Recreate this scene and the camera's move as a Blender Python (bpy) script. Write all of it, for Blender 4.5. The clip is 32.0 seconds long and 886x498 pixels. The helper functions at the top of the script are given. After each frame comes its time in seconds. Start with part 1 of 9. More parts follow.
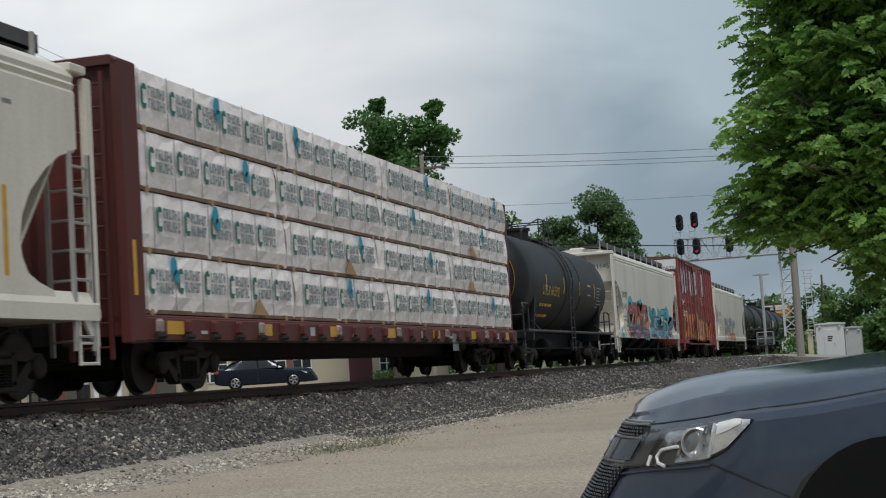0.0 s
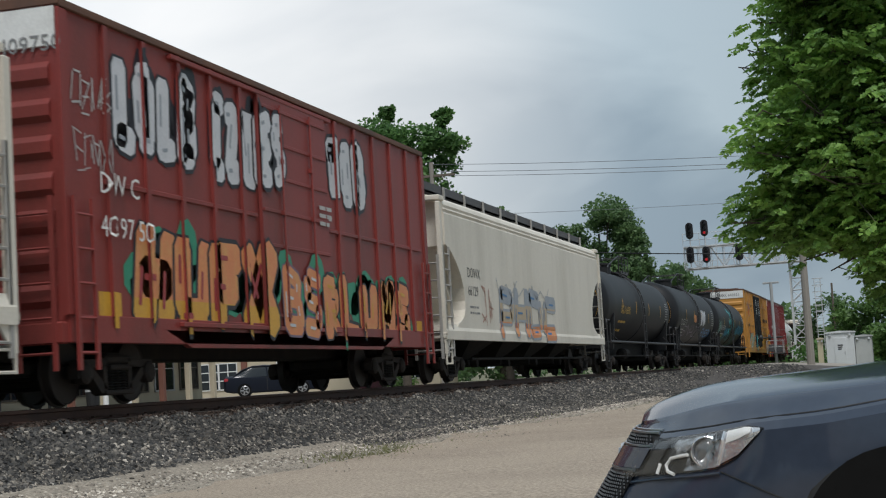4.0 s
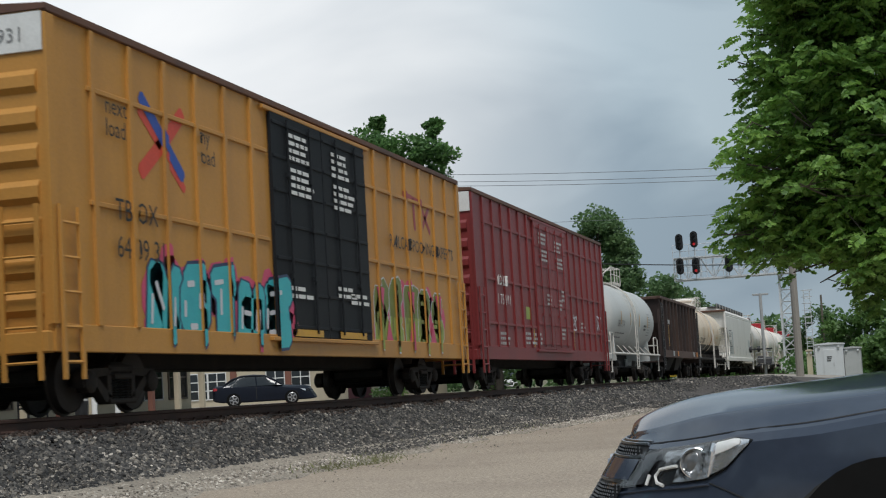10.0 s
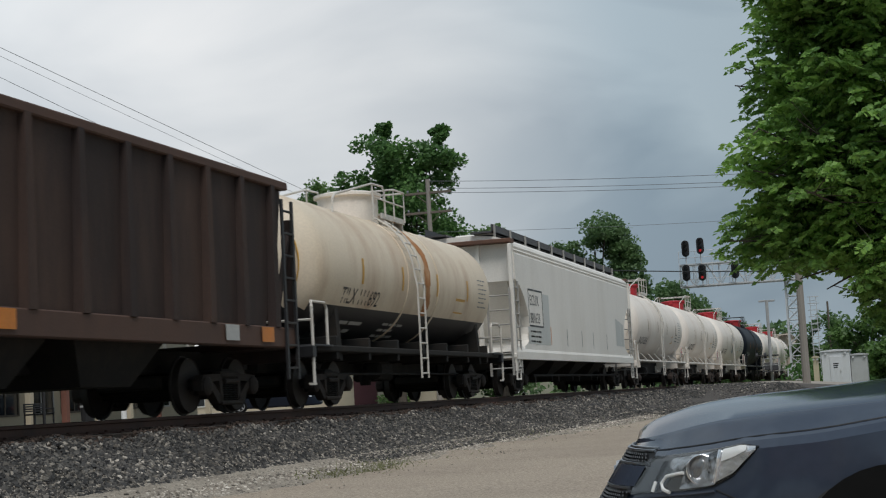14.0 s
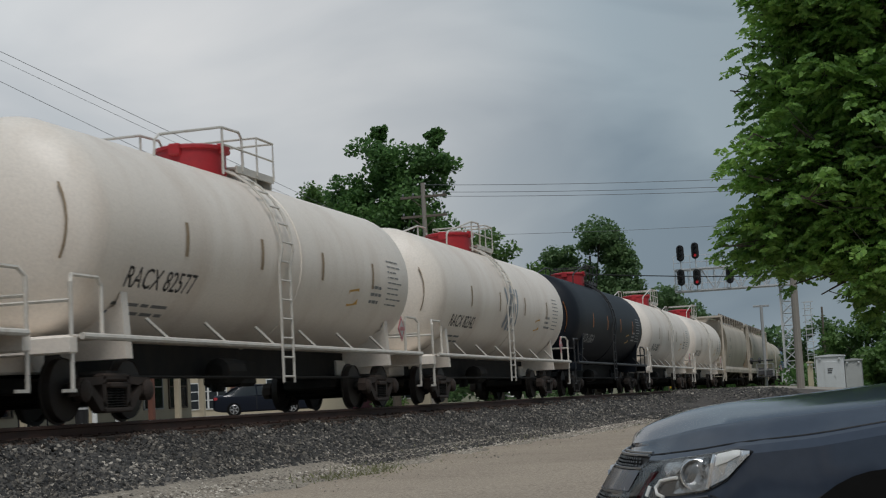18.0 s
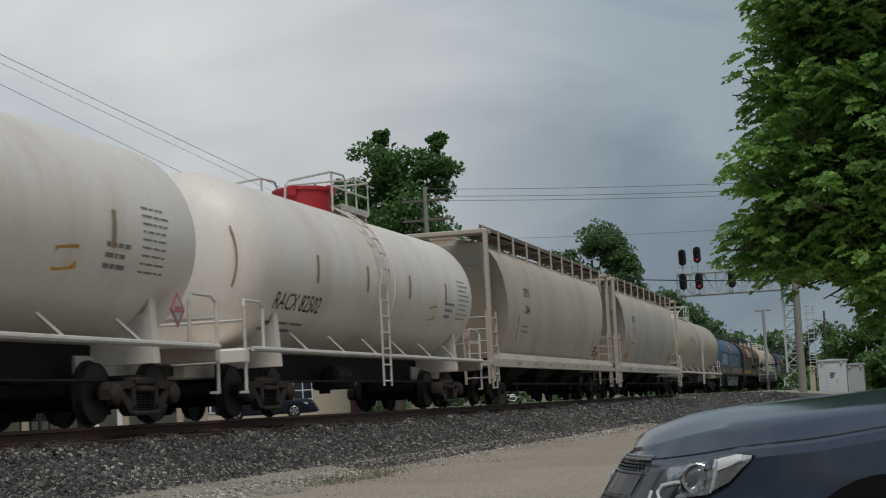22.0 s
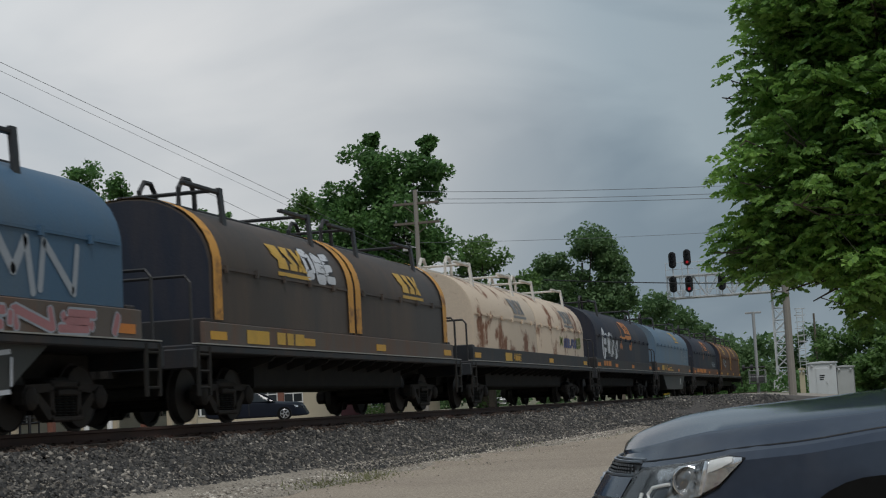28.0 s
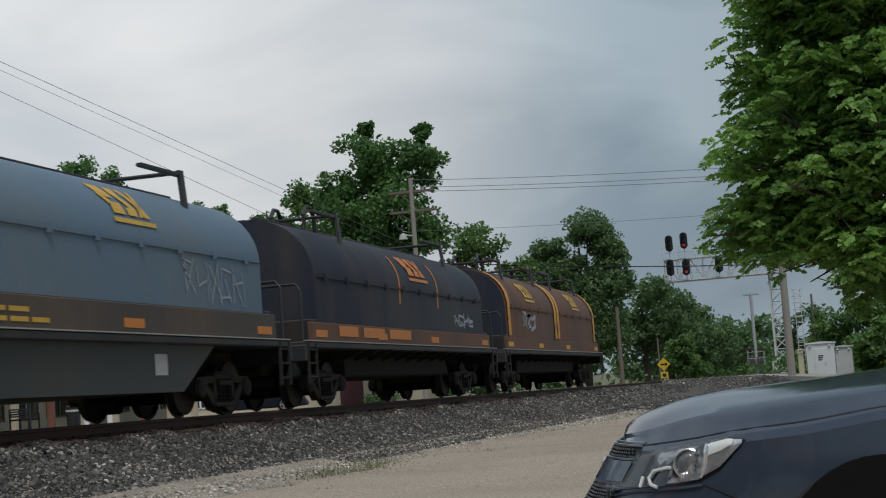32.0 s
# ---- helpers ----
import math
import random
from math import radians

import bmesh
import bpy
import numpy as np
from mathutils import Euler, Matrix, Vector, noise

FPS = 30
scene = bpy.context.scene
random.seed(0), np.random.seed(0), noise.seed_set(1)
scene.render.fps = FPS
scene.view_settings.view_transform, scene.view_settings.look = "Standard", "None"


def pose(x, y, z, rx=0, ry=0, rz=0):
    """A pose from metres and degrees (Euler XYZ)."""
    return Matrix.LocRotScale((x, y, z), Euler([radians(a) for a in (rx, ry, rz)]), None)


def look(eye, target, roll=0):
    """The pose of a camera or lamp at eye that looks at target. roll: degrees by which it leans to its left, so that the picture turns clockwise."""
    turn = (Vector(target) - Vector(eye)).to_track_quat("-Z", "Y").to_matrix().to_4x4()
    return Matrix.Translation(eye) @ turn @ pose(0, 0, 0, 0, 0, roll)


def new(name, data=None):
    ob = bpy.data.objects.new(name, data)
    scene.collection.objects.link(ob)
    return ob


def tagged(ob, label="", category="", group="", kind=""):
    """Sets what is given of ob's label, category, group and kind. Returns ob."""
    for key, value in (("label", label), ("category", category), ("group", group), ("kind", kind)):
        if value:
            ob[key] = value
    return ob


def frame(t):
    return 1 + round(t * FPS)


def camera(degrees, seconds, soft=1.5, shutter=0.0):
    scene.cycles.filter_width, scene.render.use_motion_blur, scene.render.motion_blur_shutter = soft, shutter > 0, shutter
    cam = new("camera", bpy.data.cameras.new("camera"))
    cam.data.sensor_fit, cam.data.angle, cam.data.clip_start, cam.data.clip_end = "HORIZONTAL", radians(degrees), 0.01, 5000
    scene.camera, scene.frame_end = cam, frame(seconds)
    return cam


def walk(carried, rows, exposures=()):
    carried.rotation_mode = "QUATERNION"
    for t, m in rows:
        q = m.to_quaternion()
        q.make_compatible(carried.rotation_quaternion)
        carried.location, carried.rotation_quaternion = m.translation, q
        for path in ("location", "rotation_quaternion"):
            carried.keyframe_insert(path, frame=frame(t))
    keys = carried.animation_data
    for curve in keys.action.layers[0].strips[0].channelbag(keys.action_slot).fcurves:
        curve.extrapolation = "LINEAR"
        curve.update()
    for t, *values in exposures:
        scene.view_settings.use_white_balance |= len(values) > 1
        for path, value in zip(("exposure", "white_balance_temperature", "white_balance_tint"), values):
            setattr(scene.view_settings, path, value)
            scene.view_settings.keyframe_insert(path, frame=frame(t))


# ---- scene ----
# ---- camera: stands still, turns a little as it is held ----
EYE = (0.0, 0.0, 0.176)
cam = camera(31.825, 32.0, soft=1.15, shutter=0.13)
TURNS = [
    (0, 15.886, 4.100, 3.677), (0.5, 15.901, 4.211, 3.662), (1, 15.934, 4.210, 3.729), (1.5, 15.943, 4.258, 3.533),
    (2, 16.011, 4.323, 3.535), (2.5, 16.052, 4.334, 3.631), (3, 16.182, 4.417, 3.639), (3.5, 16.182, 4.464, 3.548),
    (4, 16.232, 4.405, 3.554), (4.5, 16.234, 4.363, 3.718), (6.5, 16.415, 4.792, 3.684), (7, 16.434, 4.752, 3.432),
    (7.5, 16.330, 4.663, 3.411), (8, 16.290, 4.634, 3.395), (8.5, 16.053, 4.563, 3.463), (9, 15.891, 4.552, 3.529),
    (9.5, 15.785, 4.786, 3.448), (10, 15.844, 4.764, 3.363), (10.5, 15.932, 4.719, 3.213), (11, 15.963, 4.657, 3.212),
    (11.5, 16.022, 4.689, 3.218), (12, 16.039, 4.868, 3.239), (12.5, 16.062, 4.980, 3.322), (13, 16.094, 5.078, 3.296),
    (13.5, 16.033, 5.048, 3.340), (14, 16.067, 5.012, 3.322), (14.5, 15.971, 5.069, 3.347), (15, 15.965, 5.025, 3.326),
    (15.5, 15.949, 5.025, 3.236), (17.5, 15.880, 5.036, 3.131), (18, 15.861, 5.139, 3.102), (18.5, 15.837, 5.231, 3.053),
    (19, 15.895, 5.203, 2.962), (19.5, 15.880, 5.256, 3.140), (20, 15.869, 5.197, 3.026), (20.5, 15.859, 5.203, 2.918),
    (21, 15.903, 5.258, 3.053), (21.5, 15.928, 5.283, 3.020), (22, 15.932, 5.293, 3.066), (22.5, 15.869, 5.309, 3.027),
    (23, 15.809, 5.413, 3.060), (23.5, 15.871, 5.383, 3.052), (24, 15.914, 5.385, 3.043), (24.5, 15.980, 5.368, 3.003),
    (26.5, 15.972, 5.912, 2.517), (27, 15.985, 6.005, 2.617), (27.5, 15.913, 5.617, 2.924), (28, 15.578, 5.377, 3.147),
    (28.5, 15.384, 5.249, 3.380), (29, 15.034, 5.297, 3.340), (29.5, 14.984, 5.218, 3.557), (30, 15.091, 5.162, 3.643),
    (30.5, 15.008, 4.944, 3.810), (31, 15.292, 4.869, 4.059), (31.5, 15.181, 4.768, 4.125), (32, 15.555, 4.923, 4.253),
]
walk(cam, [(t, pose(*EYE, 90 + pitch, roll, yaw)) for t, yaw, pitch, roll in TURNS],
     exposures=[(0.0, 0.42), (2.0, 0.40), (4.0, 0.54), (7.0, 0.42), (9.0, 0.40), (10.0, 0.54), (11.0, 0.72), (12.0, 0.68), (13.0, 0.40), (14.0, 0.32), (15.0, 0.14),
                (18.0, 0.00), (20.0, 0.06), (21.0, 0.18), (22.0, 0.02), (24.0, 0.09), (27.0, 0.01), (29.0, 0.12), (31.0, 0.17), (32.0, 0.22)])

TRACK = -11.106     # x of the track's centre line
GRADE = -0.00851    # the line falls away from the camera
SPEED = 15.03     # metres a second


def rail_z(y):
    return GRADE * (y - 15.0)


# ---- light: an overcast afternoon ----
world = bpy.data.worlds.new("overcast_sky")
scene.world = world
world.use_nodes = True
wn, wl = world.node_tree.nodes, world.node_tree.links
wn.clear()
w_out = wn.new("ShaderNodeOutputWorld")
w_bg = wn.new("ShaderNodeBackground")
w_sky = wn.new("ShaderNodeTexSky")
w_sky.sky_type, w_sky.sun_disc = "NISHITA", False
w_sky.sun_elevation, w_sky.sun_rotation = radians(48), radians(-60)
w_sky.air_density, w_sky.dust_density = 1.2, 3.0
w_skydim = wn.new("ShaderNodeMix")
w_skydim.data_type, w_skydim.blend_type = "RGBA", "MULTIPLY"
w_skydim.inputs[0].default_value = 1.0
w_skydim.inputs[7].default_value = (0.09, 0.09, 0.09, 1)
w_co = wn.new("ShaderNodeTexCoord")
w_map = wn.new("ShaderNodeMapping")
w_map.inputs["Scale"].default_value = (1.0, 1.0, 2.8)
w_noise = wn.new("ShaderNodeTexNoise")
w_noise.inputs["Scale"].default_value = 3.3
w_noise.inputs["Detail"].default_value = 5.0
w_noise.inputs["Roughness"].default_value = 0.45
w_noise.inputs["Distortion"].default_value = 0.35
w_ramp = wn.new("ShaderNodeValToRGB")
w_ramp.color_ramp.elements[0].position = 0.41
w_ramp.color_ramp.elements[0].color = (0.262, 0.345, 0.420, 1)
w_ramp.color_ramp.elements[1].position = 0.57
w_ramp.color_ramp.elements[1].color = (0.435, 0.532, 0.600, 1)
# the cloud thins towards the western horizon
w_sep = wn.new("ShaderNodeSeparateXYZ")
w_dot = wn.new("ShaderNodeVectorMath")
w_dot.operation = "DOT_PRODUCT"
w_dot.inputs[1].default_value = (-0.40, 0.90, 0.16)
w_glow = wn.new("ShaderNodeMapRange")
w_glow.interpolation_type = "SMOOTHSTEP"
w_glow.inputs[1].default_value, w_glow.inputs[2].default_value = 0.958, 0.999
w_glow.inputs[3].default_value, w_glow.inputs[4].default_value = 0.0, 1.45
w_gmul = wn.new("ShaderNodeMath")
w_gmul.operation = "MULTIPLY"
w_mix = wn.new("ShaderNodeMix")
w_mix.data_type = "RGBA"
w_mix.inputs[7].default_value = (0.80, 0.79, 0.785, 1)
w_cover = wn.new("ShaderNodeMix")
w_cover.data_type = "RGBA"
w_cover.inputs[0].default_value = 0.93
wl.new(w_co.outputs["Generated"], w_map.inputs["Vector"])
wl.new(w_map.outputs["Vector"], w_noise.inputs["Vector"])
wl.new(w_noise.outputs["Fac"], w_ramp.inputs["Fac"])
wl.new(w_co.outputs["Generated"], w_dot.inputs[0])
wl.new(w_dot.outputs["Value"], w_glow.inputs[0])
wl.new(w_glow.outputs[0], w_gmul.inputs[0])
wl.new(w_noise.outputs["Fac"], w_gmul.inputs[1])
wl.new(w_gmul.outputs[0], w_mix.inputs[0])
wl.new(w_ramp.outputs["Color"], w_mix.inputs[6])
wl.new(w_sky.outputs["Color"], w_skydim.inputs[6])
wl.new(w_skydim.outputs[2], w_cover.inputs[6])
wl.new(w_mix.outputs[2], w_cover.inputs[7])
# thinner cloud over the western side
w_west = wn.new("ShaderNodeVectorMath")
w_west.operation = "DOT_PRODUCT"
w_west.inputs[1].default_value = (-0.80, 0.55, 0.25)
w_thin = wn.new("ShaderNodeMapRange")
w_thin.interpolation_type = "SMOOTHSTEP"
w_thin.inputs[1].default_value, w_thin.inputs[2].default_value = 0.52, 0.95
w_thin.inputs[3].default_value, w_thin.inputs[4].default_value = 0.80, 1.20
w_lift = wn.new("ShaderNodeMix")
w_lift.data_type, w_lift.blend_type = "RGBA", "MULTIPLY"
w_lift.inputs[0].default_value = 1.0
wl.new(w_co.outputs["Generated"], w_west.inputs[0])
wl.new(w_west.outputs["Value"], w_thin.inputs[0])
wl.new(w_cover.outputs[2], w_lift.inputs[6])
wl.new(w_thin.outputs[0], w_lift.inputs[7])
wl.new(w_lift.outputs[2], w_bg.inputs["Color"])
w_bg.inputs["Strength"].default_value = 0.78
wl.new(w_bg.outputs[0], w_out.inputs["Surface"])

sun = new("sun", bpy.data.lights.new("sun", "SUN"))
sun.data.energy, sun.data.angle, sun.data.color = 1.65, radians(24), (1.0, 0.985, 0.965)
sun.matrix_world = look((7, -14, 28), (0, 0, 0))

# ---- materials ----


def material(name, colour, rough=0.6, metal=0.0, dirt=None, dirt_amount=0.4, scale=1.5, fine=25.0, bump=0.15, streak=False,
             island=0.0, spec=0.5, coat=0.0, lo=0.45, hi=0.75, random_object=0.0, speck=0.06):
    """Paint, metal, stone or cloth: a base colour, broad stains of dirt (painted reflections in the headlights), fine
    grain and relief.
    """
    m = bpy.data.materials.new(name)
    m.use_nodes = True
    n, l = m.node_tree.nodes, m.node_tree.links
    b = n["Principled BSDF"]
    co = n.new("ShaderNodeTexCoord")
    mp = n.new("ShaderNodeMapping")
    mp.inputs["Scale"].default_value = (1, 1, 0.22) if streak else (1, 1, 1)
    l.new(co.outputs["Object"], mp.inputs["Vector"])
    broad = n.new("ShaderNodeTexNoise")
    broad.inputs["Scale"].default_value, broad.inputs["Detail"].default_value = scale, 7
    broad.inputs["Roughness"].default_value = 0.62
    l.new(mp.outputs["Vector"], broad.inputs["Vector"])
    grain = n.new("ShaderNodeTexNoise")
    grain.inputs["Scale"].default_value, grain.inputs["Detail"].default_value = fine, 4
    l.new(co.outputs["Object"], grain.inputs["Vector"])
    mask = n.new("ShaderNodeMapRange")
    mask.inputs[1].default_value, mask.inputs[2].default_value = lo, hi
    mask.inputs[3].default_value, mask.inputs[4].default_value = 0, dirt_amount
    l.new(broad.outputs["Fac"], mask.inputs[0])
    mix = n.new("ShaderNodeMix")
    mix.data_type = "RGBA"
    mix.inputs[6].default_value = (*colour, 1)
    d = dirt if dirt else tuple(c * 0.55 for c in colour)
    mix.inputs[7].default_value = (*d, 1)
    l.new(mask.outputs[0], mix.inputs[0])
    tone = n.new("ShaderNodeMapRange")
    tone.inputs[1].default_value, tone.inputs[2].default_value = 0.28, 0.72
    tone.inputs[3].default_value, tone.inputs[4].default_value = 1 - speck, 1 + speck
    l.new(grain.outputs["Fac"], tone.inputs[0])
    mul = n.new("ShaderNodeMix")
    mul.data_type, mul.blend_type = "RGBA", "MULTIPLY"
    mul.inputs[0].default_value = 1.0
    l.new(mix.outputs[2], mul.inputs[6])
    l.new(tone.outputs[0], mul.inputs[7])
    last = mul.outputs[2]
    if island or random_object:
        src = n.new("ShaderNodeNewGeometry").outputs["Random Per Island"] if island else n.new("ShaderNodeObjectInfo").outputs["Random"]
        vary = n.new("ShaderNodeMapRange")
        k = island or random_object
        vary.inputs[3].default_value, vary.inputs[4].default_value = 1 - k, 1 + k
        l.new(src, vary.inputs[0])
        mul2 = n.new("ShaderNodeMix")
        mul2.data_type, mul2.blend_type = "RGBA", "MULTIPLY"
        mul2.inputs[0].default_value = 1.0
        l.new(last, mul2.inputs[6])
        l.new(vary.outputs[0], mul2.inputs[7])
        last = mul2.outputs[2]
    l.new(last, b.inputs["Base Color"])
    b.inputs["Roughness"].default_value = rough
    b.inputs["Metallic"].default_value = metal
    b.inputs["Specular IOR Level"].default_value = spec
    b.inputs["Coat Weight"].default_value = coat
    b.inputs["Coat Roughness"].default_value = 0.06
    if bump:
        bm_ = n.new("ShaderNodeBump")
        bm_.inputs["Strength"].default_value, bm_.inputs["Distance"].default_value = bump, 0.02
        l.new(grain.outputs["Fac"], bm_.inputs["Height"])
        l.new(bm_.outputs["Normal"], b.inputs["Normal"])
    return m


def glow(name, colour, strength):
    m = material(name, colour, 0.4)
    b = m.node_tree.nodes["Principled BSDF"]
    b.inputs["Emission Color"].default_value = (*colour, 1)
    b.inputs["Emission Strength"].default_value = strength
    return m


def clear_cover(name):
    """A thin clear moulded cover with a little gloss."""
    m = bpy.data.materials.new(name)
    m.use_nodes = True
    n, l = m.node_tree.nodes, m.node_tree.links
    n.remove(n["Principled BSDF"])
    mix = n.new("ShaderNodeMixShader")
    mix.inputs[0].default_value = 0.10
    gl = n.new("ShaderNodeBsdfGlossy")
    gl.inputs["Roughness"].default_value = 0.03
    l.new(n.new("ShaderNodeBsdfTransparent").outputs[0], mix.inputs[1])
    l.new(gl.outputs[0], mix.inputs[2])
    l.new(mix.outputs[0], n["Material Output"].inputs["Surface"])
    return m


def leaf_material(name, dark, bright):
    m = bpy.data.materials.new(name)
    m.use_nodes = True
    n, l = m.node_tree.nodes, m.node_tree.links
    b = n["Principled BSDF"]
    geo = n.new("ShaderNodeNewGeometry")
    ramp = n.new("ShaderNodeValToRGB")
    ramp.color_ramp.elements[0].color, ramp.color_ramp.elements[1].color = (*dark, 1), (*bright, 1)
    ramp.color_ramp.elements[0].position = 0.1
    co = n.new("ShaderNodeTexCoord")
    no = n.new("ShaderNodeTexNoise")
    no.inputs["Scale"].default_value, no.inputs["Detail"].default_value = 0.55, 3
    l.new(co.outputs["Object"], no.inputs["Vector"])
    add = n.new("ShaderNodeMath")
    add.operation, add.inputs[2].default_value = "MULTIPLY_ADD", -0.12
    add.inputs[1].default_value = 0.45
    l.new(geo.outputs["Random Per Island"], add.inputs[0])
    add2 = n.new("ShaderNodeMath")
    l.new(add.outputs[0], add2.inputs[0])
    l.new(no.outputs["Fac"], add2.inputs[1])
    l.new(add2.outputs[0], ramp.inputs["Fac"])
    l.new(ramp.outputs["Color"], b.inputs["Base Color"])
    b.inputs["Roughness"].default_value = 0.55
    tr = n.new("ShaderNodeBsdfTranslucent")
    l.new(ramp.outputs["Color"], tr.inputs["Color"])
    sh = n.new("ShaderNodeMixShader")
    sh.inputs[0].default_value = 0.45
    out = n["Material Output"]
    l.new(b.outputs[0], sh.inputs[1])
    l.new(tr.outputs[0], sh.inputs[2])
    l.new(sh.outputs[0], out.inputs["Surface"])
    return m


def stone_material(name, steps):
    """Broken stone: each lump takes its own tone."""
    m = material(name, steps[1][1], 0.85, fine=40, bump=0.3)
    n, l = m.node_tree.nodes, m.node_tree.links
    geo = n.new("ShaderNodeNewGeometry")
    ramp = n.new("ShaderNodeValToRGB")
    while len(ramp.color_ramp.elements) < len(steps):
        ramp.color_ramp.elements.new(0.5)
    for e, (p, c) in zip(ramp.color_ramp.elements, steps):
        e.position, e.color = p, (*c, 1)
    l.new(geo.outputs["Random Per Island"], ramp.inputs["Fac"])
    co = n.new("ShaderNodeTexCoord")
    broad = n.new("ShaderNodeTexNoise")
    broad.inputs["Scale"].default_value = 0.5
    l.new(co.outputs["Object"], broad.inputs["Vector"])
    tone = n.new("ShaderNodeMapRange")
    tone.inputs[1].default_value, tone.inputs[2].default_value = 0.3, 0.7
    tone.inputs[3].default_value, tone.inputs[4].default_value = 0.65, 1.35
    l.new(broad.outputs["Fac"], tone.inputs[0])
    mul = n.new("ShaderNodeMix")
    mul.data_type, mul.blend_type = "RGBA", "MULTIPLY"
    mul.inputs[0].default_value = 1.0
    l.new(ramp.outputs["Color"], mul.inputs[6])
    l.new(tone.outputs[0], mul.inputs[7])
    l.new(mul.outputs[2], n["Principled BSDF"].inputs["Base Color"])
    return m


RUST = (0.14, 0.055, 0.025)
GRIME = (0.055, 0.048, 0.04)
m_cream = material("cream_hopper_paint", (0.70, 0.655, 0.57), 0.5, dirt=(0.44, 0.40, 0.33), streak=True, scale=0.9, dirt_amount=0.5)
m_white_hop = material("white_hopper_paint", (0.80, 0.765, 0.71), 0.45, dirt=(0.60, 0.55, 0.49), streak=True, scale=0.8)
m_grey_hop = material("grey_hopper_paint", (0.53, 0.465, 0.385), 0.55, dirt=(0.33, 0.27, 0.21), streak=True, scale=0.8, dirt_amount=0.6)
m_white_tank = material("white_tank_paint", (0.84, 0.765, 0.685), 0.45, dirt=(0.50, 0.37, 0.27), streak=True, scale=0.7, dirt_amount=0.5, lo=0.5, hi=0.8)
m_pale_tank = material("pale_tank_paint", (0.53, 0.54, 0.52), 0.42, dirt=(0.42, 0.40, 0.36), streak=True, scale=0.7)
m_rust_tank = material("rust_streaked_tank_paint", (0.72, 0.61, 0.47), 0.5, dirt=(0.34, 0.16, 0.06), streak=True, scale=0.8, dirt_amount=0.65, lo=0.5, hi=0.8)
m_tan_tank = material("tan_tank_paint", (0.48, 0.42, 0.33), 0.5, dirt=(0.27, 0.2, 0.13), streak=True, scale=0.8, dirt_amount=0.55)
m_black_tank = material("black_tank_paint", (0.013, 0.0145, 0.017), 0.5, spec=0.25, dirt=(0.034, 0.029, 0.027), streak=True, scale=0.8, dirt_amount=0.6, bump=0.05)
m_navy_tank = material("blue_black_tank_paint", (0.009, 0.012, 0.018), 0.5, spec=0.2, dirt=(0.024, 0.025, 0.030), streak=True, scale=0.8, bump=0.05)
m_under = material("black_underframe", (0.020, 0.019, 0.018), 0.85, spec=0.25, dirt=(0.040, 0.032, 0.026), scale=3, dirt_amount=0.7)
m_truck = material("grimy_cast_steel", (0.030, 0.025, 0.022), 0.8, spec=0.3, dirt=(0.055, 0.038, 0.029), scale=4, dirt_amount=0.8)
m_rusttruck = material("rusty_cast_steel", (0.05, 0.034, 0.027), 0.75, dirt=(0.04, 0.03, 0.025), scale=4, dirt_amount=0.8)
m_wheel = material("steel_wheel", (0.034, 0.028, 0.025), 0.6, metal=0.3, dirt=(0.03, 0.022, 0.018), scale=5)
m_box_red = material("red_boxcar_paint", (0.235, 0.038, 0.032), 0.5, dirt=(0.10, 0.032, 0.026), streak=True, scale=0.9, dirt_amount=0.7)
m_box_maroon = material("maroon_boxcar_paint", (0.20, 0.027, 0.028), 0.5, dirt=(0.12, 0.025, 0.024), streak=True, scale=0.9, dirt_amount=0.7)
m_box_yellow = material("yellow_boxcar_paint", (0.50, 0.24, 0.05), 0.5, dirt=(0.32, 0.16, 0.05), streak=True, scale=0.9, dirt_amount=0.6)
m_black_door = material("black_door_paint", (0.010, 0.012, 0.015), 0.65, spec=0.25, dirt=(0.028, 0.027, 0.026), streak=True)
m_flat_red = material("oxide_red_flatcar_paint", (0.11, 0.022, 0.018), 0.6, dirt=(0.05, 0.022, 0.018), streak=True, scale=1.2, dirt_amount=0.7)
m_gon = material("black_gondola_paint", (0.040, 0.029, 0.027), 0.7, spec=0.25, dirt=(0.095, 0.058, 0.044), streak=True, scale=0.9, dirt_amount=0.8)
m_gon_low = material("rusty_gondola_sill", (0.085, 0.045, 0.032), 0.7, dirt=(0.03, 0.02, 0.018), streak=True)
m_coil_blue = material("weathered_blue_coil_hood", (0.055, 0.122, 0.205), 0.55, dirt=(0.10, 0.13, 0.16), streak=True, scale=0.9, dirt_amount=0.7)
m_coil_pale = material("faded_blue_coil_hood", (0.105, 0.17, 0.24), 0.55, dirt=(0.15, 0.17, 0.18), streak=True, scale=0.9, dirt_amount=0.7)
m_coil_navy = material("navy_coil_hood", (0.020, 0.026, 0.042), 0.6, spec=0.3, dirt=(0.075, 0.058, 0.052), streak=True, scale=0.9, dirt_amount=0.7)
m_coil_brown = material("brown_stained_coil_hood", (0.060, 0.050, 0.045), 0.6, dirt=(0.12, 0.08, 0.055), streak=True, scale=0.9, dirt_amount=0.8)
m_coil_rust = material("rusted_brown_coil_hood", (0.13, 0.060, 0.036), 0.65, dirt=(0.06, 0.04, 0.035), streak=True, scale=1.0, dirt_amount=0.8)
m_coil_white = material("rust_stained_white_coil_hood", (0.64, 0.52, 0.40), 0.6, dirt=(0.20, 0.075, 0.03), streak=False, scale=1.15, dirt_amount=1.0, lo=0.53, hi=0.615)
m_sill_dark = material("dark_coil_sill", (0.018, 0.021, 0.026), 0.6, dirt=(0.055, 0.034, 0.024), streak=True, scale=1.4, dirt_amount=0.9)
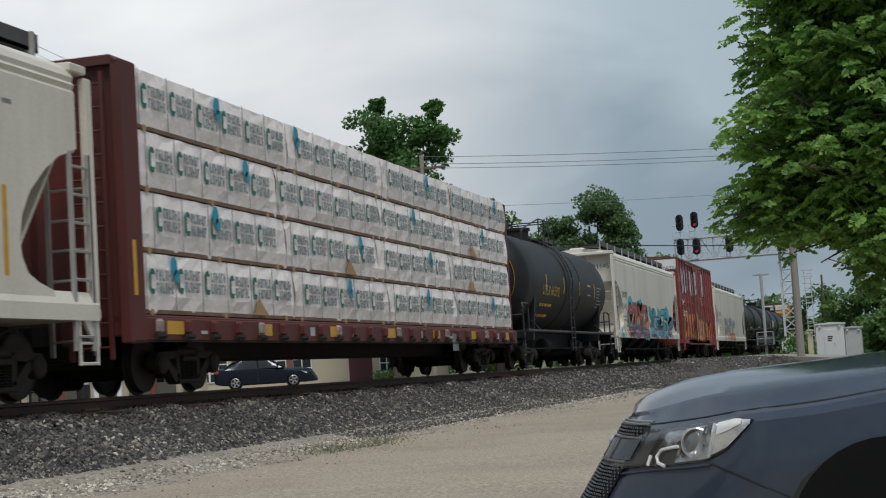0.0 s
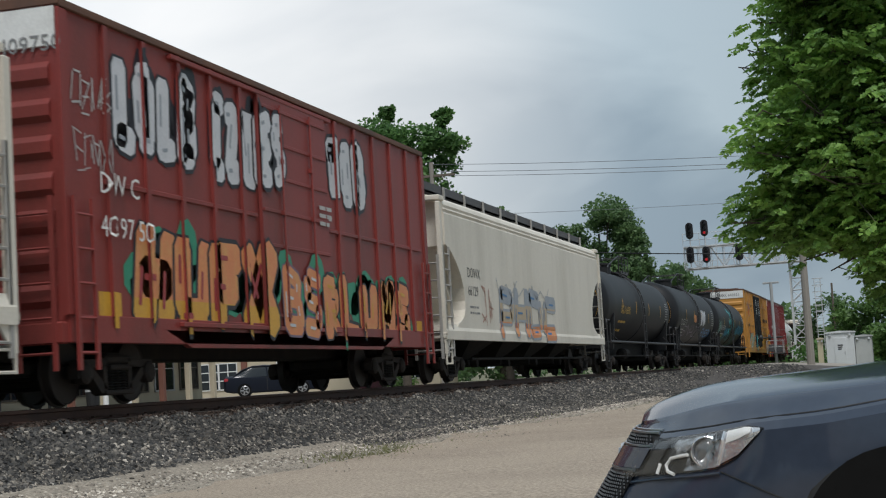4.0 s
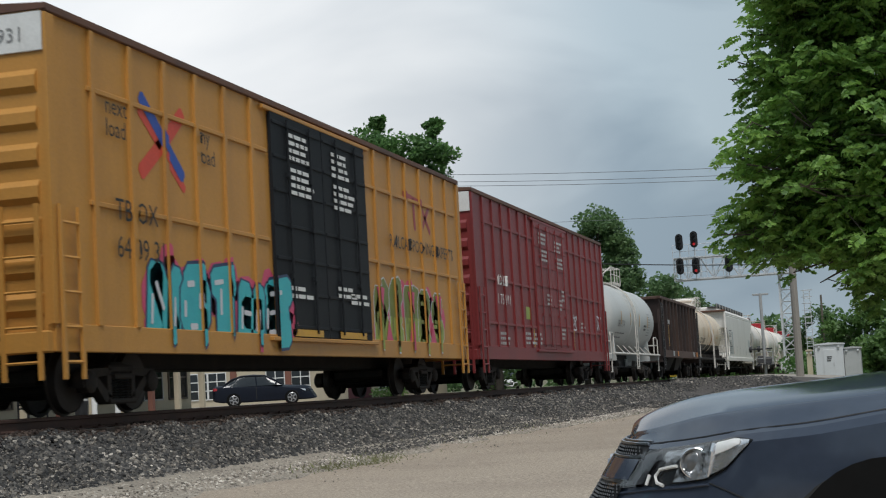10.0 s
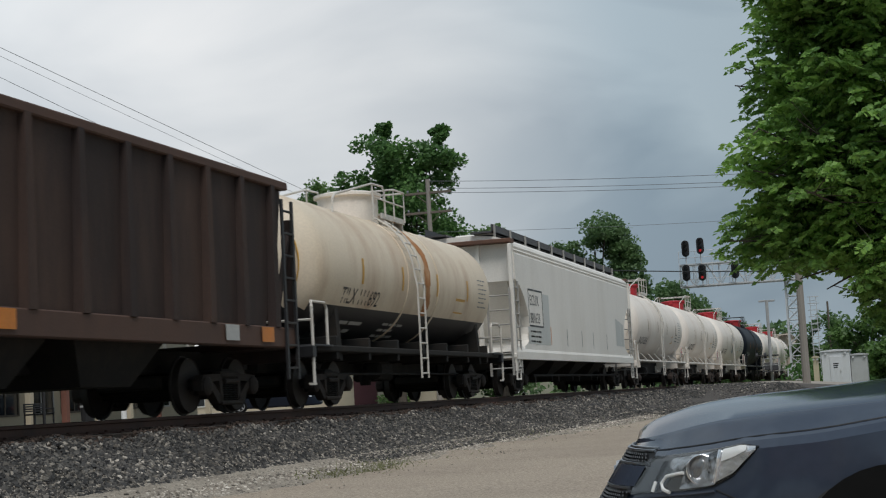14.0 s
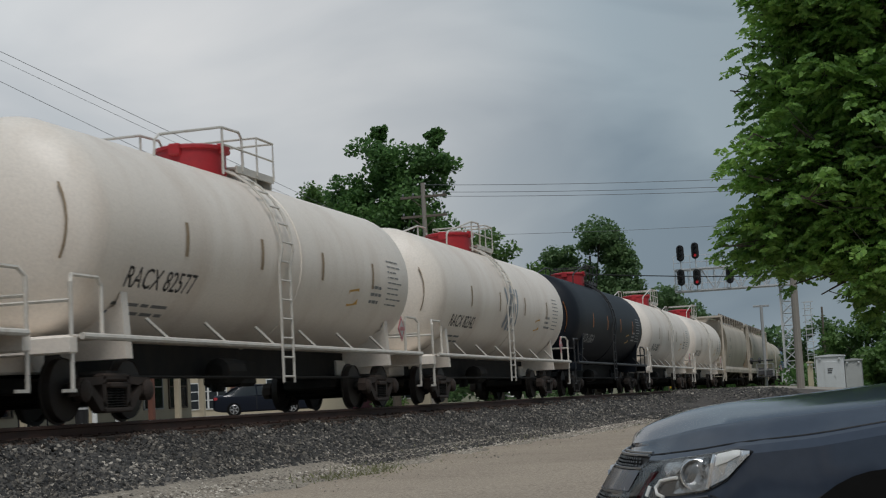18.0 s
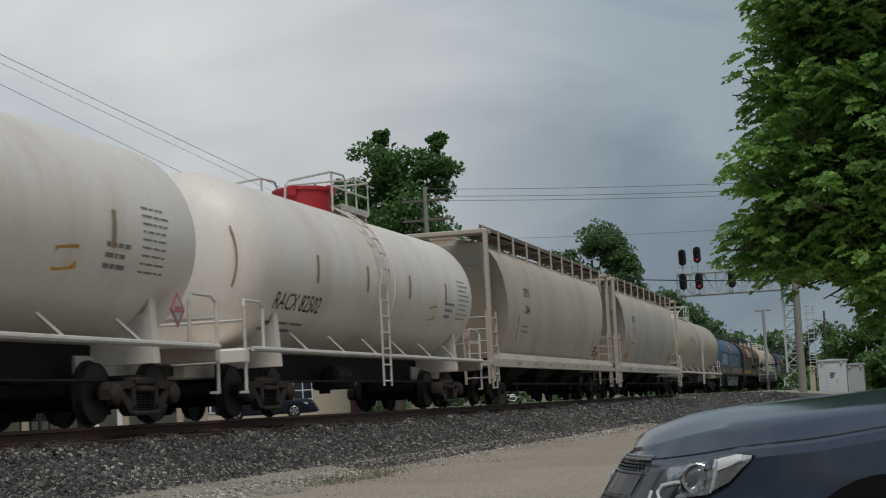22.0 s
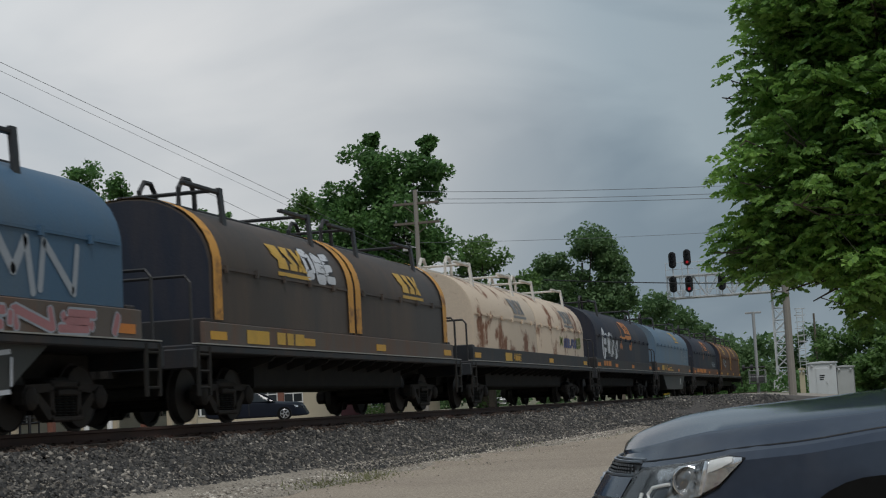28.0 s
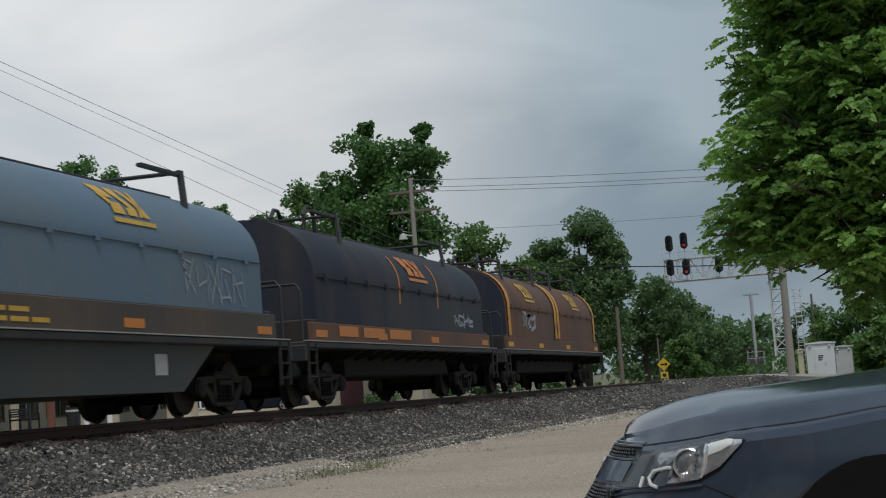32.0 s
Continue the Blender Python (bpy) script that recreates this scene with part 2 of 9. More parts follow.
m_sill_pale = material("grey_brown_coil_sill", (0.105, 0.088, 0.077), 0.65, dirt=(0.15, 0.065, 0.03), streak=True, scale=1.4, dirt_amount=0.9)
m_belly = material("grey_black_belly", (0.045, 0.05, 0.05), 0.6, dirt=(0.08, 0.07, 0.06), streak=True, scale=1.0)
m_yellow = material("yellow_reflector", (0.62, 0.33, 0.03), 0.45, dirt=(0.35, 0.2, 0.05), scale=6)
m_orange = material("orange_paint", (0.58, 0.20, 0.035), 0.5, dirt=(0.3, 0.12, 0.04), scale=4)
m_edge = material("rubbed_yellow_flange", (0.60, 0.29, 0.05), 0.55, dirt=(0.16, 0.07, 0.03), scale=3, dirt_amount=0.8, lo=0.52, hi=0.66)
m_csxgold = material("gold_lettering", (0.60, 0.36, 0.05), 0.5, dirt=(0.3, 0.2, 0.06), scale=4)
m_white = material("white_paint", (0.74, 0.74, 0.72), 0.5, dirt=(0.5, 0.48, 0.45), scale=3)
m_offwhite = material("dulled_white_stencil", (0.46, 0.46, 0.45), 0.6, dirt=(0.25, 0.24, 0.23), scale=8)
m_black = material("black_paint", (0.015, 0.015, 0.017), 0.5, bump=0.05)
m_greyink = material("grey_stencil", (0.22, 0.22, 0.22), 0.6, scale=8)
m_grey_mark = material("faint_mark", (0.27, 0.23, 0.19), 0.6, scale=6)
m_dome_red = material("red_valve_housing", (0.42, 0.022, 0.03), 0.45, dirt=(0.2, 0.03, 0.03), scale=4)
m_gravelstrip = material("pale_trodden_gravel", (0.31, 0.272, 0.222), 0.95, dirt=(0.15, 0.128, 0.105), scale=0.9, fine=30, bump=1.0, dirt_amount=0.9, speck=0.5)
m_rail_white = material("white_handrail", (0.62, 0.59, 0.54), 0.5, dirt=(0.3, 0.22, 0.15), scale=4)
m_rail_grey = material("grey_handrail", (0.35, 0.34, 0.32), 0.5, dirt=(0.18, 0.14, 0.1), scale=4)
m_rail_black = material("black_handrail", (0.02, 0.02, 0.022), 0.5, dirt=(0.06, 0.045, 0.035), scale=4)
m_walk = material("dark_grating", (0.06, 0.06, 0.065), 0.6, dirt=(0.1, 0.08, 0.06), scale=6)
m_walk_pale = material("grimy_tan_grating", (0.22, 0.17, 0.135), 0.7, dirt=(0.12, 0.09, 0.07), scale=5, dirt_amount=0.7)
m_winch_pale = material("scuffed_winch", (0.33, 0.28, 0.26), 0.6, dirt=(0.12, 0.04, 0.03), scale=9, dirt_amount=0.9)
m_hem = material("dark_board_edge", (0.16, 0.10, 0.07), 0.8, dirt=(0.30, 0.21, 0.13), scale=2.5, dirt_amount=0.9)
m_ink_green = material("green_print", (0.02, 0.16, 0.12), 0.5)
m_wrap = material("white_lumber_wrap", (0.92, 0.84, 0.815), 0.42, dirt=(0.77, 0.68, 0.645), scale=1.6, fine=7, bump=1.0, dirt_amount=0.6, random_object=0.08)
m_ink = material("grey_green_wrap_ink", (0.20, 0.25, 0.27), 0.6, dirt=(0.32, 0.34, 0.35), scale=5)
m_strip_dull = material("dulled_reflector_strip", (0.34, 0.25, 0.16), 0.6, dirt=(0.2, 0.15, 0.1), scale=5)
m_strap = material("lumber_strap", (0.30, 0.30, 0.30), 0.5)
m_cyan_tag = material("cyan_spray", (0.02, 0.32, 0.45), 0.5)
m_wood = material("raw_lumber", (0.42, 0.27, 0.13), 0.7, dirt=(0.3, 0.17, 0.08), scale=4)
g_white = material("graffiti_white", (0.62, 0.63, 0.66), 0.5, dirt=(0.4, 0.42, 0.46), scale=3)
g_orange = material("graffiti_orange", (0.66, 0.24, 0.10), 0.5, dirt=(0.62, 0.36, 0.12), scale=3, dirt_amount=0.8)
g_green = material("graffiti_green", (0.03, 0.25, 0.15), 0.5, dirt=(0.05, 0.36, 0.2), scale=3)
g_cyan = material("graffiti_cyan", (0.05, 0.44, 0.48), 0.5, dirt=(0.03, 0.32, 0.4), scale=3)
g_pink = material("graffiti_pink", (0.60, 0.08, 0.16), 0.5, dirt=(0.5, 0.05, 0.2), scale=3)
g_lime = material("graffiti_lime", (0.30, 0.36, 0.07), 0.5, dirt=(0.2, 0.3, 0.05), scale=3)
g_red = material("graffiti_red", (0.34, 0.05, 0.05), 0.5, dirt=(0.26, 0.06, 0.10), scale=3)
g_blue = material("graffiti_blue", (0.04, 0.16, 0.36), 0.5, dirt=(0.06, 0.25, 0.42), scale=3)
g_purple = material("graffiti_purple", (0.16, 0.12, 0.18), 0.5, dirt=(0.1, 0.08, 0.14), scale=3)
g_yellow = material("graffiti_yellow", (0.62, 0.34, 0.05), 0.5, dirt=(0.5, 0.2, 0.05), scale=3)
g_olive = material("graffiti_olive", (0.17, 0.20, 0.04), 0.5, dirt=(0.12, 0.16, 0.03), scale=3)
m_placard_red = material("faded_red_placard", (0.48, 0.16, 0.17), 0.5, scale=5)
g_black = material("graffiti_black", (0.018, 0.018, 0.025), 0.5, bump=0.03)
g_sand = material("graffiti_sand", (0.46, 0.36, 0.24), 0.55, dirt=(0.52, 0.46, 0.38), scale=3)
g_navy = material("graffiti_navy", (0.025, 0.045, 0.11), 0.5, dirt=(0.05, 0.08, 0.16), scale=3)
g_greyred = material("graffiti_faded_red", (0.42, 0.22, 0.17), 0.55, dirt=(0.5, 0.36, 0.28), scale=4)
g_dullcyan = material("graffiti_dull_teal", (0.03, 0.16, 0.18), 0.55, dirt=(0.02, 0.07, 0.09), scale=3, dirt_amount=0.8)
g_dullgrey = material("graffiti_dull_grey", (0.045, 0.05, 0.055), 0.6, dirt=(0.02, 0.022, 0.024), scale=3, dirt_amount=0.8)
g_paleteal = material("graffiti_pale_teal", (0.20, 0.34, 0.30), 0.55, dirt=(0.1, 0.2, 0.18), scale=3)
g_placard = material("graffiti_faded_pink", (0.36, 0.16, 0.17), 0.55, dirt=(0.24, 0.12, 0.12), scale=3)
g_blueviolet = material("graffiti_violet", (0.09, 0.10, 0.22), 0.55, dirt=(0.15, 0.15, 0.25), scale=3)
g_tealblue = material("graffiti_teal_blue", (0.03, 0.22, 0.34), 0.55, dirt=(0.02, 0.08, 0.12), scale=4, dirt_amount=0.8)
g_scarlet = material("emblem_red", (0.62, 0.07, 0.04), 0.5, dirt=(0.4, 0.06, 0.04), scale=3)
g_royal = material("emblem_blue", (0.03, 0.08, 0.36), 0.5, dirt=(0.05, 0.1, 0.3), scale=3)
g_grey = material("graffiti_grey", (0.30, 0.33, 0.37), 0.55, dirt=(0.4, 0.43, 0.46), scale=3)

m_asphalt = material("worn_tan_asphalt", (0.36, 0.297, 0.232), 0.9, dirt=(0.26, 0.21, 0.165), scale=0.35, fine=34, bump=0.7, dirt_amount=0.8, speck=0.5)
m_road = material("pale_road_surface", (0.30, 0.265, 0.225), 0.9, dirt=(0.21, 0.185, 0.16), scale=0.3, fine=40, bump=0.3, speck=0.2)
m_ground = material("dry_grass_and_dirt", (0.13, 0.125, 0.07), 0.95, dirt=(0.24, 0.20, 0.15), scale=0.25, fine=30, bump=0.5, speck=0.3)
m_gravel_bed = material("gravel_bed", (0.075, 0.066, 0.06), 0.95, dirt=(0.13, 0.11, 0.095), scale=0.6, fine=45, bump=0.9, speck=0.4)
m_ballast = stone_material("ballast_stone", [(0.0, (0.022, 0.022, 0.023)), (0.40, (0.050, 0.048, 0.046)), (0.72, (0.100, 0.093, 0.085)), (0.93, (0.19, 0.17, 0.145)), (1.0, (0.40, 0.36, 0.31))])
m_pebble = stone_material("pale_gravel_stone", [(0.0, (0.09, 0.08, 0.068)), (0.35, (0.23, 0.20, 0.168)), (0.75, (0.40, 0.355, 0.30)), (1.0, (0.62, 0.57, 0.50))])
m_ballast_rust = stone_material("rust_dusted_stone", [(0.0, (0.026, 0.017, 0.013)), (0.5, (0.048, 0.031, 0.023)), (0.8, (0.070, 0.046, 0.034)), (1.0, (0.12, 0.085, 0.066))])
m_rail = material("rusty_rail_steel", (0.075, 0.036, 0.025), 0.75, dirt=(0.04, 0.024, 0.02), scale=2, dirt_amount=0.8)
m_railhead = material("polished_rail_head", (0.30, 0.28, 0.26), 0.35, metal=0.8, scale=3)
m_tie = material("weathered_timber_tie", (0.045, 0.034, 0.027), 0.9, dirt=(0.08, 0.06, 0.045), scale=3, random_object=0.3)
m_bark = material("grey_brown_bark", (0.085, 0.07, 0.055), 0.95, dirt=(0.045, 0.038, 0.03), scale=4, fine=20, bump=0.8)
m_leaf_near = leaf_material("bright_compound_leaves", (0.045, 0.125, 0.036), (0.33, 0.55, 0.12))
m_leaf_mid = leaf_material("dark_oak_leaves", (0.036, 0.105, 0.034), (0.17, 0.32, 0.09))
m_leaf_pale = leaf_material("pale_green_leaves", (0.048, 0.115, 0.032), (0.19, 0.315, 0.09))
m_leaf_far = leaf_material("hazy_green_leaves", (0.055, 0.115, 0.048), (0.17, 0.275, 0.105))
m_leaf_dry = leaf_material("dusty_weeds", (0.11, 0.12, 0.055), (0.27, 0.27, 0.13))
m_galv = material("galvanised_steel", (0.58, 0.59, 0.60), 0.6, metal=0.0, dirt=(0.3, 0.3, 0.3), scale=2)
m_cabinet = material("white_cabinet_paint", (0.60, 0.62, 0.63), 0.5, dirt=(0.5, 0.5, 0.48), scale=1.2)
m_greybox = material("grey_cabinet_paint", (0.42, 0.43, 0.42), 0.55, scale=1.2)
m_tanbox = material("tan_cabinet_paint", (0.55, 0.48, 0.34), 0.55, scale=1.2)
m_pole = material("weathered_pole_wood", (0.15, 0.125, 0.10), 0.9, dirt=(0.09, 0.075, 0.06), streak=True, scale=3)
m_pole_grey = material("sun-bleached_pole", (0.27, 0.245, 0.215), 0.9, dirt=(0.17, 0.15, 0.13), streak=True, scale=3)
m_signal_grey = material("dulled_grey_steel", (0.34, 0.345, 0.345), 0.6, dirt=(0.2, 0.19, 0.18), scale=2)
m_wire = material("black_cable", (0.012, 0.012, 0.013), 0.6, bump=0)
m_wire_grey = material("grey_conductor", (0.16, 0.17, 0.18), 0.5, bump=0)
m_red_light = glow("red_signal_light", (0.7, 0.04, 0.05), 0.32)
m_lens_dark = material("unlit_lens", (0.03, 0.02, 0.02), 0.2, bump=0)
m_wall_cream = material("cream_stucco", (0.52, 0.45, 0.33), 0.85, dirt=(0.4, 0.34, 0.25), scale=0.6)
m_wall_brick = material("brown_red_wall", (0.20, 0.085, 0.06), 0.85, dirt=(0.14, 0.06, 0.045), scale=0.8)
m_window = material("dark_window_glass", (0.02, 0.024, 0.028), 0.08, bump=0, spec=0.6)
m_roof = material("dark_roofing", (0.07, 0.068, 0.07), 0.85, scale=0.8)
m_carblue = material("dark_blue_car_paint", (0.040, 0.052, 0.077), 0.10, dirt=(0.045, 0.057, 0.081), bump=0.0, scale=1, spec=0.55)
m_chrome = material("chrome", (0.42, 0.43, 0.45), 0.3, metal=1.0, bump=0)
m_plastic = material("black_plastic", (0.014, 0.014, 0.015), 0.5, bump=0.1)
m_tyre = material("tyre_rubber", (0.018, 0.018, 0.018), 0.8, bump=0.3)
m_alloy = material("alloy_wheel", (0.5, 0.5, 0.51), 0.35, metal=0.8)
m_mesh_grey = material("grille_mesh", (0.05, 0.055, 0.06), 0.4, metal=0.5, bump=0)
m_lens = clear_cover("headlight_lens")
# near-black that stands for the shade inside the wheel openings
m_arch_shade = material("wheel_well_shade_black", (0.012, 0.012, 0.012), 1.0, spec=0.05, bump=0)
# headlight parts: the mottling of light and dark paints in reflections
m_reflector = material("headlight_reflector", (0.86, 0.87, 0.88), 0.22, metal=0.6, dirt=(0.25, 0.26, 0.27), scale=14, fine=30, dirt_amount=0.9, lo=0.5, hi=0.62, bump=0.4)
m_smoke = material("smoked_lamp_glass", (0.16, 0.165, 0.17), 0.06, metal=0.5, dirt=(0.40, 0.41, 0.42), scale=11, dirt_amount=0.8, bump=0.0)
m_bright = material("polished_headlight_reflector", (0.88, 0.88, 0.89), 0.16, metal=0.85, dirt=(0.55, 0.56, 0.58), scale=9, fine=18, dirt_amount=0.7, bump=0.25)
m_black_gloss = material("black_headlight_housing", (0.006, 0.006, 0.007), 0.2, bump=0)
# pale and black patches stand for sky and dark surroundings mirrored in the bowl
m_bowl = material("reflection_patched_bowl", (0.42, 0.43, 0.44), 0.2, metal=0.7, dirt=(0.03, 0.03, 0.03), scale=16, fine=30, dirt_amount=1.0, lo=0.46, hi=0.58, bump=0.5)
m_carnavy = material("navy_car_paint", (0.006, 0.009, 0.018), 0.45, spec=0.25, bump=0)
m_wall_maroon = material("maroon_wall", (0.10, 0.035, 0.04), 0.85, scale=0.8)
m_yellowsign = material("yellow_sign", (0.62, 0.40, 0.02), 0.5, scale=3)


# ---- mesh helpers ----
class Shape:
    """Collects the faces of one part."""

    def __init__(self):
        self.v, self.f, self.m = [], [], []

    def add(self, verts, faces, mat=0):
        k = len(self.v)
        self.v += [tuple(p) for p in verts]
        self.f += [tuple(k + i for i in q) for q in faces]
        self.m += [mat] * len(faces)
        return self

    def box(self, x0, x1, y0, y1, z0, z1, c=0.0, mat=0):
        """A block; c chamfers its edges."""
        x0, x1 = min(x0, x1), max(x0, x1)
        y0, y1 = min(y0, y1), max(y0, y1)
        z0, z1 = min(z0, z1), max(z0, z1)
        if not c:
            v = [(x, y, z) for x in (x0, x1) for y in (y0, y1) for z in (z0, z1)]
            f = [(0, 1, 3, 2), (4, 6, 7, 5), (0, 4, 5, 1), (2, 3, 7, 6), (0, 2, 6, 4), (1, 5, 7, 3)]
            return self.add(v, f, mat)
        c = min(c, (x1 - x0) * 0.45, (y1 - y0) * 0.45, (z1 - z0) * 0.45)
        return self.rings([[(x0 + c, y0 + c, z0), (x1 - c, y0 + c, z0), (x1 - c, y1 - c, z0), (x0 + c, y1 - c, z0)],
                           [(x0, y0, z0 + c), (x1, y0, z0 + c), (x1, y1, z0 + c), (x0, y1, z0 + c)],
                           [(x0, y0, z1 - c), (x1, y0, z1 - c), (x1, y1, z1 - c), (x0, y1, z1 - c)],
                           [(x0 + c, y0 + c, z1), (x1 - c, y0 + c, z1), (x1 - c, y1 - c, z1), (x0 + c, y1 - c, z1)]], mat=mat)

    def rings(self, rings, caps=(True, True), mat=0, closed=True):
        """A skin over rings of equal point counts."""
        n = len(rings[0])
        v = [p for r in rings for p in r]
        f = []
        for i in range(len(rings) - 1):
            for j in range(n if closed else n - 1):
                a, b = i * n + j, i * n + (j + 1) % n
                f.append((a, b, b + n, a + n))
        if caps[0]:
            f.append(tuple(reversed(range(n))))
        if caps[1]:
            f.append(tuple(range((len(rings) - 1) * n, len(rings) * n)))
        return self.add(v, f, mat)

    def prism(self, outline, axis, a, b, mat=0):
        """An outline in the two other axes, pulled from a to b along axis."""
        def put(p, s):
            return {"x": (s, p[0], p[1]), "y": (p[0], s, p[1]), "z": (p[0], p[1], s)}[axis]
        return self.rings([[put(p, a) for p in outline], [put(p, b) for p in outline]], mat=mat)

    def tube(self, points, r, n=6, mat=0):
        pts = [Vector(p) for p in points]
        rings = []
        for i, p in enumerate(pts):
            d = (pts[min(i + 1, len(pts) - 1)] - pts[max(i - 1, 0)]).normalized()
            side = d.cross(Vector((0.123, 0.2, 1)) if abs(d.z) < 0.95 else Vector((1, 0.1, 0))).normalized()
            up = side.cross(d)
            rr = r[i] if isinstance(r, (list, tuple)) else r
            rings.append([tuple(p + (side * math.cos(2 * math.pi * k / n) + up * math.sin(2 * math.pi * k / n)) * rr) for k in range(n)])
        return self.rings(rings, mat=mat)

    def lathe(self, profile, axis="y", centre=(0, 0, 0), n=24, mat=0, caps=(True, True)):
        """profile: (along the axis, radius)."""
        rings = []
        for a, r in profile:
            ring = []
            for k in range(n):
                c, s = math.cos(2 * math.pi * k / n) * r, math.sin(2 * math.pi * k / n) * r
                p = {"y": (c, a, s), "x": (a, c, s), "z": (c, s, a)}[axis]
                ring.append((p[0] + centre[0], p[1] + centre[1], p[2] + centre[2]))
            rings.append(ring)
        return self.rings(rings, caps=caps, mat=mat)

    def mesh(self, name, mats, smooth=False):
        me = bpy.data.meshes.new(name)
        me.from_pydata(self.v, [], self.f)
        for m in (mats if isinstance(mats, (list, tuple)) else [mats]):
            me.materials.append(m)
        if any(self.m):
            me.polygons.foreach_set("material_index", self.m)
        bm = bmesh.new()
        bm.from_mesh(me)
        bmesh.ops.recalc_face_normals(bm, faces=bm.faces)
        if smooth:
            limit = smooth if isinstance(smooth, float) else 0.6
            for face in bm.faces:
                face.smooth = True
            for e in bm.edges:
                if len(e.link_faces) == 2 and e.calc_face_angle(0) > limit:
                    e.smooth = False
        bm.to_mesh(me)
        bm.free()
        return me


def part(name, shape, material_, parent=None, label="", smooth=False, at=None):
    me = shape if isinstance(shape, bpy.types.Mesh) else shape.mesh(name, material_, smooth)
    ob = new(name, me)
    if parent is not None:
        ob.parent = parent
    if at is not None:
        ob.matrix_basis = at
    if label:
        ob["label"] = label
    return ob


def thing(name, label, category, at=None, group="", kind=""):
    ob = new(name)
    ob.empty_display_size = 0.2
    if at is not None:
        ob.matrix_basis = at
    return tagged(ob, label, category, group, kind)


def solo(name, shape, material_, label, category, at=None, group="", kind="", smooth=False):
    ob = part(name, shape, material_, None, "", smooth, at)
    return tagged(ob, label, category, group, kind)


def clip(poly, axis, lo, hi):
    """A convex outline cut to lo <= coordinate <= hi."""
    for sign, lim in ((1, lo), (-1, -hi)):
        out = []
        for i, p in enumerate(poly):
            q = poly[(i + 1) % len(poly)]
            dp, dq = sign * p[axis] - lim, sign * q[axis] - lim
            if dp >= 0:
                out.append(p)
            if dp * dq < 0:
                t = dp / (dp - dq)
                out.append((p[0] + (q[0] - p[0]) * t, p[1] + (q[1] - p[1]) * t))
        poly = out
        if len(poly) < 3:
            return []
    return poly


def laid_on(polys, surface, cuts_y=(), cuts_z=(), lift=0.004):
    """Flat convex outlines in (y, z) laid on a car's side; surface(y, z) gives its x."""
    s = Shape()
    ys, zs = [-99, *sorted(cuts_y), 99], [-99, *sorted(cuts_z), 99]
    base = lift
    for poly in polys:
        lift = base
        if isinstance(poly[0], float):
            lift, poly = base + poly[0], poly[1]
        a0, a1 = min(p[0] for p in poly), max(p[0] for p in poly)
        b0, b1 = min(p[1] for p in poly), max(p[1] for p in poly)
        for y0, y1 in zip(ys, ys[1:]):
            if y1 <= a0 or y0 >= a1:
                continue
            py = clip(poly, 0, y0, y1)
            if not py:
                continue
            my = sum(p[0] for p in py) / len(py)
            for z0, z1 in zip(zs, zs[1:]):
                if z1 <= b0 or z0 >= b1:
                    continue
                pz = clip(py, 1, z0, z1)
                if len(pz) >= 3:
                    s.add([(surface(my, p[1]) + lift, p[0], p[1]) for p in pz], [tuple(range(len(pz)))])
    return s


def stroke(y0, z0, y1, z1, w):
    """A thick line with cut corners."""
    dy, dz = y1 - y0, z1 - z0
    n = math.hypot(dy, dz) or 1
    dy, dz = dy / n, dz / n
    a, b = -dz * w / 2, dy * w / 2
    e = w * 0.28
    return [(y0 + a * 0.6 - dy * e, z0 + b * 0.6 - dz * e), (y0 + a, z0 + b), (y1 + a, z1 + b), (y1 + a * 0.6 + dy * e, z1 + b * 0.6 + dz * e),
            (y1 - a * 0.6 + dy * e, z1 - b * 0.6 + dz * e), (y1 - a, z1 - b), (y0 - a, z0 - b), (y0 - a * 0.6 - dy * e, z0 - b * 0.6 - dz * e)]


def oval(y, z, ry, rz, n=10):
    return [(y + ry * math.cos(2 * math.pi * k / n), z + rz * math.sin(2 * math.pi * k / n)) for k in range(n)]


SIGNS = (((0, 0, 0, 1), (1, 0, 1, 1), (0, 0.5, 1, 0.5)), ((0, 0, 0.5, 1), (0.5, 1, 1, 0), (0.2, 0.36, 0.8, 0.36)), ((0, 0, 0, 1), (0, 0.45, 1, 1), (0.2, 0.5, 1, 0)),
         ((0, 1, 0.22, 0), (0.22, 0, 0.5, 0.6), (0.5, 0.6, 0.78, 0), (0.78, 0, 1, 1)), ((0, 0, 1, 1), (0, 1, 1, 0)), ((0, 0, 0, 1), (0, 1, 1, 0), (1, 0, 1, 1)),
         ((0, 0.1, 0, 0.9), (0, 1, 1, 0.96), (1, 0.9, 1, 0.1), (0, 0, 1, 0.02)), ((0, 0, 0, 1), (0, 1, 1, 1), (0, 0.5, 0.8, 0.5), (0, 0, 1, 0)), ((0, 1, 1, 1), (1, 1, 0, 0), (0, 0, 1, 0)),
         ((1, 0.95, 0, 0.8), (0, 0.8, 0.1, 0.5), (0.1, 0.5, 0.95, 0.45), (0.95, 0.45, 0.9, 0.1), (0.9, 0.1, 0, 0.03)))


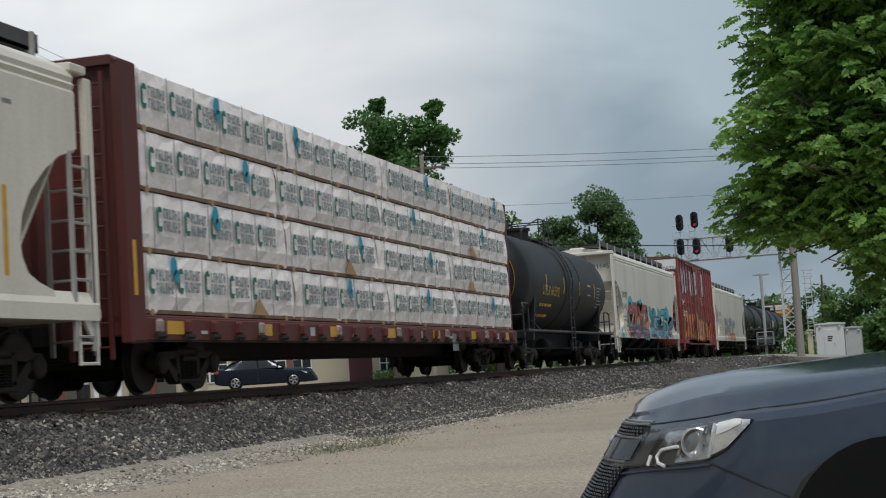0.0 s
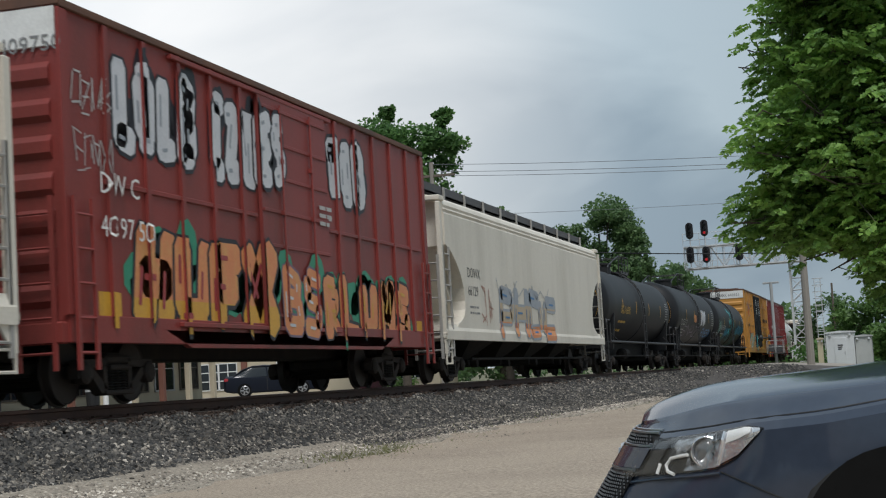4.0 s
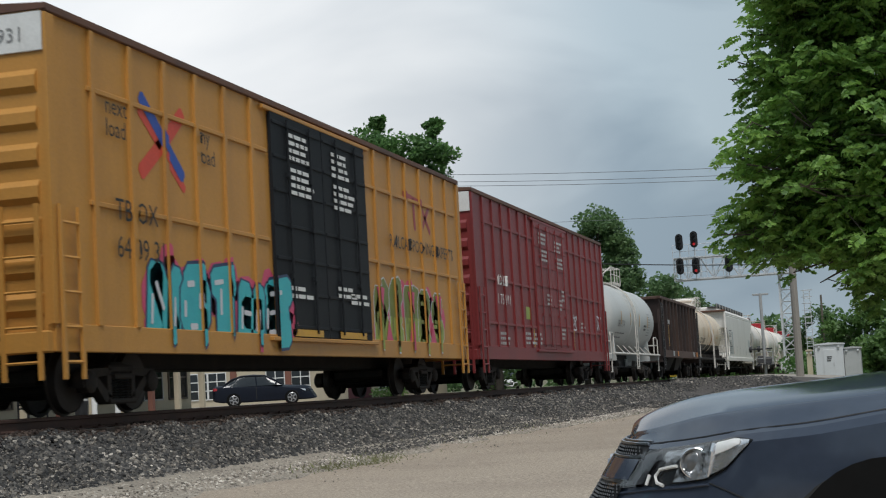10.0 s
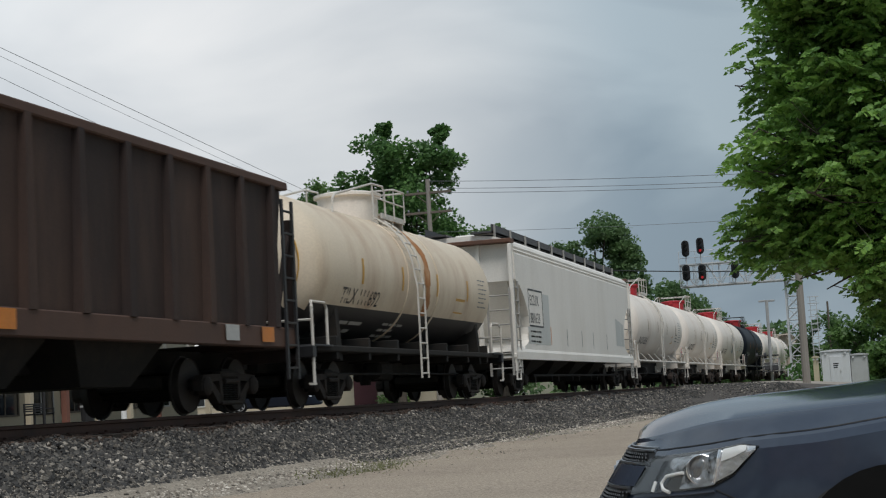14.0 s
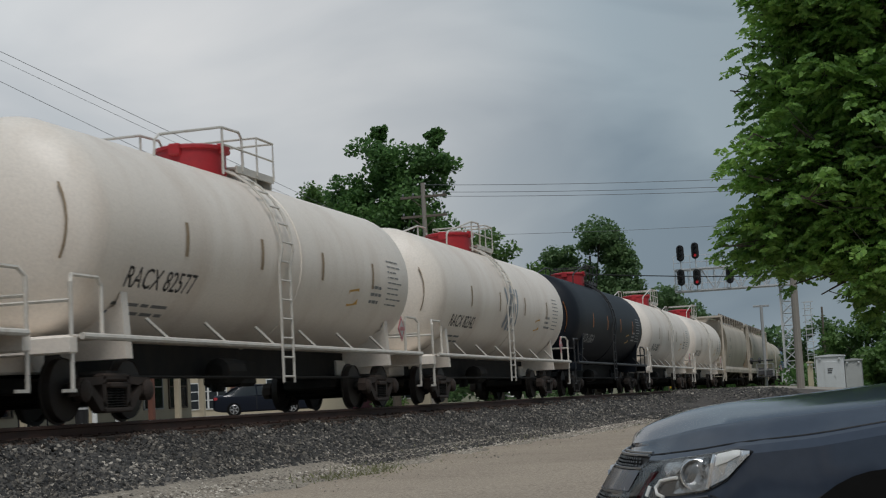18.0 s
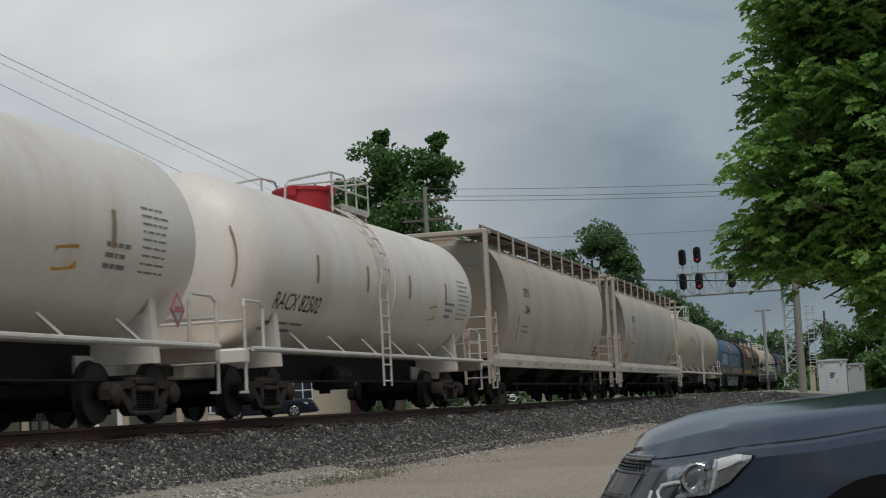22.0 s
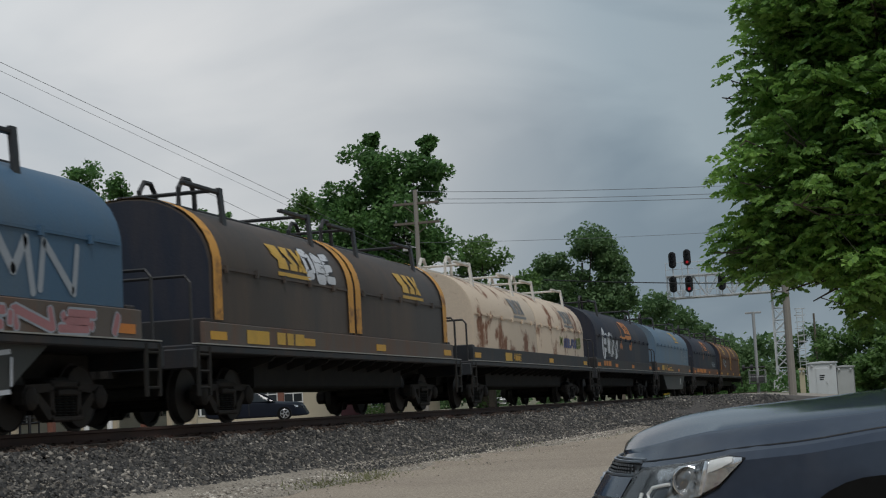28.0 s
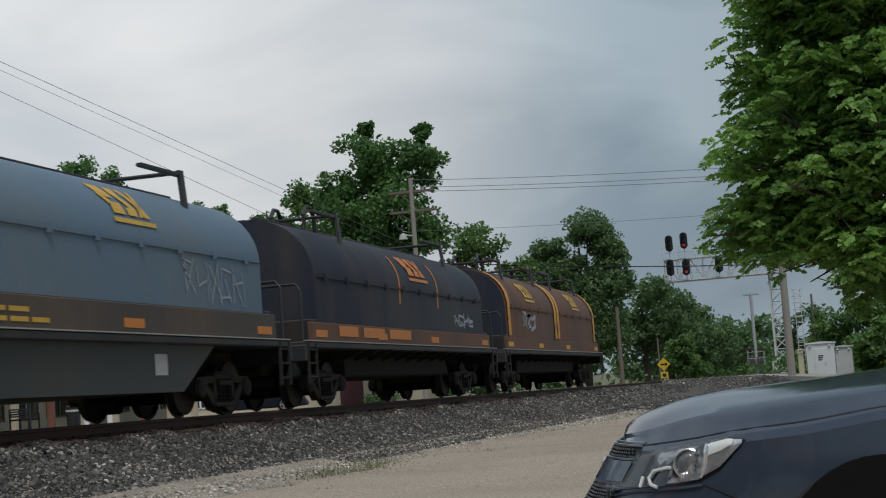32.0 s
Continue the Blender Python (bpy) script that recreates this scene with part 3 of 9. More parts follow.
def letters(rng, y0, y1, z0, z1, count, fat=0.34):
    """Strokes of chunky made-up signs that spell nothing."""
    out, step = [], (y1 - y0) / count
    for i in range(count):
        wide = step * rng.uniform(0.86, 1.08)
        w = step * fat * 0.62 * rng.uniform(0.85, 1.15)
        a = y0 + step * i + w * 0.4
        b = a + wide - w
        lo, hi = z0 + rng.uniform(0, 0.16) * (z1 - z0), z1 - rng.uniform(0, 0.22) * (z1 - z0)
        lean = step * rng.uniform(-0.14, 0.18)
        pool = list(rng.choice(SIGNS)) + list(rng.choice(SIGNS))
        rng.shuffle(pool)
        for p, q, r, t in pool[:4]:
            p, q, r, t = (v + rng.uniform(-0.16, 0.16) for v in (p, q, r, t))
            out.append((a + (b - a) * p + lean * q, lo + (hi - lo) * q, a + (b - a) * r + lean * t, lo + (hi - lo) * t, w * rng.uniform(0.85, 1.2), i))
    return out


FORMS = {"A": ((0, 0, 0.42, 1), (0.58, 1, 1, 0), (0.22, 0.34, 0.78, 0.34)), "B": ((0.05, 0, 0.05, 1), (0.1, 1, 0.85, 0.86), (0.85, 0.86, 0.75, 0.55), (0.1, 0.52, 0.8, 0.52), (0.85, 0.45, 0.95, 0.1), (0.1, 0, 0.9, 0.04)),
         "C": ((0.95, 0.95, 0.2, 0.95), (0.1, 0.85, 0.1, 0.15), (0.2, 0.04, 0.95, 0.06)), "D": ((0.08, 0, 0.08, 1), (0.12, 0.98, 0.75, 0.92), (0.9, 0.8, 0.92, 0.2), (0.75, 0.06, 0.12, 0.02)),
         "E": ((0.08, 0, 0.08, 1), (0.1, 0.96, 0.95, 1), (0.1, 0.5, 0.8, 0.52), (0.1, 0.03, 0.95, 0)), "F": ((0.1, 0, 0.1, 1), (0.12, 0.95, 1, 0.98), (0.12, 0.5, 0.8, 0.52)), "H": ((0.08, 0, 0.08, 1), (0.92, 0, 0.92, 1), (0.1, 0.5, 0.9, 0.5)),
         "I": ((0.5, 0, 0.5, 1),), "K": ((0.08, 0, 0.08, 1), (0.12, 0.45, 0.95, 1), (0.35, 0.6, 1, 0)), "L": ((0.1, 1, 0.1, 0), (0.1, 0.04, 1, 0.02)), "M": ((0.05, 0, 0.12, 1), (0.15, 0.95, 0.5, 0.35), (0.5, 0.35, 0.85, 0.95), (0.88, 1, 0.95, 0)),
         "N": ((0.06, 0, 0.06, 1), (0.1, 0.95, 0.9, 0.05), (0.94, 0, 0.94, 1)), "O": ((0.1, 0.2, 0.1, 0.8), (0.15, 0.92, 0.85, 0.95), (0.9, 0.8, 0.9, 0.2), (0.85, 0.06, 0.15, 0.06)), "P": ((0.1, 0, 0.1, 1), (0.12, 0.96, 0.8, 0.92), (0.9, 0.85, 0.85, 0.5), (0.8, 0.45, 0.15, 0.42)),
         "R": ((0.1, 0, 0.1, 1), (0.12, 0.96, 0.8, 0.92), (0.9, 0.85, 0.85, 0.55), (0.8, 0.48, 0.15, 0.45), (0.4, 0.45, 1, 0)), "S": ((0.95, 0.92, 0.25, 0.95), (0.1, 0.85, 0.15, 0.58), (0.2, 0.52, 0.8, 0.48), (0.9, 0.4, 0.88, 0.14), (0.8, 0.05, 0.05, 0.05)),
         "T": ((0, 0.95, 1, 0.97), (0.5, 0.95, 0.48, 0)), "U": ((0.06, 1, 0.1, 0.2), (0.15, 0.06, 0.85, 0.06), (0.9, 0.2, 0.94, 1)), "W": ((0, 1, 0.22, 0.02), (0.22, 0.02, 0.5, 0.7), (0.5, 0.7, 0.78, 0.02), (0.78, 0.02, 1, 1)), "X": ((0.02, 1, 0.98, 0), (0.98, 1, 0.02, 0)),
         "Z": ((0.05, 0.95, 0.95, 0.95), (0.92, 0.9, 0.08, 0.1), (0.05, 0.05, 1, 0.05))}


def piece(parent, surface, forms, y0, y1, z0, z1, fills, outline=None, back=None, cuts_y=(), cuts_z=(), seed=1, fat=0.40, edge=0.10, shine=None):
    """Sprayed block letters side by side: a cloud behind, a heavy outline, the fill in one or more colours, short highlights."""
    rng = random.Random(seed)
    step, h = (y1 - y0) / len(forms), z1 - z0
    lines = []
    for i, form in enumerate(forms):
        if form not in FORMS:
            continue
        w = min(step, h * 0.62) * fat * rng.uniform(0.9, 1.1)
        a, b = y0 + step * i + w * 0.35, y0 + step * (i + 1.06) - w * 0.55
        lo, hi = z0 + w * 0.4 + h * rng.uniform(0, 0.07), z1 - w * 0.4 - h * rng.uniform(0, 0.12)
        lean, tip = step * rng.uniform(-0.08, 0.14), h * rng.uniform(-0.05, 0.07)
        for p, q, r, t in FORMS[form]:
            lines.append((a + (b - a) * p + lean * q, lo + (hi - lo) * q + tip * p, a + (b - a) * r + lean * t, lo + (hi - lo) * t + tip * r, w * rng.uniform(0.9, 1.12), i % 4))
    if back:
        for m in back if isinstance(back, (list, tuple)) else [back]:
            n = len(forms) * 2
            blobs = [oval(y0 + (y1 - y0) * (i + rng.uniform(0.2, 0.8)) / n, z0 + h * rng.uniform(0.2, 0.85), step * rng.uniform(0.25, 0.5), h * rng.uniform(0.18, 0.36), 9) for i in range(n)]
            part("graffiti_cloud", laid_on(blobs, surface, cuts_y, cuts_z, 0.004), m, parent, "sprayed background colour")
    if outline:
        part("graffiti_outline", laid_on([(q[5] * 0.0016, stroke(*q[:4], q[4] + edge)) for q in lines], surface, cuts_y, cuts_z, 0.007), outline, parent, "sprayed outline of the signs")
    fills = fills if isinstance(fills, (list, tuple)) else [fills]
    for k, m in enumerate(fills):
        cut = [z0 - 1] + [z0 + h * (j + 1) / len(fills) for j in range(len(fills) - 1)] + [z1 + 1]
        polys = [(q[5] * 0.0016, o) for q, o in ((q, clip(stroke(*q[:5]), 1, cut[k], cut[k + 1])) for q in lines) if o]
        part("graffiti_fill", laid_on(polys, surface, cuts_y, cuts_z, 0.0078), m, parent, "sprayed fill of the signs")
    if shine:
        polys = [stroke(q[0] + (q[2] - q[0]) * 0.15 - q[4] * 0.2, q[1] + (q[3] - q[1]) * 0.15, q[0] + (q[2] - q[0]) * 0.6 - q[4] * 0.2, q[1] + (q[3] - q[1]) * 0.6, q[4] * 0.16) for q in lines]
        part("graffiti_highlight", laid_on(polys, surface, cuts_y, cuts_z, 0.0145), shine, parent, "sprayed highlights")


def graffiti(parent, surface, y0, y1, z0, z1, count, fill, outline=None, back=None, cuts_y=(), cuts_z=(), seed=1, fat=0.34, edge=0.09, drips=None):
    """Sprayed signs: a back cloud, an outline, and the fill, each a thin skin of its own."""
    rng = random.Random(seed)
    lines = letters(rng, y0, y1, z0, z1, count, fat)
    h = z1 - z0
    if back:
        blobs = [oval(y0 + (y1 - y0) * (i + 0.5) / (count * 2), z0 + h * rng.uniform(0.25, 0.75), (y1 - y0) / count * rng.uniform(0.35, 0.7),
                      h * rng.uniform(0.25, 0.5)) for i in range(count * 2)]
        part("graffiti_cloud", laid_on(blobs, surface, cuts_y, cuts_z, 0.004), back, parent, "sprayed background colour")
    if outline:
        part("graffiti_outline", laid_on([(q[5] * 0.0016, stroke(*q[:4], q[4] + edge)) for q in lines], surface, cuts_y, cuts_z, 0.007), outline, parent, "sprayed outline of the signs")
    fills = fill if isinstance(fill, (list, tuple)) else [fill]
    for k, m in enumerate(fills):
        if len(fills) == 1:
            polys = [(q[5] * 0.0016, stroke(*q[:5])) for q in lines]
        else:
            cut = [z0 - 1] + [z0 + h * (j + 1) / len(fills) for j in range(len(fills) - 1)] + [z1 + 1]
            polys = [(q[5] * 0.0016, p) for q, p in ((q, clip(stroke(*q[:5]), 1, cut[k], cut[k + 1])) for q in lines) if p]
        part("graffiti_fill", laid_on(polys, surface, cuts_y, cuts_z, 0.0078), m, parent, "sprayed fill of the signs")
    if outline and drips:
        inner = [(q[5] * 0.0016, stroke(q[0] + q[4] * 0.22, q[1] + 0.1 * h, q[2] + q[4] * 0.22, q[3] - 0.12 * h, 0.035)) for q in lines if abs(q[3] - q[1]) > h * 0.3]
        part("graffiti_shade", laid_on(inner, surface, cuts_y, cuts_z, 0.0084), outline, parent, "sprayed inner lines")
    if drips:
        polys = []
        for i in range(count * 2):
            y = rng.uniform(y0, y1)
            polys.append(stroke(y, z0 + h * rng.uniform(0.2, 0.8), y + rng.uniform(-0.3, 0.3), z0 + h * rng.uniform(0.2, 0.9), 0.05))
        part("graffiti_highlight", laid_on(polys, surface, cuts_y, cuts_z, 0.011 + count * 0.0016), drips, parent, "sprayed highlights")


def lettering(text, size, y, z, surface, material_, parent, lift=0.006, stretch=1.0, name="lettering", end=None):
    """Writing on a car's side (or, with end, on its end facing -y at that place)."""
    cu = bpy.data.curves.new("text", "FONT")
    cu.body, cu.size, cu.resolution_u, cu.align_x = text, size, 2, "LEFT"
    tmp = new("text", cu)
    dg = bpy.context.evaluated_depsgraph_get()
    me = bpy.data.meshes.new_from_object(tmp.evaluated_get(dg))
    bpy.data.objects.remove(tmp)
    for v in me.vertices:
        a, b = v.co.x * stretch, v.co.y
        if end is None:
            v.co = (surface(y + a, z + b) + lift, y + a, z + b)
        else:
            v.co = (y + a, end - lift, z + b)
    me.materials.clear()
    me.materials.append(material_)
    ob = part(name, me, None, parent)
    ob["label"] = "stencilled lettering"
    return ob


def bars(parent, surface, y, z, w, rows, gap, h, material_, seed=0, name="stencil_block"):
    """Small print that cannot be read."""
    rng = random.Random(seed)
    polys = []
    h = h * 0.55 if rows > 5 else h
    for i in range(rows):
        zz, yy = z - i * gap, y
        while yy < y + w * rng.uniform(0.75, 1.0):
            d = rng.uniform(0.12, 0.4) * w
            polys.append([(yy, zz), (yy + d, zz), (yy + d, zz + h), (yy, zz + h)])
            yy += d + 0.06 * w
    part(name, laid_on(polys, surface), material_, parent, "small stencilled data lines")


# ---- ground, lot, road ----
def smooth_step(a, b, v):
    t = min(1.0, max(0.0, (v - a) / (b - a)))
    return t * t * (3 - 2 * t)


def lot_z(y):
    return rail_z(max(-520.0, min(y, 600.0))) - 0.90


def far_z(y):
    return rail_z(max(-520.0, min(y, 600.0))) * 0.75 - 0.28 if y < 90 else rail_z(90) * 0.75 - 0.28 + (min(y, 600.0) - 90) * GRADE


def ground_z(x, y):
    xr = x - TRACK
    yc = max(-520.0, min(y, 600.0))
    bed = rail_z(yc) - 0.42
    if xr > 0:
        z = bed if xr < 1.9 else bed + (lot_z(y) + 0.10 - bed) * smooth_step(1.9, 3.2, xr)
        if xr > 3.2:
            z = lot_z(y) + 0.10 * (1 - smooth_step(3.2, 4.2, xr)) - 0.02
    else:
        z = bed if xr > -2.2 else bed + (far_z(y) - bed) * smooth_step(2.2, 5.0, -xr)
    over = smooth_step(70, 77, y) * (1 - smooth_step(97, 103, y))
    if over > 0 and -14 < xr < 16:
        level = rail_z(yc) - 0.06
        side = 1 - smooth_step(3.5, 15.5, xr) if xr > 0 else 1 - smooth_step(4.0, 13.0, -xr)
        z = z + (level - z) * over * side if abs(xr) > 1.2 else z
    return z


def sheet(xs, ys, lift, edge=None):
    s = Shape()
    for y in ys:
        for x in xs:
            xx = max(x, edge(y)) if edge else x
            s.v.append((xx, y, ground_z(xx, y) + (lift(xx, y) if callable(lift) else lift)))
    n = len(xs)
    for j in range(len(ys) - 1):
        for i in range(n - 1):
            s.f.append((j * n + i, j * n + i + 1, (j + 1) * n + i + 1, (j + 1) * n + i))
            s.m.append(0)
    return s


gx = [-2500, -900, -400, -200, -110, -70, -50, -40, -34, -28, -24, -21] + [TRACK + q for q in (-8, -6.5, -5.5, -5, -4.4, -3.6, -2.9, -2.2, -1.3, 0, 1.3, 1.9, 2.2, 2.5, 2.8, 3.2, 3.6, 4.2, 5, 6, 8, 10, 12, 14, 16)] + [8, 14, 25, 50, 110, 300, 900, 2500]
gy = [-2500, -900, -520, -300, -200, -100, -40, -20, -10, -4, 0, 4, 8] + list(range(10, 68, 3)) + list(range(68, 106)) + list(range(106, 128, 3)) + [135, 145, 160, 180, 210, 250, 320, 420, 520, 600, 900, 1500, 3500]
solo("ground", sheet(gx, gy, 0.0), m_ground, "dirt and dry grass beside the railway", "ground", kind="structure", smooth=True)


def lot_edge(y):
    base = float(np.interp(y, (0, 14, 17.5, 21, 25.5, 30, 34, 40, 48, 56, 66, 74), (-7.0, -7.05, -6.95, -6.95, -7.2, -7.2, -6.95, -6.65, -6.6, -5.6, -3.4, -1.4)))
    return base + 0.10 * math.sin(y * 1.9) + 0.07 * math.sin(y * 4.3 + 1) + 0.04 * math.sin(y * 11)


lot_x = [-9, -7.3, -6.8, -6.0, -5, -3, 0, 4, 8, 14, 25, 45]
lot_y = [-30, -10, 0, 5, 8] + [10 + 0.5 * k for k in range(90)] + list(range(56, 76))
solo("parking_lot", sheet(lot_x, lot_y, lambda x, y: 0.03 - 0.09 * smooth_step(68, 75, y), lot_edge), m_asphalt, "worn tan asphalt parking lot with a ragged edge", "parking lot", kind="structure", smooth=True)
solo("road", sheet([-60, -40, -30] + [TRACK + q for q in (-13, -10, -8, -6, -4, -2.5, -1.3)], list(range(77, 98)), 0.03), m_road, "pale road surface behind the level crossing", "road", kind="structure", smooth=True)
solo("road", sheet([TRACK + q for q in (1.3, 1.9, 2.2, 2.5, 2.8, 3.2, 3.6, 4.2, 5, 6, 8, 10, 12, 14, 16)] + [8, 14, 25, 50], list(range(76, 99)), lambda x, y: 0.034 - 0.08 * (1 - smooth_step(76, 78, y)) - 0.08 * smooth_step(96, 98, y)), m_road, "pale worn road surface up to the level crossing", "road", kind="structure", smooth=True)
solo("pavement", sheet([-60, -45, -38, -33, -30, -27, -24, -21, -18.5], list(range(20, 77, 4)), 0.03), m_road, "pale paved yard across the tracks", "pavement", kind="structure", smooth=True)
cp = Shape()
for k, (a, b) in enumerate(((-0.62, -0.02), (0.02, 0.62), (0.86, 1.4), (-1.4, -0.86))):
    cp.rings([[(TRACK + a, y, rail_z(y) - 0.20), (TRACK + b, y, rail_z(y) - 0.20), (TRACK + b, y, rail_z(y) - 0.01), (TRACK + a, y, rail_z(y) - 0.01)] for y in (77.0, 96.5)])
solo("crossing_panel", cp, m_road, "concrete level crossing panels between the rails", "crossing panel", kind="structure")

strip_x = [TRACK + 2.2, TRACK + 2.5, TRACK + 2.8, TRACK + 3.2, TRACK + 3.6, TRACK + 4.2, TRACK + 5.0]
solo("gravel_strip", sheet(strip_x, [-30, 0, 6] + [8 + 1.5 * k for k in range(46)], 0.012), m_gravelstrip, "pale trodden gravel between ballast and asphalt", "gravel", kind="structure", smooth=True)

# ---- track ----
track = thing("railway_track", "single railway track of rusty rails on timber ties", "railway track", kind="structure")
for sx in (-0.752, 0.752):
    r = Shape()
    x = TRACK + sx
    prof = [(-0.07, -0.172), (0.07, -0.172), (0.07, -0.155), (0.012, -0.135), (0.010, -0.05), (0.036, -0.038), (0.036, -0.006), (0.028, 0.0), (-0.028, 0.0), (-0.036, -0.006), (-0.036, -0.038), (-0.010, -0.05), (-0.012, -0.135), (-0.07, -0.155)]
    r.rings([[(x + a, y, rail_z(y) + b) for a, b in prof] for y in (-520.0, 60.0, 600.0)])
    for i, f in enumerate(r.f):
        if all(r.v[j][2] - rail_z(r.v[j][1]) > -0.004 for j in f):
            r.m[i] = 1
    part("rail", r, [m_rail, m_railhead], track)
tie = Shape().box(-1.3, 1.3, -0.115, 0.115, -0.36, -0.175, 0.012).mesh("tie", m_tie)
plate = Shape().box(-0.9, -0.6, -0.10, 0.10, -0.176, -0.160).box(0.6, 0.9, -0.10, 0.10, -0.176, -0.160)
plate.box(0.64, 0.68, -0.06, -0.03, -0.17, -0.13).box(0.83, 0.87, 0.03, 0.06, -0.17, -0.13)
plate_me = plate.mesh("tie_plate", m_rail)
for k in range(150):
    y = 8.0 + k * 0.5
    if y < 76:
        t_ob = part("tie", tie, None, track, at=pose(TRACK, y, rail_z(y), 0, 0, 0.8 * math.sin(k * 2.7)))
        if y < 50:
            part("tie_plate", plate_me, None, t_ob)


def stones(count, xr0, xr1, y0, y1, size0, size1, surface, seed, bias=1.0):
    """Broken stone: small angular lumps resting on a surface."""
    rg = np.random.default_rng(seed)
    y = y0 + (y1 - y0) * rg.random(count) ** bias
    reach_ = xr1 - (xr1 - xr0) * 0.5 * np.clip((y - 68) / 10, 0, 1)
    xr = xr0 + (reach_ - xr0) * rg.random(count)
    size = (size0 + (size1 - size0) * rg.random(count) ** 2) * (1 + np.maximum(0, y - 25) * 0.012)
    cube = np.array([[-1, -1, -1], [1, -1, -1], [1, 1, -1], [-1, 1, -1], [-1, -1, 1], [1, -1, 1], [1, 1, 1], [-1, 1, 1]]) * 0.58
    v = cube[None] * (1 + 0.45 * (rg.random((count, 8, 3)) - 0.5)) * (0.7 + 0.6 * rg.random((count, 1, 3)))
    q = rg.normal(size=(count, 4))
    q /= np.linalg.norm(q, axis=1)[:, None]
    w, a, b, c = q.T
    rot = np.stack([np.stack([1 - 2 * (b * b + c * c), 2 * (a * b - c * w), 2 * (a * c + b * w)], 1),
                    np.stack([2 * (a * b + c * w), 1 - 2 * (a * a + c * c), 2 * (b * c - a * w)], 1),
                    np.stack([2 * (a * c - b * w), 2 * (b * c + a * w), 1 - 2 * (a * a + b * b)], 1)], 1)
    v = np.einsum("nij,nkj->nki", rot, v) * size[:, None, None]
    z = np.array([surface(p, r) for p, r in zip(xr, y)]) + size * 0.25
    v += np.stack([xr + TRACK, y, z], 1)[:, None, :]
    faces = np.array([[0, 3, 2, 1], [4, 5, 6, 7], [0, 1, 5, 4], [1, 2, 6, 5], [2, 3, 7, 6], [3, 0, 4, 7]])
    f = (faces[None] + 8 * np.arange(count)[:, None, None]).reshape(-1, 4)
    me = bpy.data.meshes.new("stones")
    me.from_pydata(v.reshape(-1, 3).tolist(), [], f.tolist())
    return me


def ballast_z(xr, y):
    z = rail_z(y) - 0.205 if abs(xr) < 1.38 else rail_z(y) - 0.205 - (abs(xr) - 1.38) * 0.48
    return max(z + 0.03 * math.sin(y * 2.1 + xr * 3) + 0.02 * math.sin(y * 5.7), ground_z(TRACK + xr, y) + 0.01)


def gravel_z(xr, y):
    return max(ground_z(TRACK + xr, y), lot_z(y) - 0.02)


bed = Shape()
bx = [0.78, 1.2, 1.65, 1.9, 2.2, 2.5, 2.8, 3.1, 3.4]
by = [8 + k * 0.6 for k in range(113)]
for y in by:
    for q in bx:
        q_ = q if y < 68 else 0.78 + (q - 0.78) * (1 - 0.5 * min(1.0, (y - 68) / 10))
        bed.v.append((TRACK + q_, y, ballast_z(q_, y) - 0.01))
for j in range(len(by) - 1):
    for i in range(len(bx) - 1):
        bed.f.append((j * 9 + i, j * 9 + i + 1, j * 9 + i + 10, j * 9 + i + 9))
        bed.m.append(0)
solo("ballast_bed", bed, m_gravel_bed, "packed ballast bank under the track", "ballast", kind="structure")
bs = stones(58000, 1.42, 3.0, 10.5, 46, 0.014, 0.040, ballast_z, 1, 1.35)
bs.materials.append(m_ballast)
solo("ballast", bs, None, "loose grey broken-stone ballast on the shoulder", "ballast", kind="stuff")
bs = stones(11000, 0.80, 1.52, 10.5, 60, 0.016, 0.036, ballast_z, 5, 1.3)
bs.materials.append(m_ballast_rust)
solo("ballast", bs, None, "rust-dusted stones beside the rail", "ballast", kind="stuff")
bs = stones(13000, 0.85, 3.3, 46, 77, 0.026, 0.05, ballast_z, 2)
bs.materials.append(m_ballast)
solo("ballast", bs, None, "loose grey broken-stone ballast farther along", "ballast", kind="stuff")
bs = stones(15000, 2.85, 3.62, 22, 60, 0.012, 0.032, ballast_z, 6, 1.2)
bs.materials.append(m_ballast)
solo("ballast", bs, None, "stray ballast stones at the foot of the bank", "ballast", kind="stuff")
apron = Shape()
ay = [54 + 0.75 * k for k in range(31)]
for y in ay:
    for k in range(9):
        x = TRACK + 1.6 + (lot_edge(y) + 0.25 + 0.6 * smooth_step(66, 76, y) - TRACK - 1.6) * k / 8
        apron.v.append((x, y, ground_z(x, y) + 0.045 - (0.03 if k == 8 else 0.0)))
for j in range(len(ay) - 1):
    for i in range(8):
        apron.f.append((j * 9 + i, j * 9 + i + 1, j * 9 + i + 10, j * 9 + i + 9))
        apron.m.append(0)
solo("gravel_apron", apron, m_gravel_bed, "packed gravel rising from the lot to the crossing", "gravel", kind="structure", smooth=True)
bs = stones(14000, 2.4, 9.6, 50, 76.5, 0.020, 0.040, lambda q, y: ground_z(TRACK + q, y) + 0.03 if TRACK + q < lot_edge(y) + 0.3 else ground_z(TRACK + q, y) - 0.3, 7)
bs.materials.append(m_ballast)
solo("gravel", bs, None, "grey gravel between the lot and the crossing", "gravel", kind="stuff")
bs = stones(52000, 2.6, 4.2, 9.5, 50, 0.008, 0.030, gravel_z, 3, 1.4)
bs.materials.append(m_pebble)
solo("gravel", bs, None, "pale loose gravel between ballast and asphalt", "gravel", kind="stuff")
bs = stones(350, 3.9, 5.2, 10, 40, 0.006, 0.014, lambda q, y: ground_z(TRACK + q, y) + 0.03, 4)
bs.materials.append(m_pebble)
solo("gravel", bs, None, "scattered pebbles on the asphalt edge", "gravel", kind="stuff")


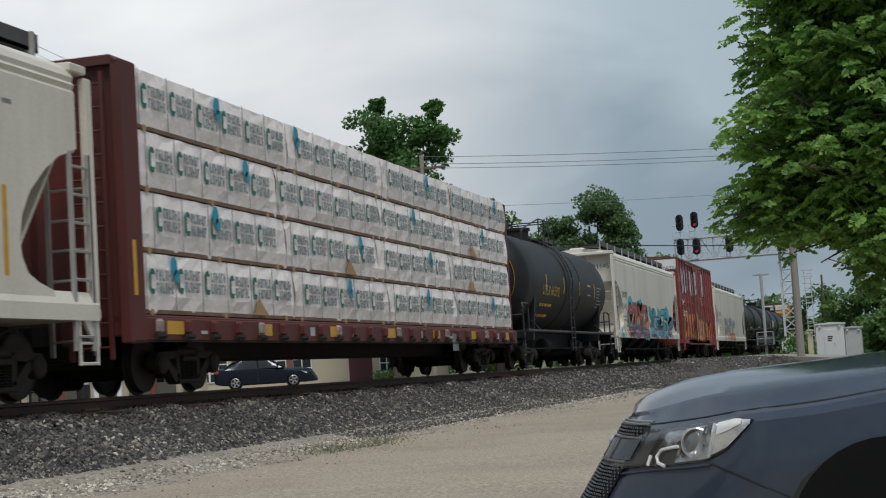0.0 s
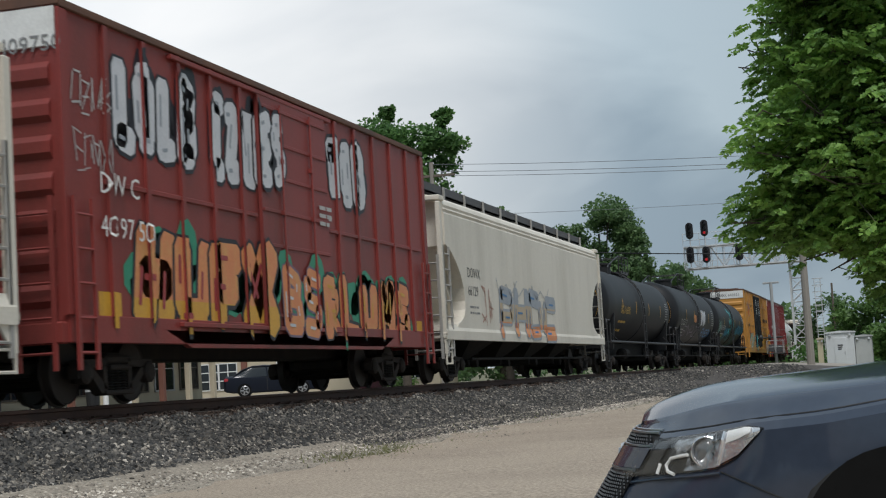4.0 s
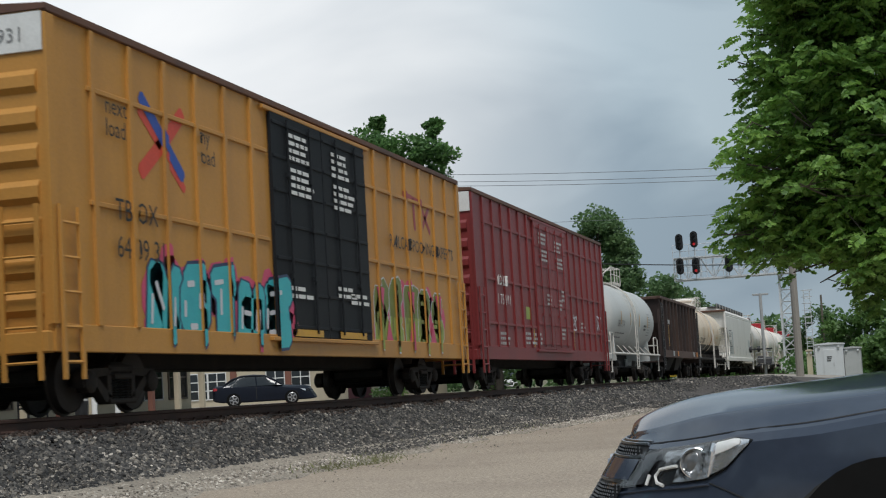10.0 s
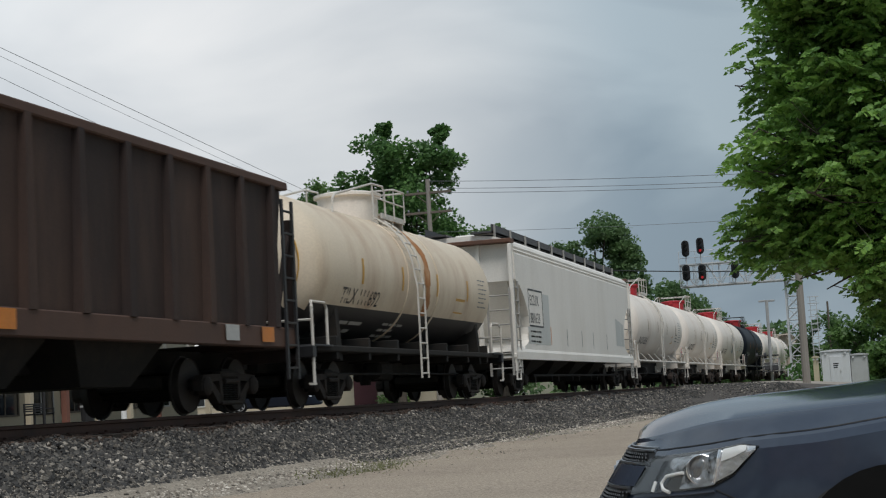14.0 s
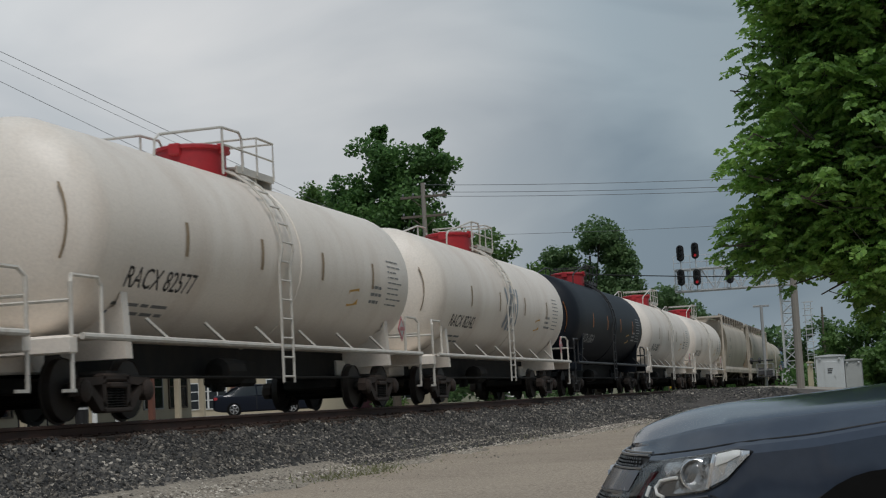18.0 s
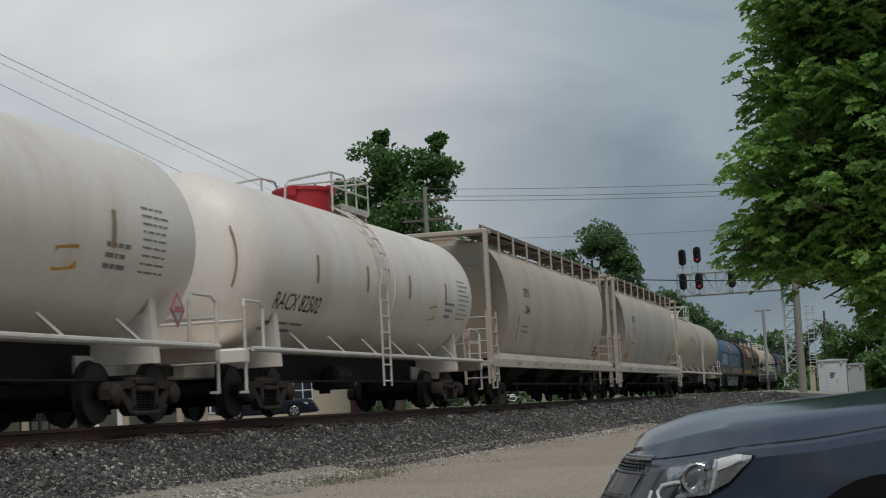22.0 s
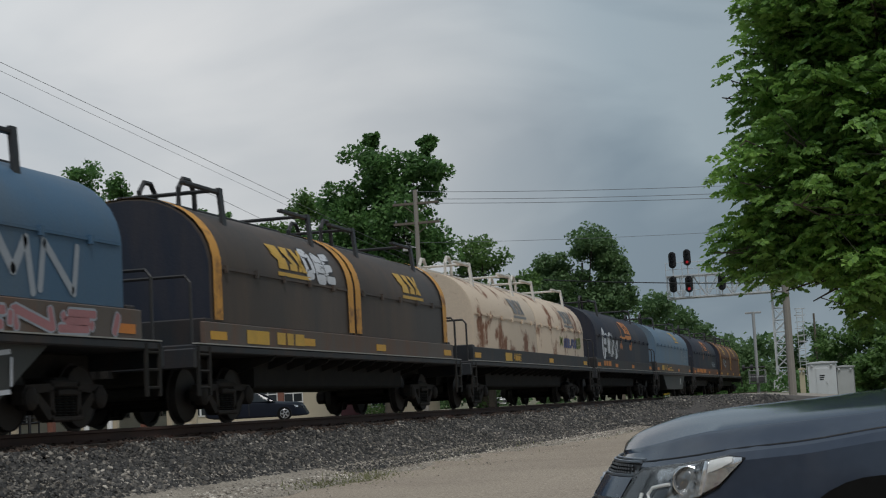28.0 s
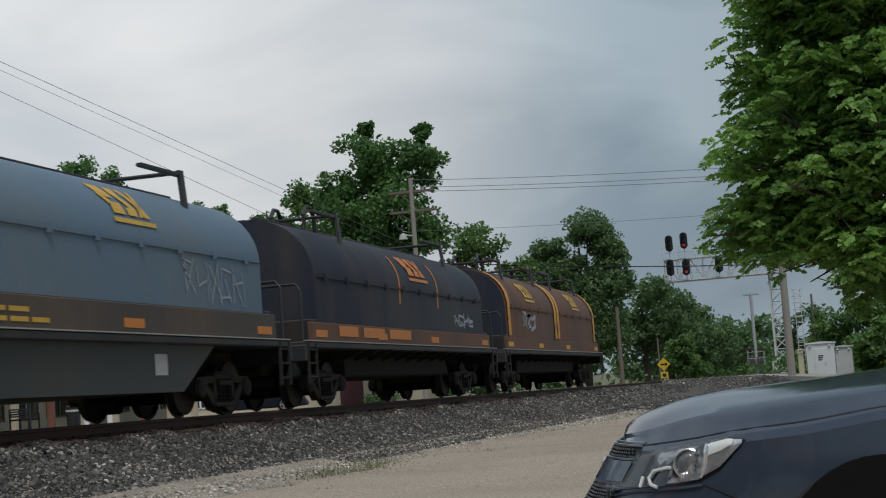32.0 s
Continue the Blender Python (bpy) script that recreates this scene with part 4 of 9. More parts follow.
def blades(count, spots, seed, mat, name, label, h=0.18):
    rg = random.Random(seed)
    s = Shape()
    for _ in range(count):
        cx, cy, r = rg.choice(spots)
        x, y = cx + rg.gauss(0, r * 0.35), cy + rg.gauss(0, r)
        z = ground_z(x, y) + 0.02
        a, b = rg.uniform(0, 6.28), h * rg.uniform(0.4, 1.1)
        dx, dy = math.cos(a) * 0.012, math.sin(a) * 0.012
        lx, ly = rg.gauss(0, 0.06), rg.gauss(0, 0.06)
        s.add([(x - dx, y - dy, z), (x + dx, y + dy, z), (x + lx, y + ly, z + b)], [(0, 1, 2)])
    solo(name, s, mat, label, "grass", kind="stuff")


blades(420, [(lot_edge(y) - 0.16, y, 0.6) for y in (19.6, 20.6, 21.6)], 3, m_leaf_dry, "grass", "thin weeds along the asphalt edge", 0.07)
blades(260, [(lot_edge(y) - 0.10, y, 1.4) for y in (25, 29, 33, 38, 43)], 4, m_leaf_dry, "grass", "sparse weeds at the foot of the ballast", 0.06)


# ---- the train: builders; x towards the camera's side, y along the track, z up from the rail ----
ROLLING = []     # (thing, place along the train)


def rolling(name, label, a, b, category="railway wagon"):
    """A wagon whose body reaches from a to b along the train."""
    ob = thing(name, label, category, group="wagons of the passing train")
    ROLLING.append((ob, (a + b) / 2))
    return ob, b - a


def wheel_mesh():
    s = Shape()
    s.lathe([(-0.07, 0.12), (-0.07, 0.30), (-0.055, 0.40), (-0.07, 0.415), (0.035, 0.425), (0.04, 0.455), (0.07, 0.455), (0.07, 0.40), (0.03, 0.38), (0.0, 0.2), (0.06, 0.12)],
            "x", n=28)
    return s.mesh("wheel", m_wheel, True)


def side_frame_mesh():
    s = Shape()
    t = 0.075
    for side in (1, -1):
        s.prism([(side * 0.30, 0.62), (side * 0.98, 0.60), (side * 1.06, 0.50), (side * 1.06, 0.36), (side * 0.94, 0.36), (side * 0.92, 0.48), (side * 0.30, 0.52)], "x", -t, t)
        s.prism([(side * 0.70, 0.52), (side * 0.84, 0.50), (side * 0.46, 0.16), (side * 0.30, 0.16), (side * 0.30, 0.24)], "x", -t, t)
        s.prism([(side * 0.30, 0.53), (side * 0.40, 0.53), (side * 0.38, 0.22), (side * 0.28, 0.22)], "x", -t, t)
        s.lathe([(-0.02, 0.15), (0.10, 0.15), (0.13, 0.11), (0.15, 0.05)], "x", (0, side * 0.89, 0.43), 14)
        s.box(-0.09, 0.09, side * 0.80, side * 0.98, 0.46, 0.56, 0.02)
    s.box(-t, t, -0.36, 0.36, 0.55, 0.66, 0.03)
    s.box(-t - 0.03, t + 0.03, -0.38, 0.38, 0.13, 0.20, 0.02)
    s.box(-0.06, 0.12, -0.26, 0.26, 0.46, 0.54, 0.02)
    return s.mesh("side_frame", m_truck, False)


def spring_mesh():
    s = Shape()
    for k in (-0.17, 0.0, 0.17):
        for j in range(7):
            s.lathe([(0.0, 0.055), (0.013, 0.078), (0.026, 0.055)], "z", (0.03, k, 0.205 + j * 0.036), 10)
        s.lathe([(0.2, 0.045), (0.46, 0.045)], "z", (0.03, k, 0), 8)
    return s.mesh("spring", m_under, True)


def bolster_mesh():
    s = Shape()
    s.box(-1.05, 1.05, -0.2, 0.2, 0.44, 0.70, 0.04)
    s.box(-0.9, 0.9, -0.75, -0.6, 0.30, 0.42, 0.02)
    s.box(-0.9, 0.9, 0.6, 0.75, 0.30, 0.42, 0.02)
    s.lathe([(0.62, 0.32), (0.80, 0.32)], "z", (0, 0, 0), 16)
    s.box(-0.62, 0.62, -0.52, 0.52, 0.24, 0.60, 0.05)
    s.box(-0.55, 0.55, -1.30, 1.30, 0.42, 0.62, 0.04)
    return s.mesh("bolster", m_under)


def axle_mesh():
    return Shape().lathe([(-1.12, 0.07), (-0.8, 0.085), (-0.6, 0.085), (0.6, 0.085), (0.8, 0.085), (1.12, 0.07)], "x", n=12).mesh("axle", m_under, True)


def coupler_mesh():
    s = Shape()
    s.box(-0.11, 0.11, -0.9, 0.0, 0.76, 0.98, 0.03)
    s.prism([(-0.16, 0.0), (0.16, 0.0), (0.20, 0.18), (0.10, 0.36), (0.02, 0.22), (-0.10, 0.30), (-0.20, 0.26)], "z", 0.74, 1.0)
    s.tube([(0.28, -0.1, 0.8), (0.30, 0.15, 0.55), (0.26, 0.42, 0.42)], 0.03, 6)
    return s.mesh("coupler", m_under)


MESH = {"wheel": wheel_mesh(), "frame": side_frame_mesh(), "spring": spring_mesh(), "bolster": bolster_mesh(), "axle": axle_mesh(), "coupler": coupler_mesh()}
RUSTY_FRAME = MESH["frame"].copy()
RUSTY_FRAME.materials.clear()
RUSTY_FRAME.materials.append(m_rusttruck)


def running_gear(car, length, inset=1.75, rusty=False):
    """Two bogies and two couplers."""
    for end in (-1, 1):
        bogie = part("bogie", MESH["bolster"], None, car, "grimy cast-steel bogie", at=pose(0, end * (length / 2 - inset), 0))
        for x in (1, -1):
            part("side_frame", RUSTY_FRAME if rusty else MESH["frame"], None, bogie, at=pose(x * 1.02, 0, 0, 0, 0, 0 if x > 0 else 180))
            part("spring", MESH["spring"], None, bogie, at=pose(x * 1.02, 0, 0, 0, 0, 0 if x > 0 else 180))
        for y in (-0.89, 0.89):
            part("axle", MESH["axle"], None, bogie, at=pose(0, y, 0.455))
            for x in (0.75, -0.75):
                part("wheel", MESH["wheel"], None, bogie, at=pose(x, y, 0.455, 0, 0, 0 if x < 0 else 180))
        part("coupler", MESH["coupler"], None, car, at=pose(0, end * (length / 2), 0, 0, 0, 0 if end > 0 else 180))


def ladder(car, x, y0, y1, z0, z1, material_, rungs=7, r=0.022, name="ladder"):
    s = Shape()
    s.box(x - 0.02, x + 0.02, y0 - 0.035, y0 + 0.035, z0, z1)
    lad = part(name, s, material_, car)
    part("stile", Shape().box(x - 0.02, x + 0.02, y1 - 0.035, y1 + 0.035, z0, z1), material_, lad)
    for i in range(rungs):
        z = z0 + (z1 - z0) * (i + 0.5) / rungs
        part("rung", Shape().tube([(x, y0, z), (x, y1, z)], r, 5), material_, lad)
    return lad


def end_ladder(car, y, x0, x1, z0, z1, material_, rungs=7):
    lad = part("end_ladder", Shape().box(x0 - 0.03, x0 + 0.03, y - 0.02, y + 0.02, z0, z1), material_, car)
    part("stile", Shape().box(x1 - 0.03, x1 + 0.03, y - 0.02, y + 0.02, z0, z1), material_, lad)
    for i in range(rungs):
        z = z0 + (z1 - z0) * (i + 0.5) / rungs
        part("rung", Shape().tube([(x0, y, z), (x1, y, z)], 0.02, 5), material_, lad)
    return lad


def tank_car(name, label, a, b, radius, paint, dome="box", dome_paint=None, rails=None, pipe=True, stripes=True, low=None, seed=1, platform=True, rusty=False, zc=None, strip=m_yellow):
    """A tank wagon: shell with dished ends, valve housing on a railed platform, ladders, saddles and sills."""
    car, length = rolling(name, label, a, b, "tank wagon")
    half, rails, dome_paint = length / 2, rails or m_rail_black, dome_paint or paint
    zc = zc or 1.12 + radius
    th = half - 0.15
    head = radius * 0.5
    prof = [(-th, 0.02)]
    for k in range(1, 7):
        q = k / 6 * math.pi / 2
        prof.append((-th + head * (1 - math.cos(q)), radius * math.sin(q)))
    prof += [(y, radius) for y in np.linspace(-th + head, th - head, 12)[1:-1]]
    prof += [(-p[0], p[1]) for p in reversed(prof[:7])]
    s = Shape().lathe(prof, "y", (0, 0, zc), 44)
    if low is not None:
        for i, f in enumerate(s.f):
            if sum(s.v[j][2] for j in f) / len(f) < zc - radius * 0.585:
                s.m[i] = 1
    part("tank_shell", s, [paint, low or paint], car, smooth=True)

    def surface(y, z):
        d = (z - zc) / radius
        return radius * math.sqrt(max(0.02, 1 - d * d))
    # weld bands
    for y in (-0.9, 1.4) if seed % 2 else (0.35,):
        part("band", Shape().lathe([(y - 0.05, radius + 0.002), (y - 0.04, radius + 0.018), (y + 0.04, radius + 0.018), (y + 0.05, radius + 0.002)], "y", (0, 0, zc), 44, caps=(False, False)), paint, car, smooth=True)
    # saddles, sills
    for end in (-1, 1):
        y = end * (half - 1.75)
        sd = Shape()
        dark = paint in (m_black_tank, m_navy_tank)
        up_, out_ = (0.28, 1.42) if dark else (0.58, 1.24)
        sd.prism([(-1.3, 0.85), (1.3, 0.85), (out_, zc - radius * up_), (1.15, zc - radius * (up_ + 0.12)), (0.6, zc - radius * 0.85), (-0.6, zc - radius * 0.85), (-1.15, zc - radius * (up_ + 0.12)), (-out_, zc - radius * up_)], "y", y - 0.09, y + 0.09)
        sd.box(-0.35, 0.35, y - 0.6, end * half, 0.68, 1.0, 0.03)
        part("saddle", sd, paint if pipe else m_under, car)
        sill = Shape()
        sill.box(-1.45, 1.45, end * half - 0.12, end * half + 0.06, 0.88, 1.10, 0.02)
        sill.box(-1.45, 1.45, end * (half - 0.95), end * half, 1.08, 1.12, 0.01)
        part("end_sill", sill, low or paint, car)
        rl = Shape()
        for sx in (-1.42, 1.42):
            rl.tube([(sx, end * (half + 0.02), 0.42), (sx, end * (half + 0.02), 1.78), (sx * 0.97, end * (half - 0.08), 1.88), (sx * 0.97, end * (half - 0.75), 1.88), (sx * 0.97, end * (half - 0.85), 1.78), (sx * 0.97, end * (half - 0.85), 1.1)], 0.028, 6)
            rl.box(sx - 0.02, sx + 0.02, end * half - 0.25, end * half + 0.04, 0.40, 0.44)
        rl.tube([(-1.4, end * (half + 0.02), 1.55), (1.4, end * (half + 0.02), 1.55)], 0.025, 6)
        part("end_rail", rl, rails, car)
    if pipe:
        for sx in (1.5, -1.5):
            p = Shape().tube([(sx, -half + 0.1, 1.10), (sx, half - 0.1, 1.10)], 0.045, 8)
            for y in (-half + 1.9, half - 1.9) if paint in (m_black_tank, m_navy_tank) else np.linspace(-half + 2.6, half - 2.6, 6):
                p.tube([(sx, y, 1.10), (sx * 0.84, y - 0.26, 1.42)], 0.028, 5)
            part("side_rail", p, rails, car)
    part("centre_sill", Shape().box(-0.3, 0.3, -half + 0.5, half - 0.5, 0.66, 1.22, 0.03), m_under, car)
    low_gear = Shape()
    low_gear.lathe([(-0.4, 0.12), (-0.35, 0.22), (0.35, 0.22), (0.4, 0.12)], "y", (0.7, -1.2, 0.72), 12)
    low_gear.box(-0.35, 0.35, 0.2, 0.9, 0.5, 0.95, 0.05)
    low_gear.lathe([(0.42, 0.12), (0.95, 0.16)], "z", (0, 0.0, 0), 10)
    low_gear.tube([(0.9, -half + 2.5, 0.62), (0.9, half - 2.5, 0.62)], 0.025, 5)
    part("brake_gear", low_gear, m_under, car)
    # platform and valve housing on top
    top = zc + radius
    if platform:
        pl = Shape()
        pl.box(-0.72, 0.72, -0.1, 1.55, top + 0.02, top + 0.06)
        for y in (0.1, 0.8, 1.5):
            pl.box(-0.70, 0.70, y - 0.04, y + 0.04, top - 0.20, top + 0.03)
        for sx in (-0.72, 0.72):
            pl.box(sx - 0.02, sx + 0.02, -0.1, 1.55, top - 0.04, top + 0.08)
        part("platform", pl, m_walk if rails is m_rail_black else rails, car, at=pose(0, -0.4, 0))
        for sx in (-0.75, 0.75):
            r = Shape()
            r.tube([(sx, -3.3, top - 0.26), (sx, -3.25, top + 0.06), (sx, -3.1, top + 0.16), (sx, -0.75, top + 0.64), (sx, -0.02, top + 0.66), (sx, 0.10, top + 0.56), (sx, 0.12, top)], 0.024, 6)
            r.tube([(sx, -0.72, top - 0.15), (sx, -0.72, top + 0.65)], 0.022, 6)
            r.tube([(sx, -0.72, top + 0.36), (sx, 0.76, top + 0.36), (sx, 1.5, top + 0.36)], 0.018, 6)
            part("platform_rail", r, rails, car, at=pose(0, -0.4, 0))
        cage = Shape()
        for y in (0.76, 1.52):
            cage.tube([(-0.75, y, top), (-0.75, y, top + 0.68), (0.75, y, top + 0.68), (0.75, y, top)], 0.022, 6)
        for sx in (-0.75, 0.75):
            cage.tube([(sx, 0.76, top + 0.68), (sx, 1.52, top + 0.68)], 0.022, 6)
        part("ladder_cage", cage, rails, car, at=pose(0, -0.4, 0))
    if dome == "drum":
        d = Shape().lathe([(top - 0.2, 0.60), (top + 0.30, 0.60), (top + 0.32, 0.64), (top + 0.37, 0.64), (top + 0.40, 0.56), (top + 0.44, 0.2)], "z", (0, -0.35, 0), 24)
        d.box(-0.1, 0.1, -1.02, -0.92, top + 0.2, top + 0.40, 0.02)
        d.box(0.54, 0.66, -0.5, -0.2, top + 0.24, top + 0.42, 0.02)
        part("valve_housing", d, dome_paint, car, smooth=True, at=pose(0, -0.4, 0))
    elif dome == "tall":
        d = Shape().lathe([(top - 0.2, 0.66), (top + 0.42, 0.66), (top + 0.44, 0.74), (top + 0.50, 0.74), (top + 0.54, 0.6), (top + 0.60, 0.2), (top + 0.61, 0.1)], "z", (0, -0.2, 0), 24)
        part("valve_housing", d, dome_paint, car, smooth=True, at=pose(0, -0.4, 0))
    else:
        d = Shape().lathe([(top - 0.15, 0.42), (top + 0.28, 0.42), (top + 0.30, 0.47), (top + 0.38, 0.47), (top + 0.40, 0.3)], "z", (0, -0.75, 0), 18)
        d.box(-0.25, 0.25, -0.1, 0.3, top - 0.1, top + 0.22, 0.04)
        part("valve_housing", d, dome_paint, car, smooth=True, at=pose(0, -0.4, 0))
    # ladder round the shell
    lad = Shape()
    for y in (-0.80, -0.32):
        pts = [(1.55, y, 0.5), (1.55, y, zc - 0.2)] + [((radius + 0.10) * math.cos(q), y, zc + (radius + 0.10) * math.sin(q)) for q in np.linspace(0.05, 1.45, 8)]
        lad.tube(pts, 0.024, 5)
    for z in np.arange(0.6, zc, 0.32):
        lad.tube([(1.55, -0.80, z), (1.55, -0.32, z)], 0.018, 5)
    for q in np.linspace(0.12, 1.35, 7):
        x, z = (radius + 0.10) * math.cos(q), zc + (radius + 0.10) * math.sin(q)
        lad.tube([(x, -0.80, z), (x, -0.32, z)], 0.018, 5)
    part("ladder", lad, rails if rails is not m_rail_black else m_rail_black, car)
    if stripes:
        cz = [zc - radius * 0.9 + radius * 1.8 * k / 16 for k in range(17)]
        for i, y in enumerate(np.linspace(-th + head * 0.35, th - head * 0.35, 6)):
            tall = 1.0 if i in (0, 5) else 0.5
            mid = zc + (0.35 if i in (0, 5) else 0.30) - 0.36

            def skin(yy, z):
                over = max(0.0, abs(yy) - (th - head)) / head
                rr = radius * math.sqrt(max(0.05, 1 - over * over))
                dd = (z - zc) / rr
                return rr * math.sqrt(max(0.02, 1 - dd * dd))
            part("reflector", laid_on([[(y - 0.055, mid - tall / 2), (y + 0.055, mid - tall / 2), (y + 0.055, mid + tall / 2), (y - 0.055, mid + tall / 2)]], skin, (), cz, 0.008), strip, car)
    running_gear(car, length, rusty=rusty)
    return car, length, surface, zc


def hopper(name, label, a, b, paint, style="flat", text=None, seed=1, rails=None, rusty_end=False):
    """A covered hopper wagon: shell, sloped ends behind posts, outlets, roof walk with its rail."""
    car, length = rolling(name, label, a, b, "hopper wagon")
    half, rails = length / 2, rails or m_rail_grey
    if style == "flat":
        levels = [(1.22, 1.50), (3.86, 1.50), (3.90, 1.475), (3.96, 1.50), (4.0, 1.475), (4.06, 1.49), (4.16, 1.44), (4.26, 1.30), (4.36, 0.95), (4.42, 0.4)]

        def reach(z):
            if z > 3.15:
                return half - 0.42
            return half - 0.42 - float(np.interp(z, (1.22, 1.34, 1.42, 1.52, 1.70, 1.9, 2.2, 2.5, 2.8, 3.0, 3.15), (0.62, 0.70, 1.02, 1.26, 1.38, 1.42, 1.36, 1.16, 0.80, 0.46, 0.0)))
        zs = [1.22, 1.34, 1.42, 1.52, 1.7, 1.9, 2.2, 2.5, 2.8, 3.0, 3.12, 3.15, 3.5, 3.86, 3.90, 3.96, 4.0, 4.06, 4.16, 4.26, 4.36, 4.42]
    else:
        levels = [(1.30, 1.20), (1.7, 1.36), (2.1, 1.47), (2.6, 1.55), (3.0, 1.55), (3.4, 1.52), (3.75, 1.44), (4.0, 1.32), (4.22, 1.08), (4.36, 0.7)]

        def reach(z):
            q = (4.1 - min(z, 4.1)) / (4.1 - 1.30)
            return half - 0.85 - 1.45 * q ** 0.55
        zs = [1.30, 1.5, 1.7, 2.1, 2.6, 3.0, 3.4, 3.75, 4.0, 4.1, 4.22, 4.36]
    lz, lw = [p[0] for p in levels], [p[1] for p in levels]

    def wide(z):
        return float(np.interp(z, lz, lw))
    s = Shape()
    s.rings([[(wide(z), -reach(z), z), (wide(z), reach(z), z), (-wide(z), reach(z), z), (-wide(z), -reach(z), z)] for z in zs])
    part("hopper_shell", s, paint, car, smooth=style != "flat")

    def surface(y, z):
        return wide(z)
    sill = Shape()
    for sx in (-1, 1):
        sill.prism([(sx * 1.53, 0.98), (sx * 1.53, 1.18), (sx * 1.47, 1.34), (sx * 1.36, 1.34), (sx * 1.36, 0.98)], "y", -half + 0.05, half - 0.05)
    part("side_sill", sill, paint, car)
    # seams along the side
    seam = Shape()
    for y in np.linspace(-half + 2.6, half - 2.6, 5):
        zz = np.linspace(zs[0] + 0.15, 3.8, 8)
        for z0, z1 in zip(zz, zz[1:]):
            seam.add([(wide(z0) + 0.006, y - 0.012, z0), (wide(z0) + 0.006, y + 0.012, z0), (wide(z1) + 0.006, y + 0.012, z1), (wide(z1) + 0.006, y - 0.012, z1)], [(0, 1, 2, 3)])
    part("weld_seam", seam, paint, car)
    # outlets below
    n = 4 if style == "flat" else 3
    for i in range(n):
        y = (i - (n - 1) / 2) * (length - 6.2) / n
        o = Shape()
        wy = (length - 6.6) / n / 2
        o.rings([[(1.36, y - wy, 1.25), (1.36, y + wy, 1.25), (-1.36, y + wy, 1.25), (-1.36, y - wy, 1.25)],
                 [(0.55, y - 0.3, 0.55), (0.55, y + 0.3, 0.55), (-0.55, y + 0.3, 0.55), (-0.55, y - 0.3, 0.55)]])
        o.box(-0.75, 0.75, y - 0.34, y + 0.34, 0.40, 0.56, 0.03)
        o.lathe([(0.75, 0.12), (0.92, 0.12)], "x", (0, y, 0.47), 10)
        part("outlet_hopper", o, m_under, car)
    part("centre_sill", Shape().box(-0.25, 0.25, -half + 0.2, half - 0.2, 0.72, 1.0, 0.03), m_under, car)
    br = Shape()
    br.tube([(1.25, -half + 3.0, 0.55), (1.25, half - 3.0, 0.55)], 0.035, 6)
    part("brake_pipe", br, m_under, car)
    for end in (-1, 1):
        y = end * half
        # sloped end sheet, shear plate and end posts
        e = Shape()
        e.prism([(end * (half - 1.9), 1.25), (end * (half - 0.45), 3.12 if style == "flat" else 3.6), (end * (half - 0.50), 3.12 if style == "flat" else 3.6), (end * (half - 2.0), 1.25)], "x", -1.25, 1.25)
        part("slope_sheet", e, paint, car)
        pl = Shape()
        pl.box(-1.52, 1.52, end * (half - 1.9), y, 1.0, 1.14, 0.02)
        pl.box(-0.2, 0.2, end * (half - 1.3), end * (half - 1.1), 1.1, 2.6)
        part("end_platform", pl, paint, car)
        for sx in (-1, 1):
            p = Shape()
            ztop = 4.1 if style == "flat" else 4.45
            p.box(sx * 1.52, sx * 1.42, y - end * 0.02, y - end * 0.16, 0.98, ztop, 0.015)
            p.prism([(y - end * 0.02, 1.10), (y - end * 0.40, 1.10), (y - end * 0.40, 0.98), (y - end * 0.18, 0.72), (y - end * 0.10, 0.66), (y - end * 0.02, 0.66)], "x", sx * 1.50, sx * 1.46)
            for zz in (0.44, 0.70):
                p.tube([(sx * 1.48, y - end * 0.06, zz), (sx * 1.48, y - end * 0.50, zz)], 0.022, 5)
            p.tube([(sx * 1.48, y - end * 0.06, 0.42), (sx * 1.48, y - end * 0.06, 0.75)], 0.024, 5)
            p.tube([(sx * 1.48, y - end * 0.50, 0.42), (sx * 1.48, y - end * 0.50, 1.05)], 0.024, 5)
            part("end_post", p, paint, car)
        ladder(car, 1.50, y - end * 0.16, y - end * 0.62, 0.6, 3.1 if style == "flat" else 2.4, rails, 7 if style == "flat" else 5)
        end_ladder(car, y + end * 0.02, 0.80, 1.42, 0.55, 2.9 if style == "flat" else 2.4, rails, 6)
        if style == "flat":
            part("end_wall", Shape().box(-1.46, 1.46, y - end * 0.40, y - end * 0.46, 3.1, 4.18, 0.02), paint, car)
            for xx in (-0.5, 0.5):
                part("end_stiffener", Shape().box(xx - 0.05, xx + 0.05, y - end * 0.30, y - end * 0.40, 1.1, 4.15, 0.01), paint, car)
            part("end_beam", Shape().box(-1.5, 1.5, y - end * 0.10, y - end * 0.5, 4.14, 4.26, 0.02), m_coil_rust if rusty_end else paint, car)
        else:
            part("end_wall", Shape().box(-1.3, 1.3, y - end * 0.72, y - end * 0.80, 3.3, 4.25, 0.02), paint, car)
            part("end_beam", Shape().box(-1.52, 1.52, y - end * 0.02, y - end * 0.5, 4.40, 4.52, 0.02), paint, car)
    # roof walk with toe boards and posts
    w = Shape()
    walk_z = 4.46 if style == "flat" else 4.50
    for sx in (-1, 1):
        w.box(sx * (0.35 if style == "flat" else 0.55), sx * (0.95 if style == "flat" else 1.28), -half + 0.3, half - 0.3, walk_z, walk_z + 0.05)
        w.box(sx * (0.93 if style == "flat" else 1.26), sx * (0.95 if style == "flat" else 1.28), -half + 0.3, half - 0.3, walk_z, walk_z + (0.24 if style == "flat" else 0.16))
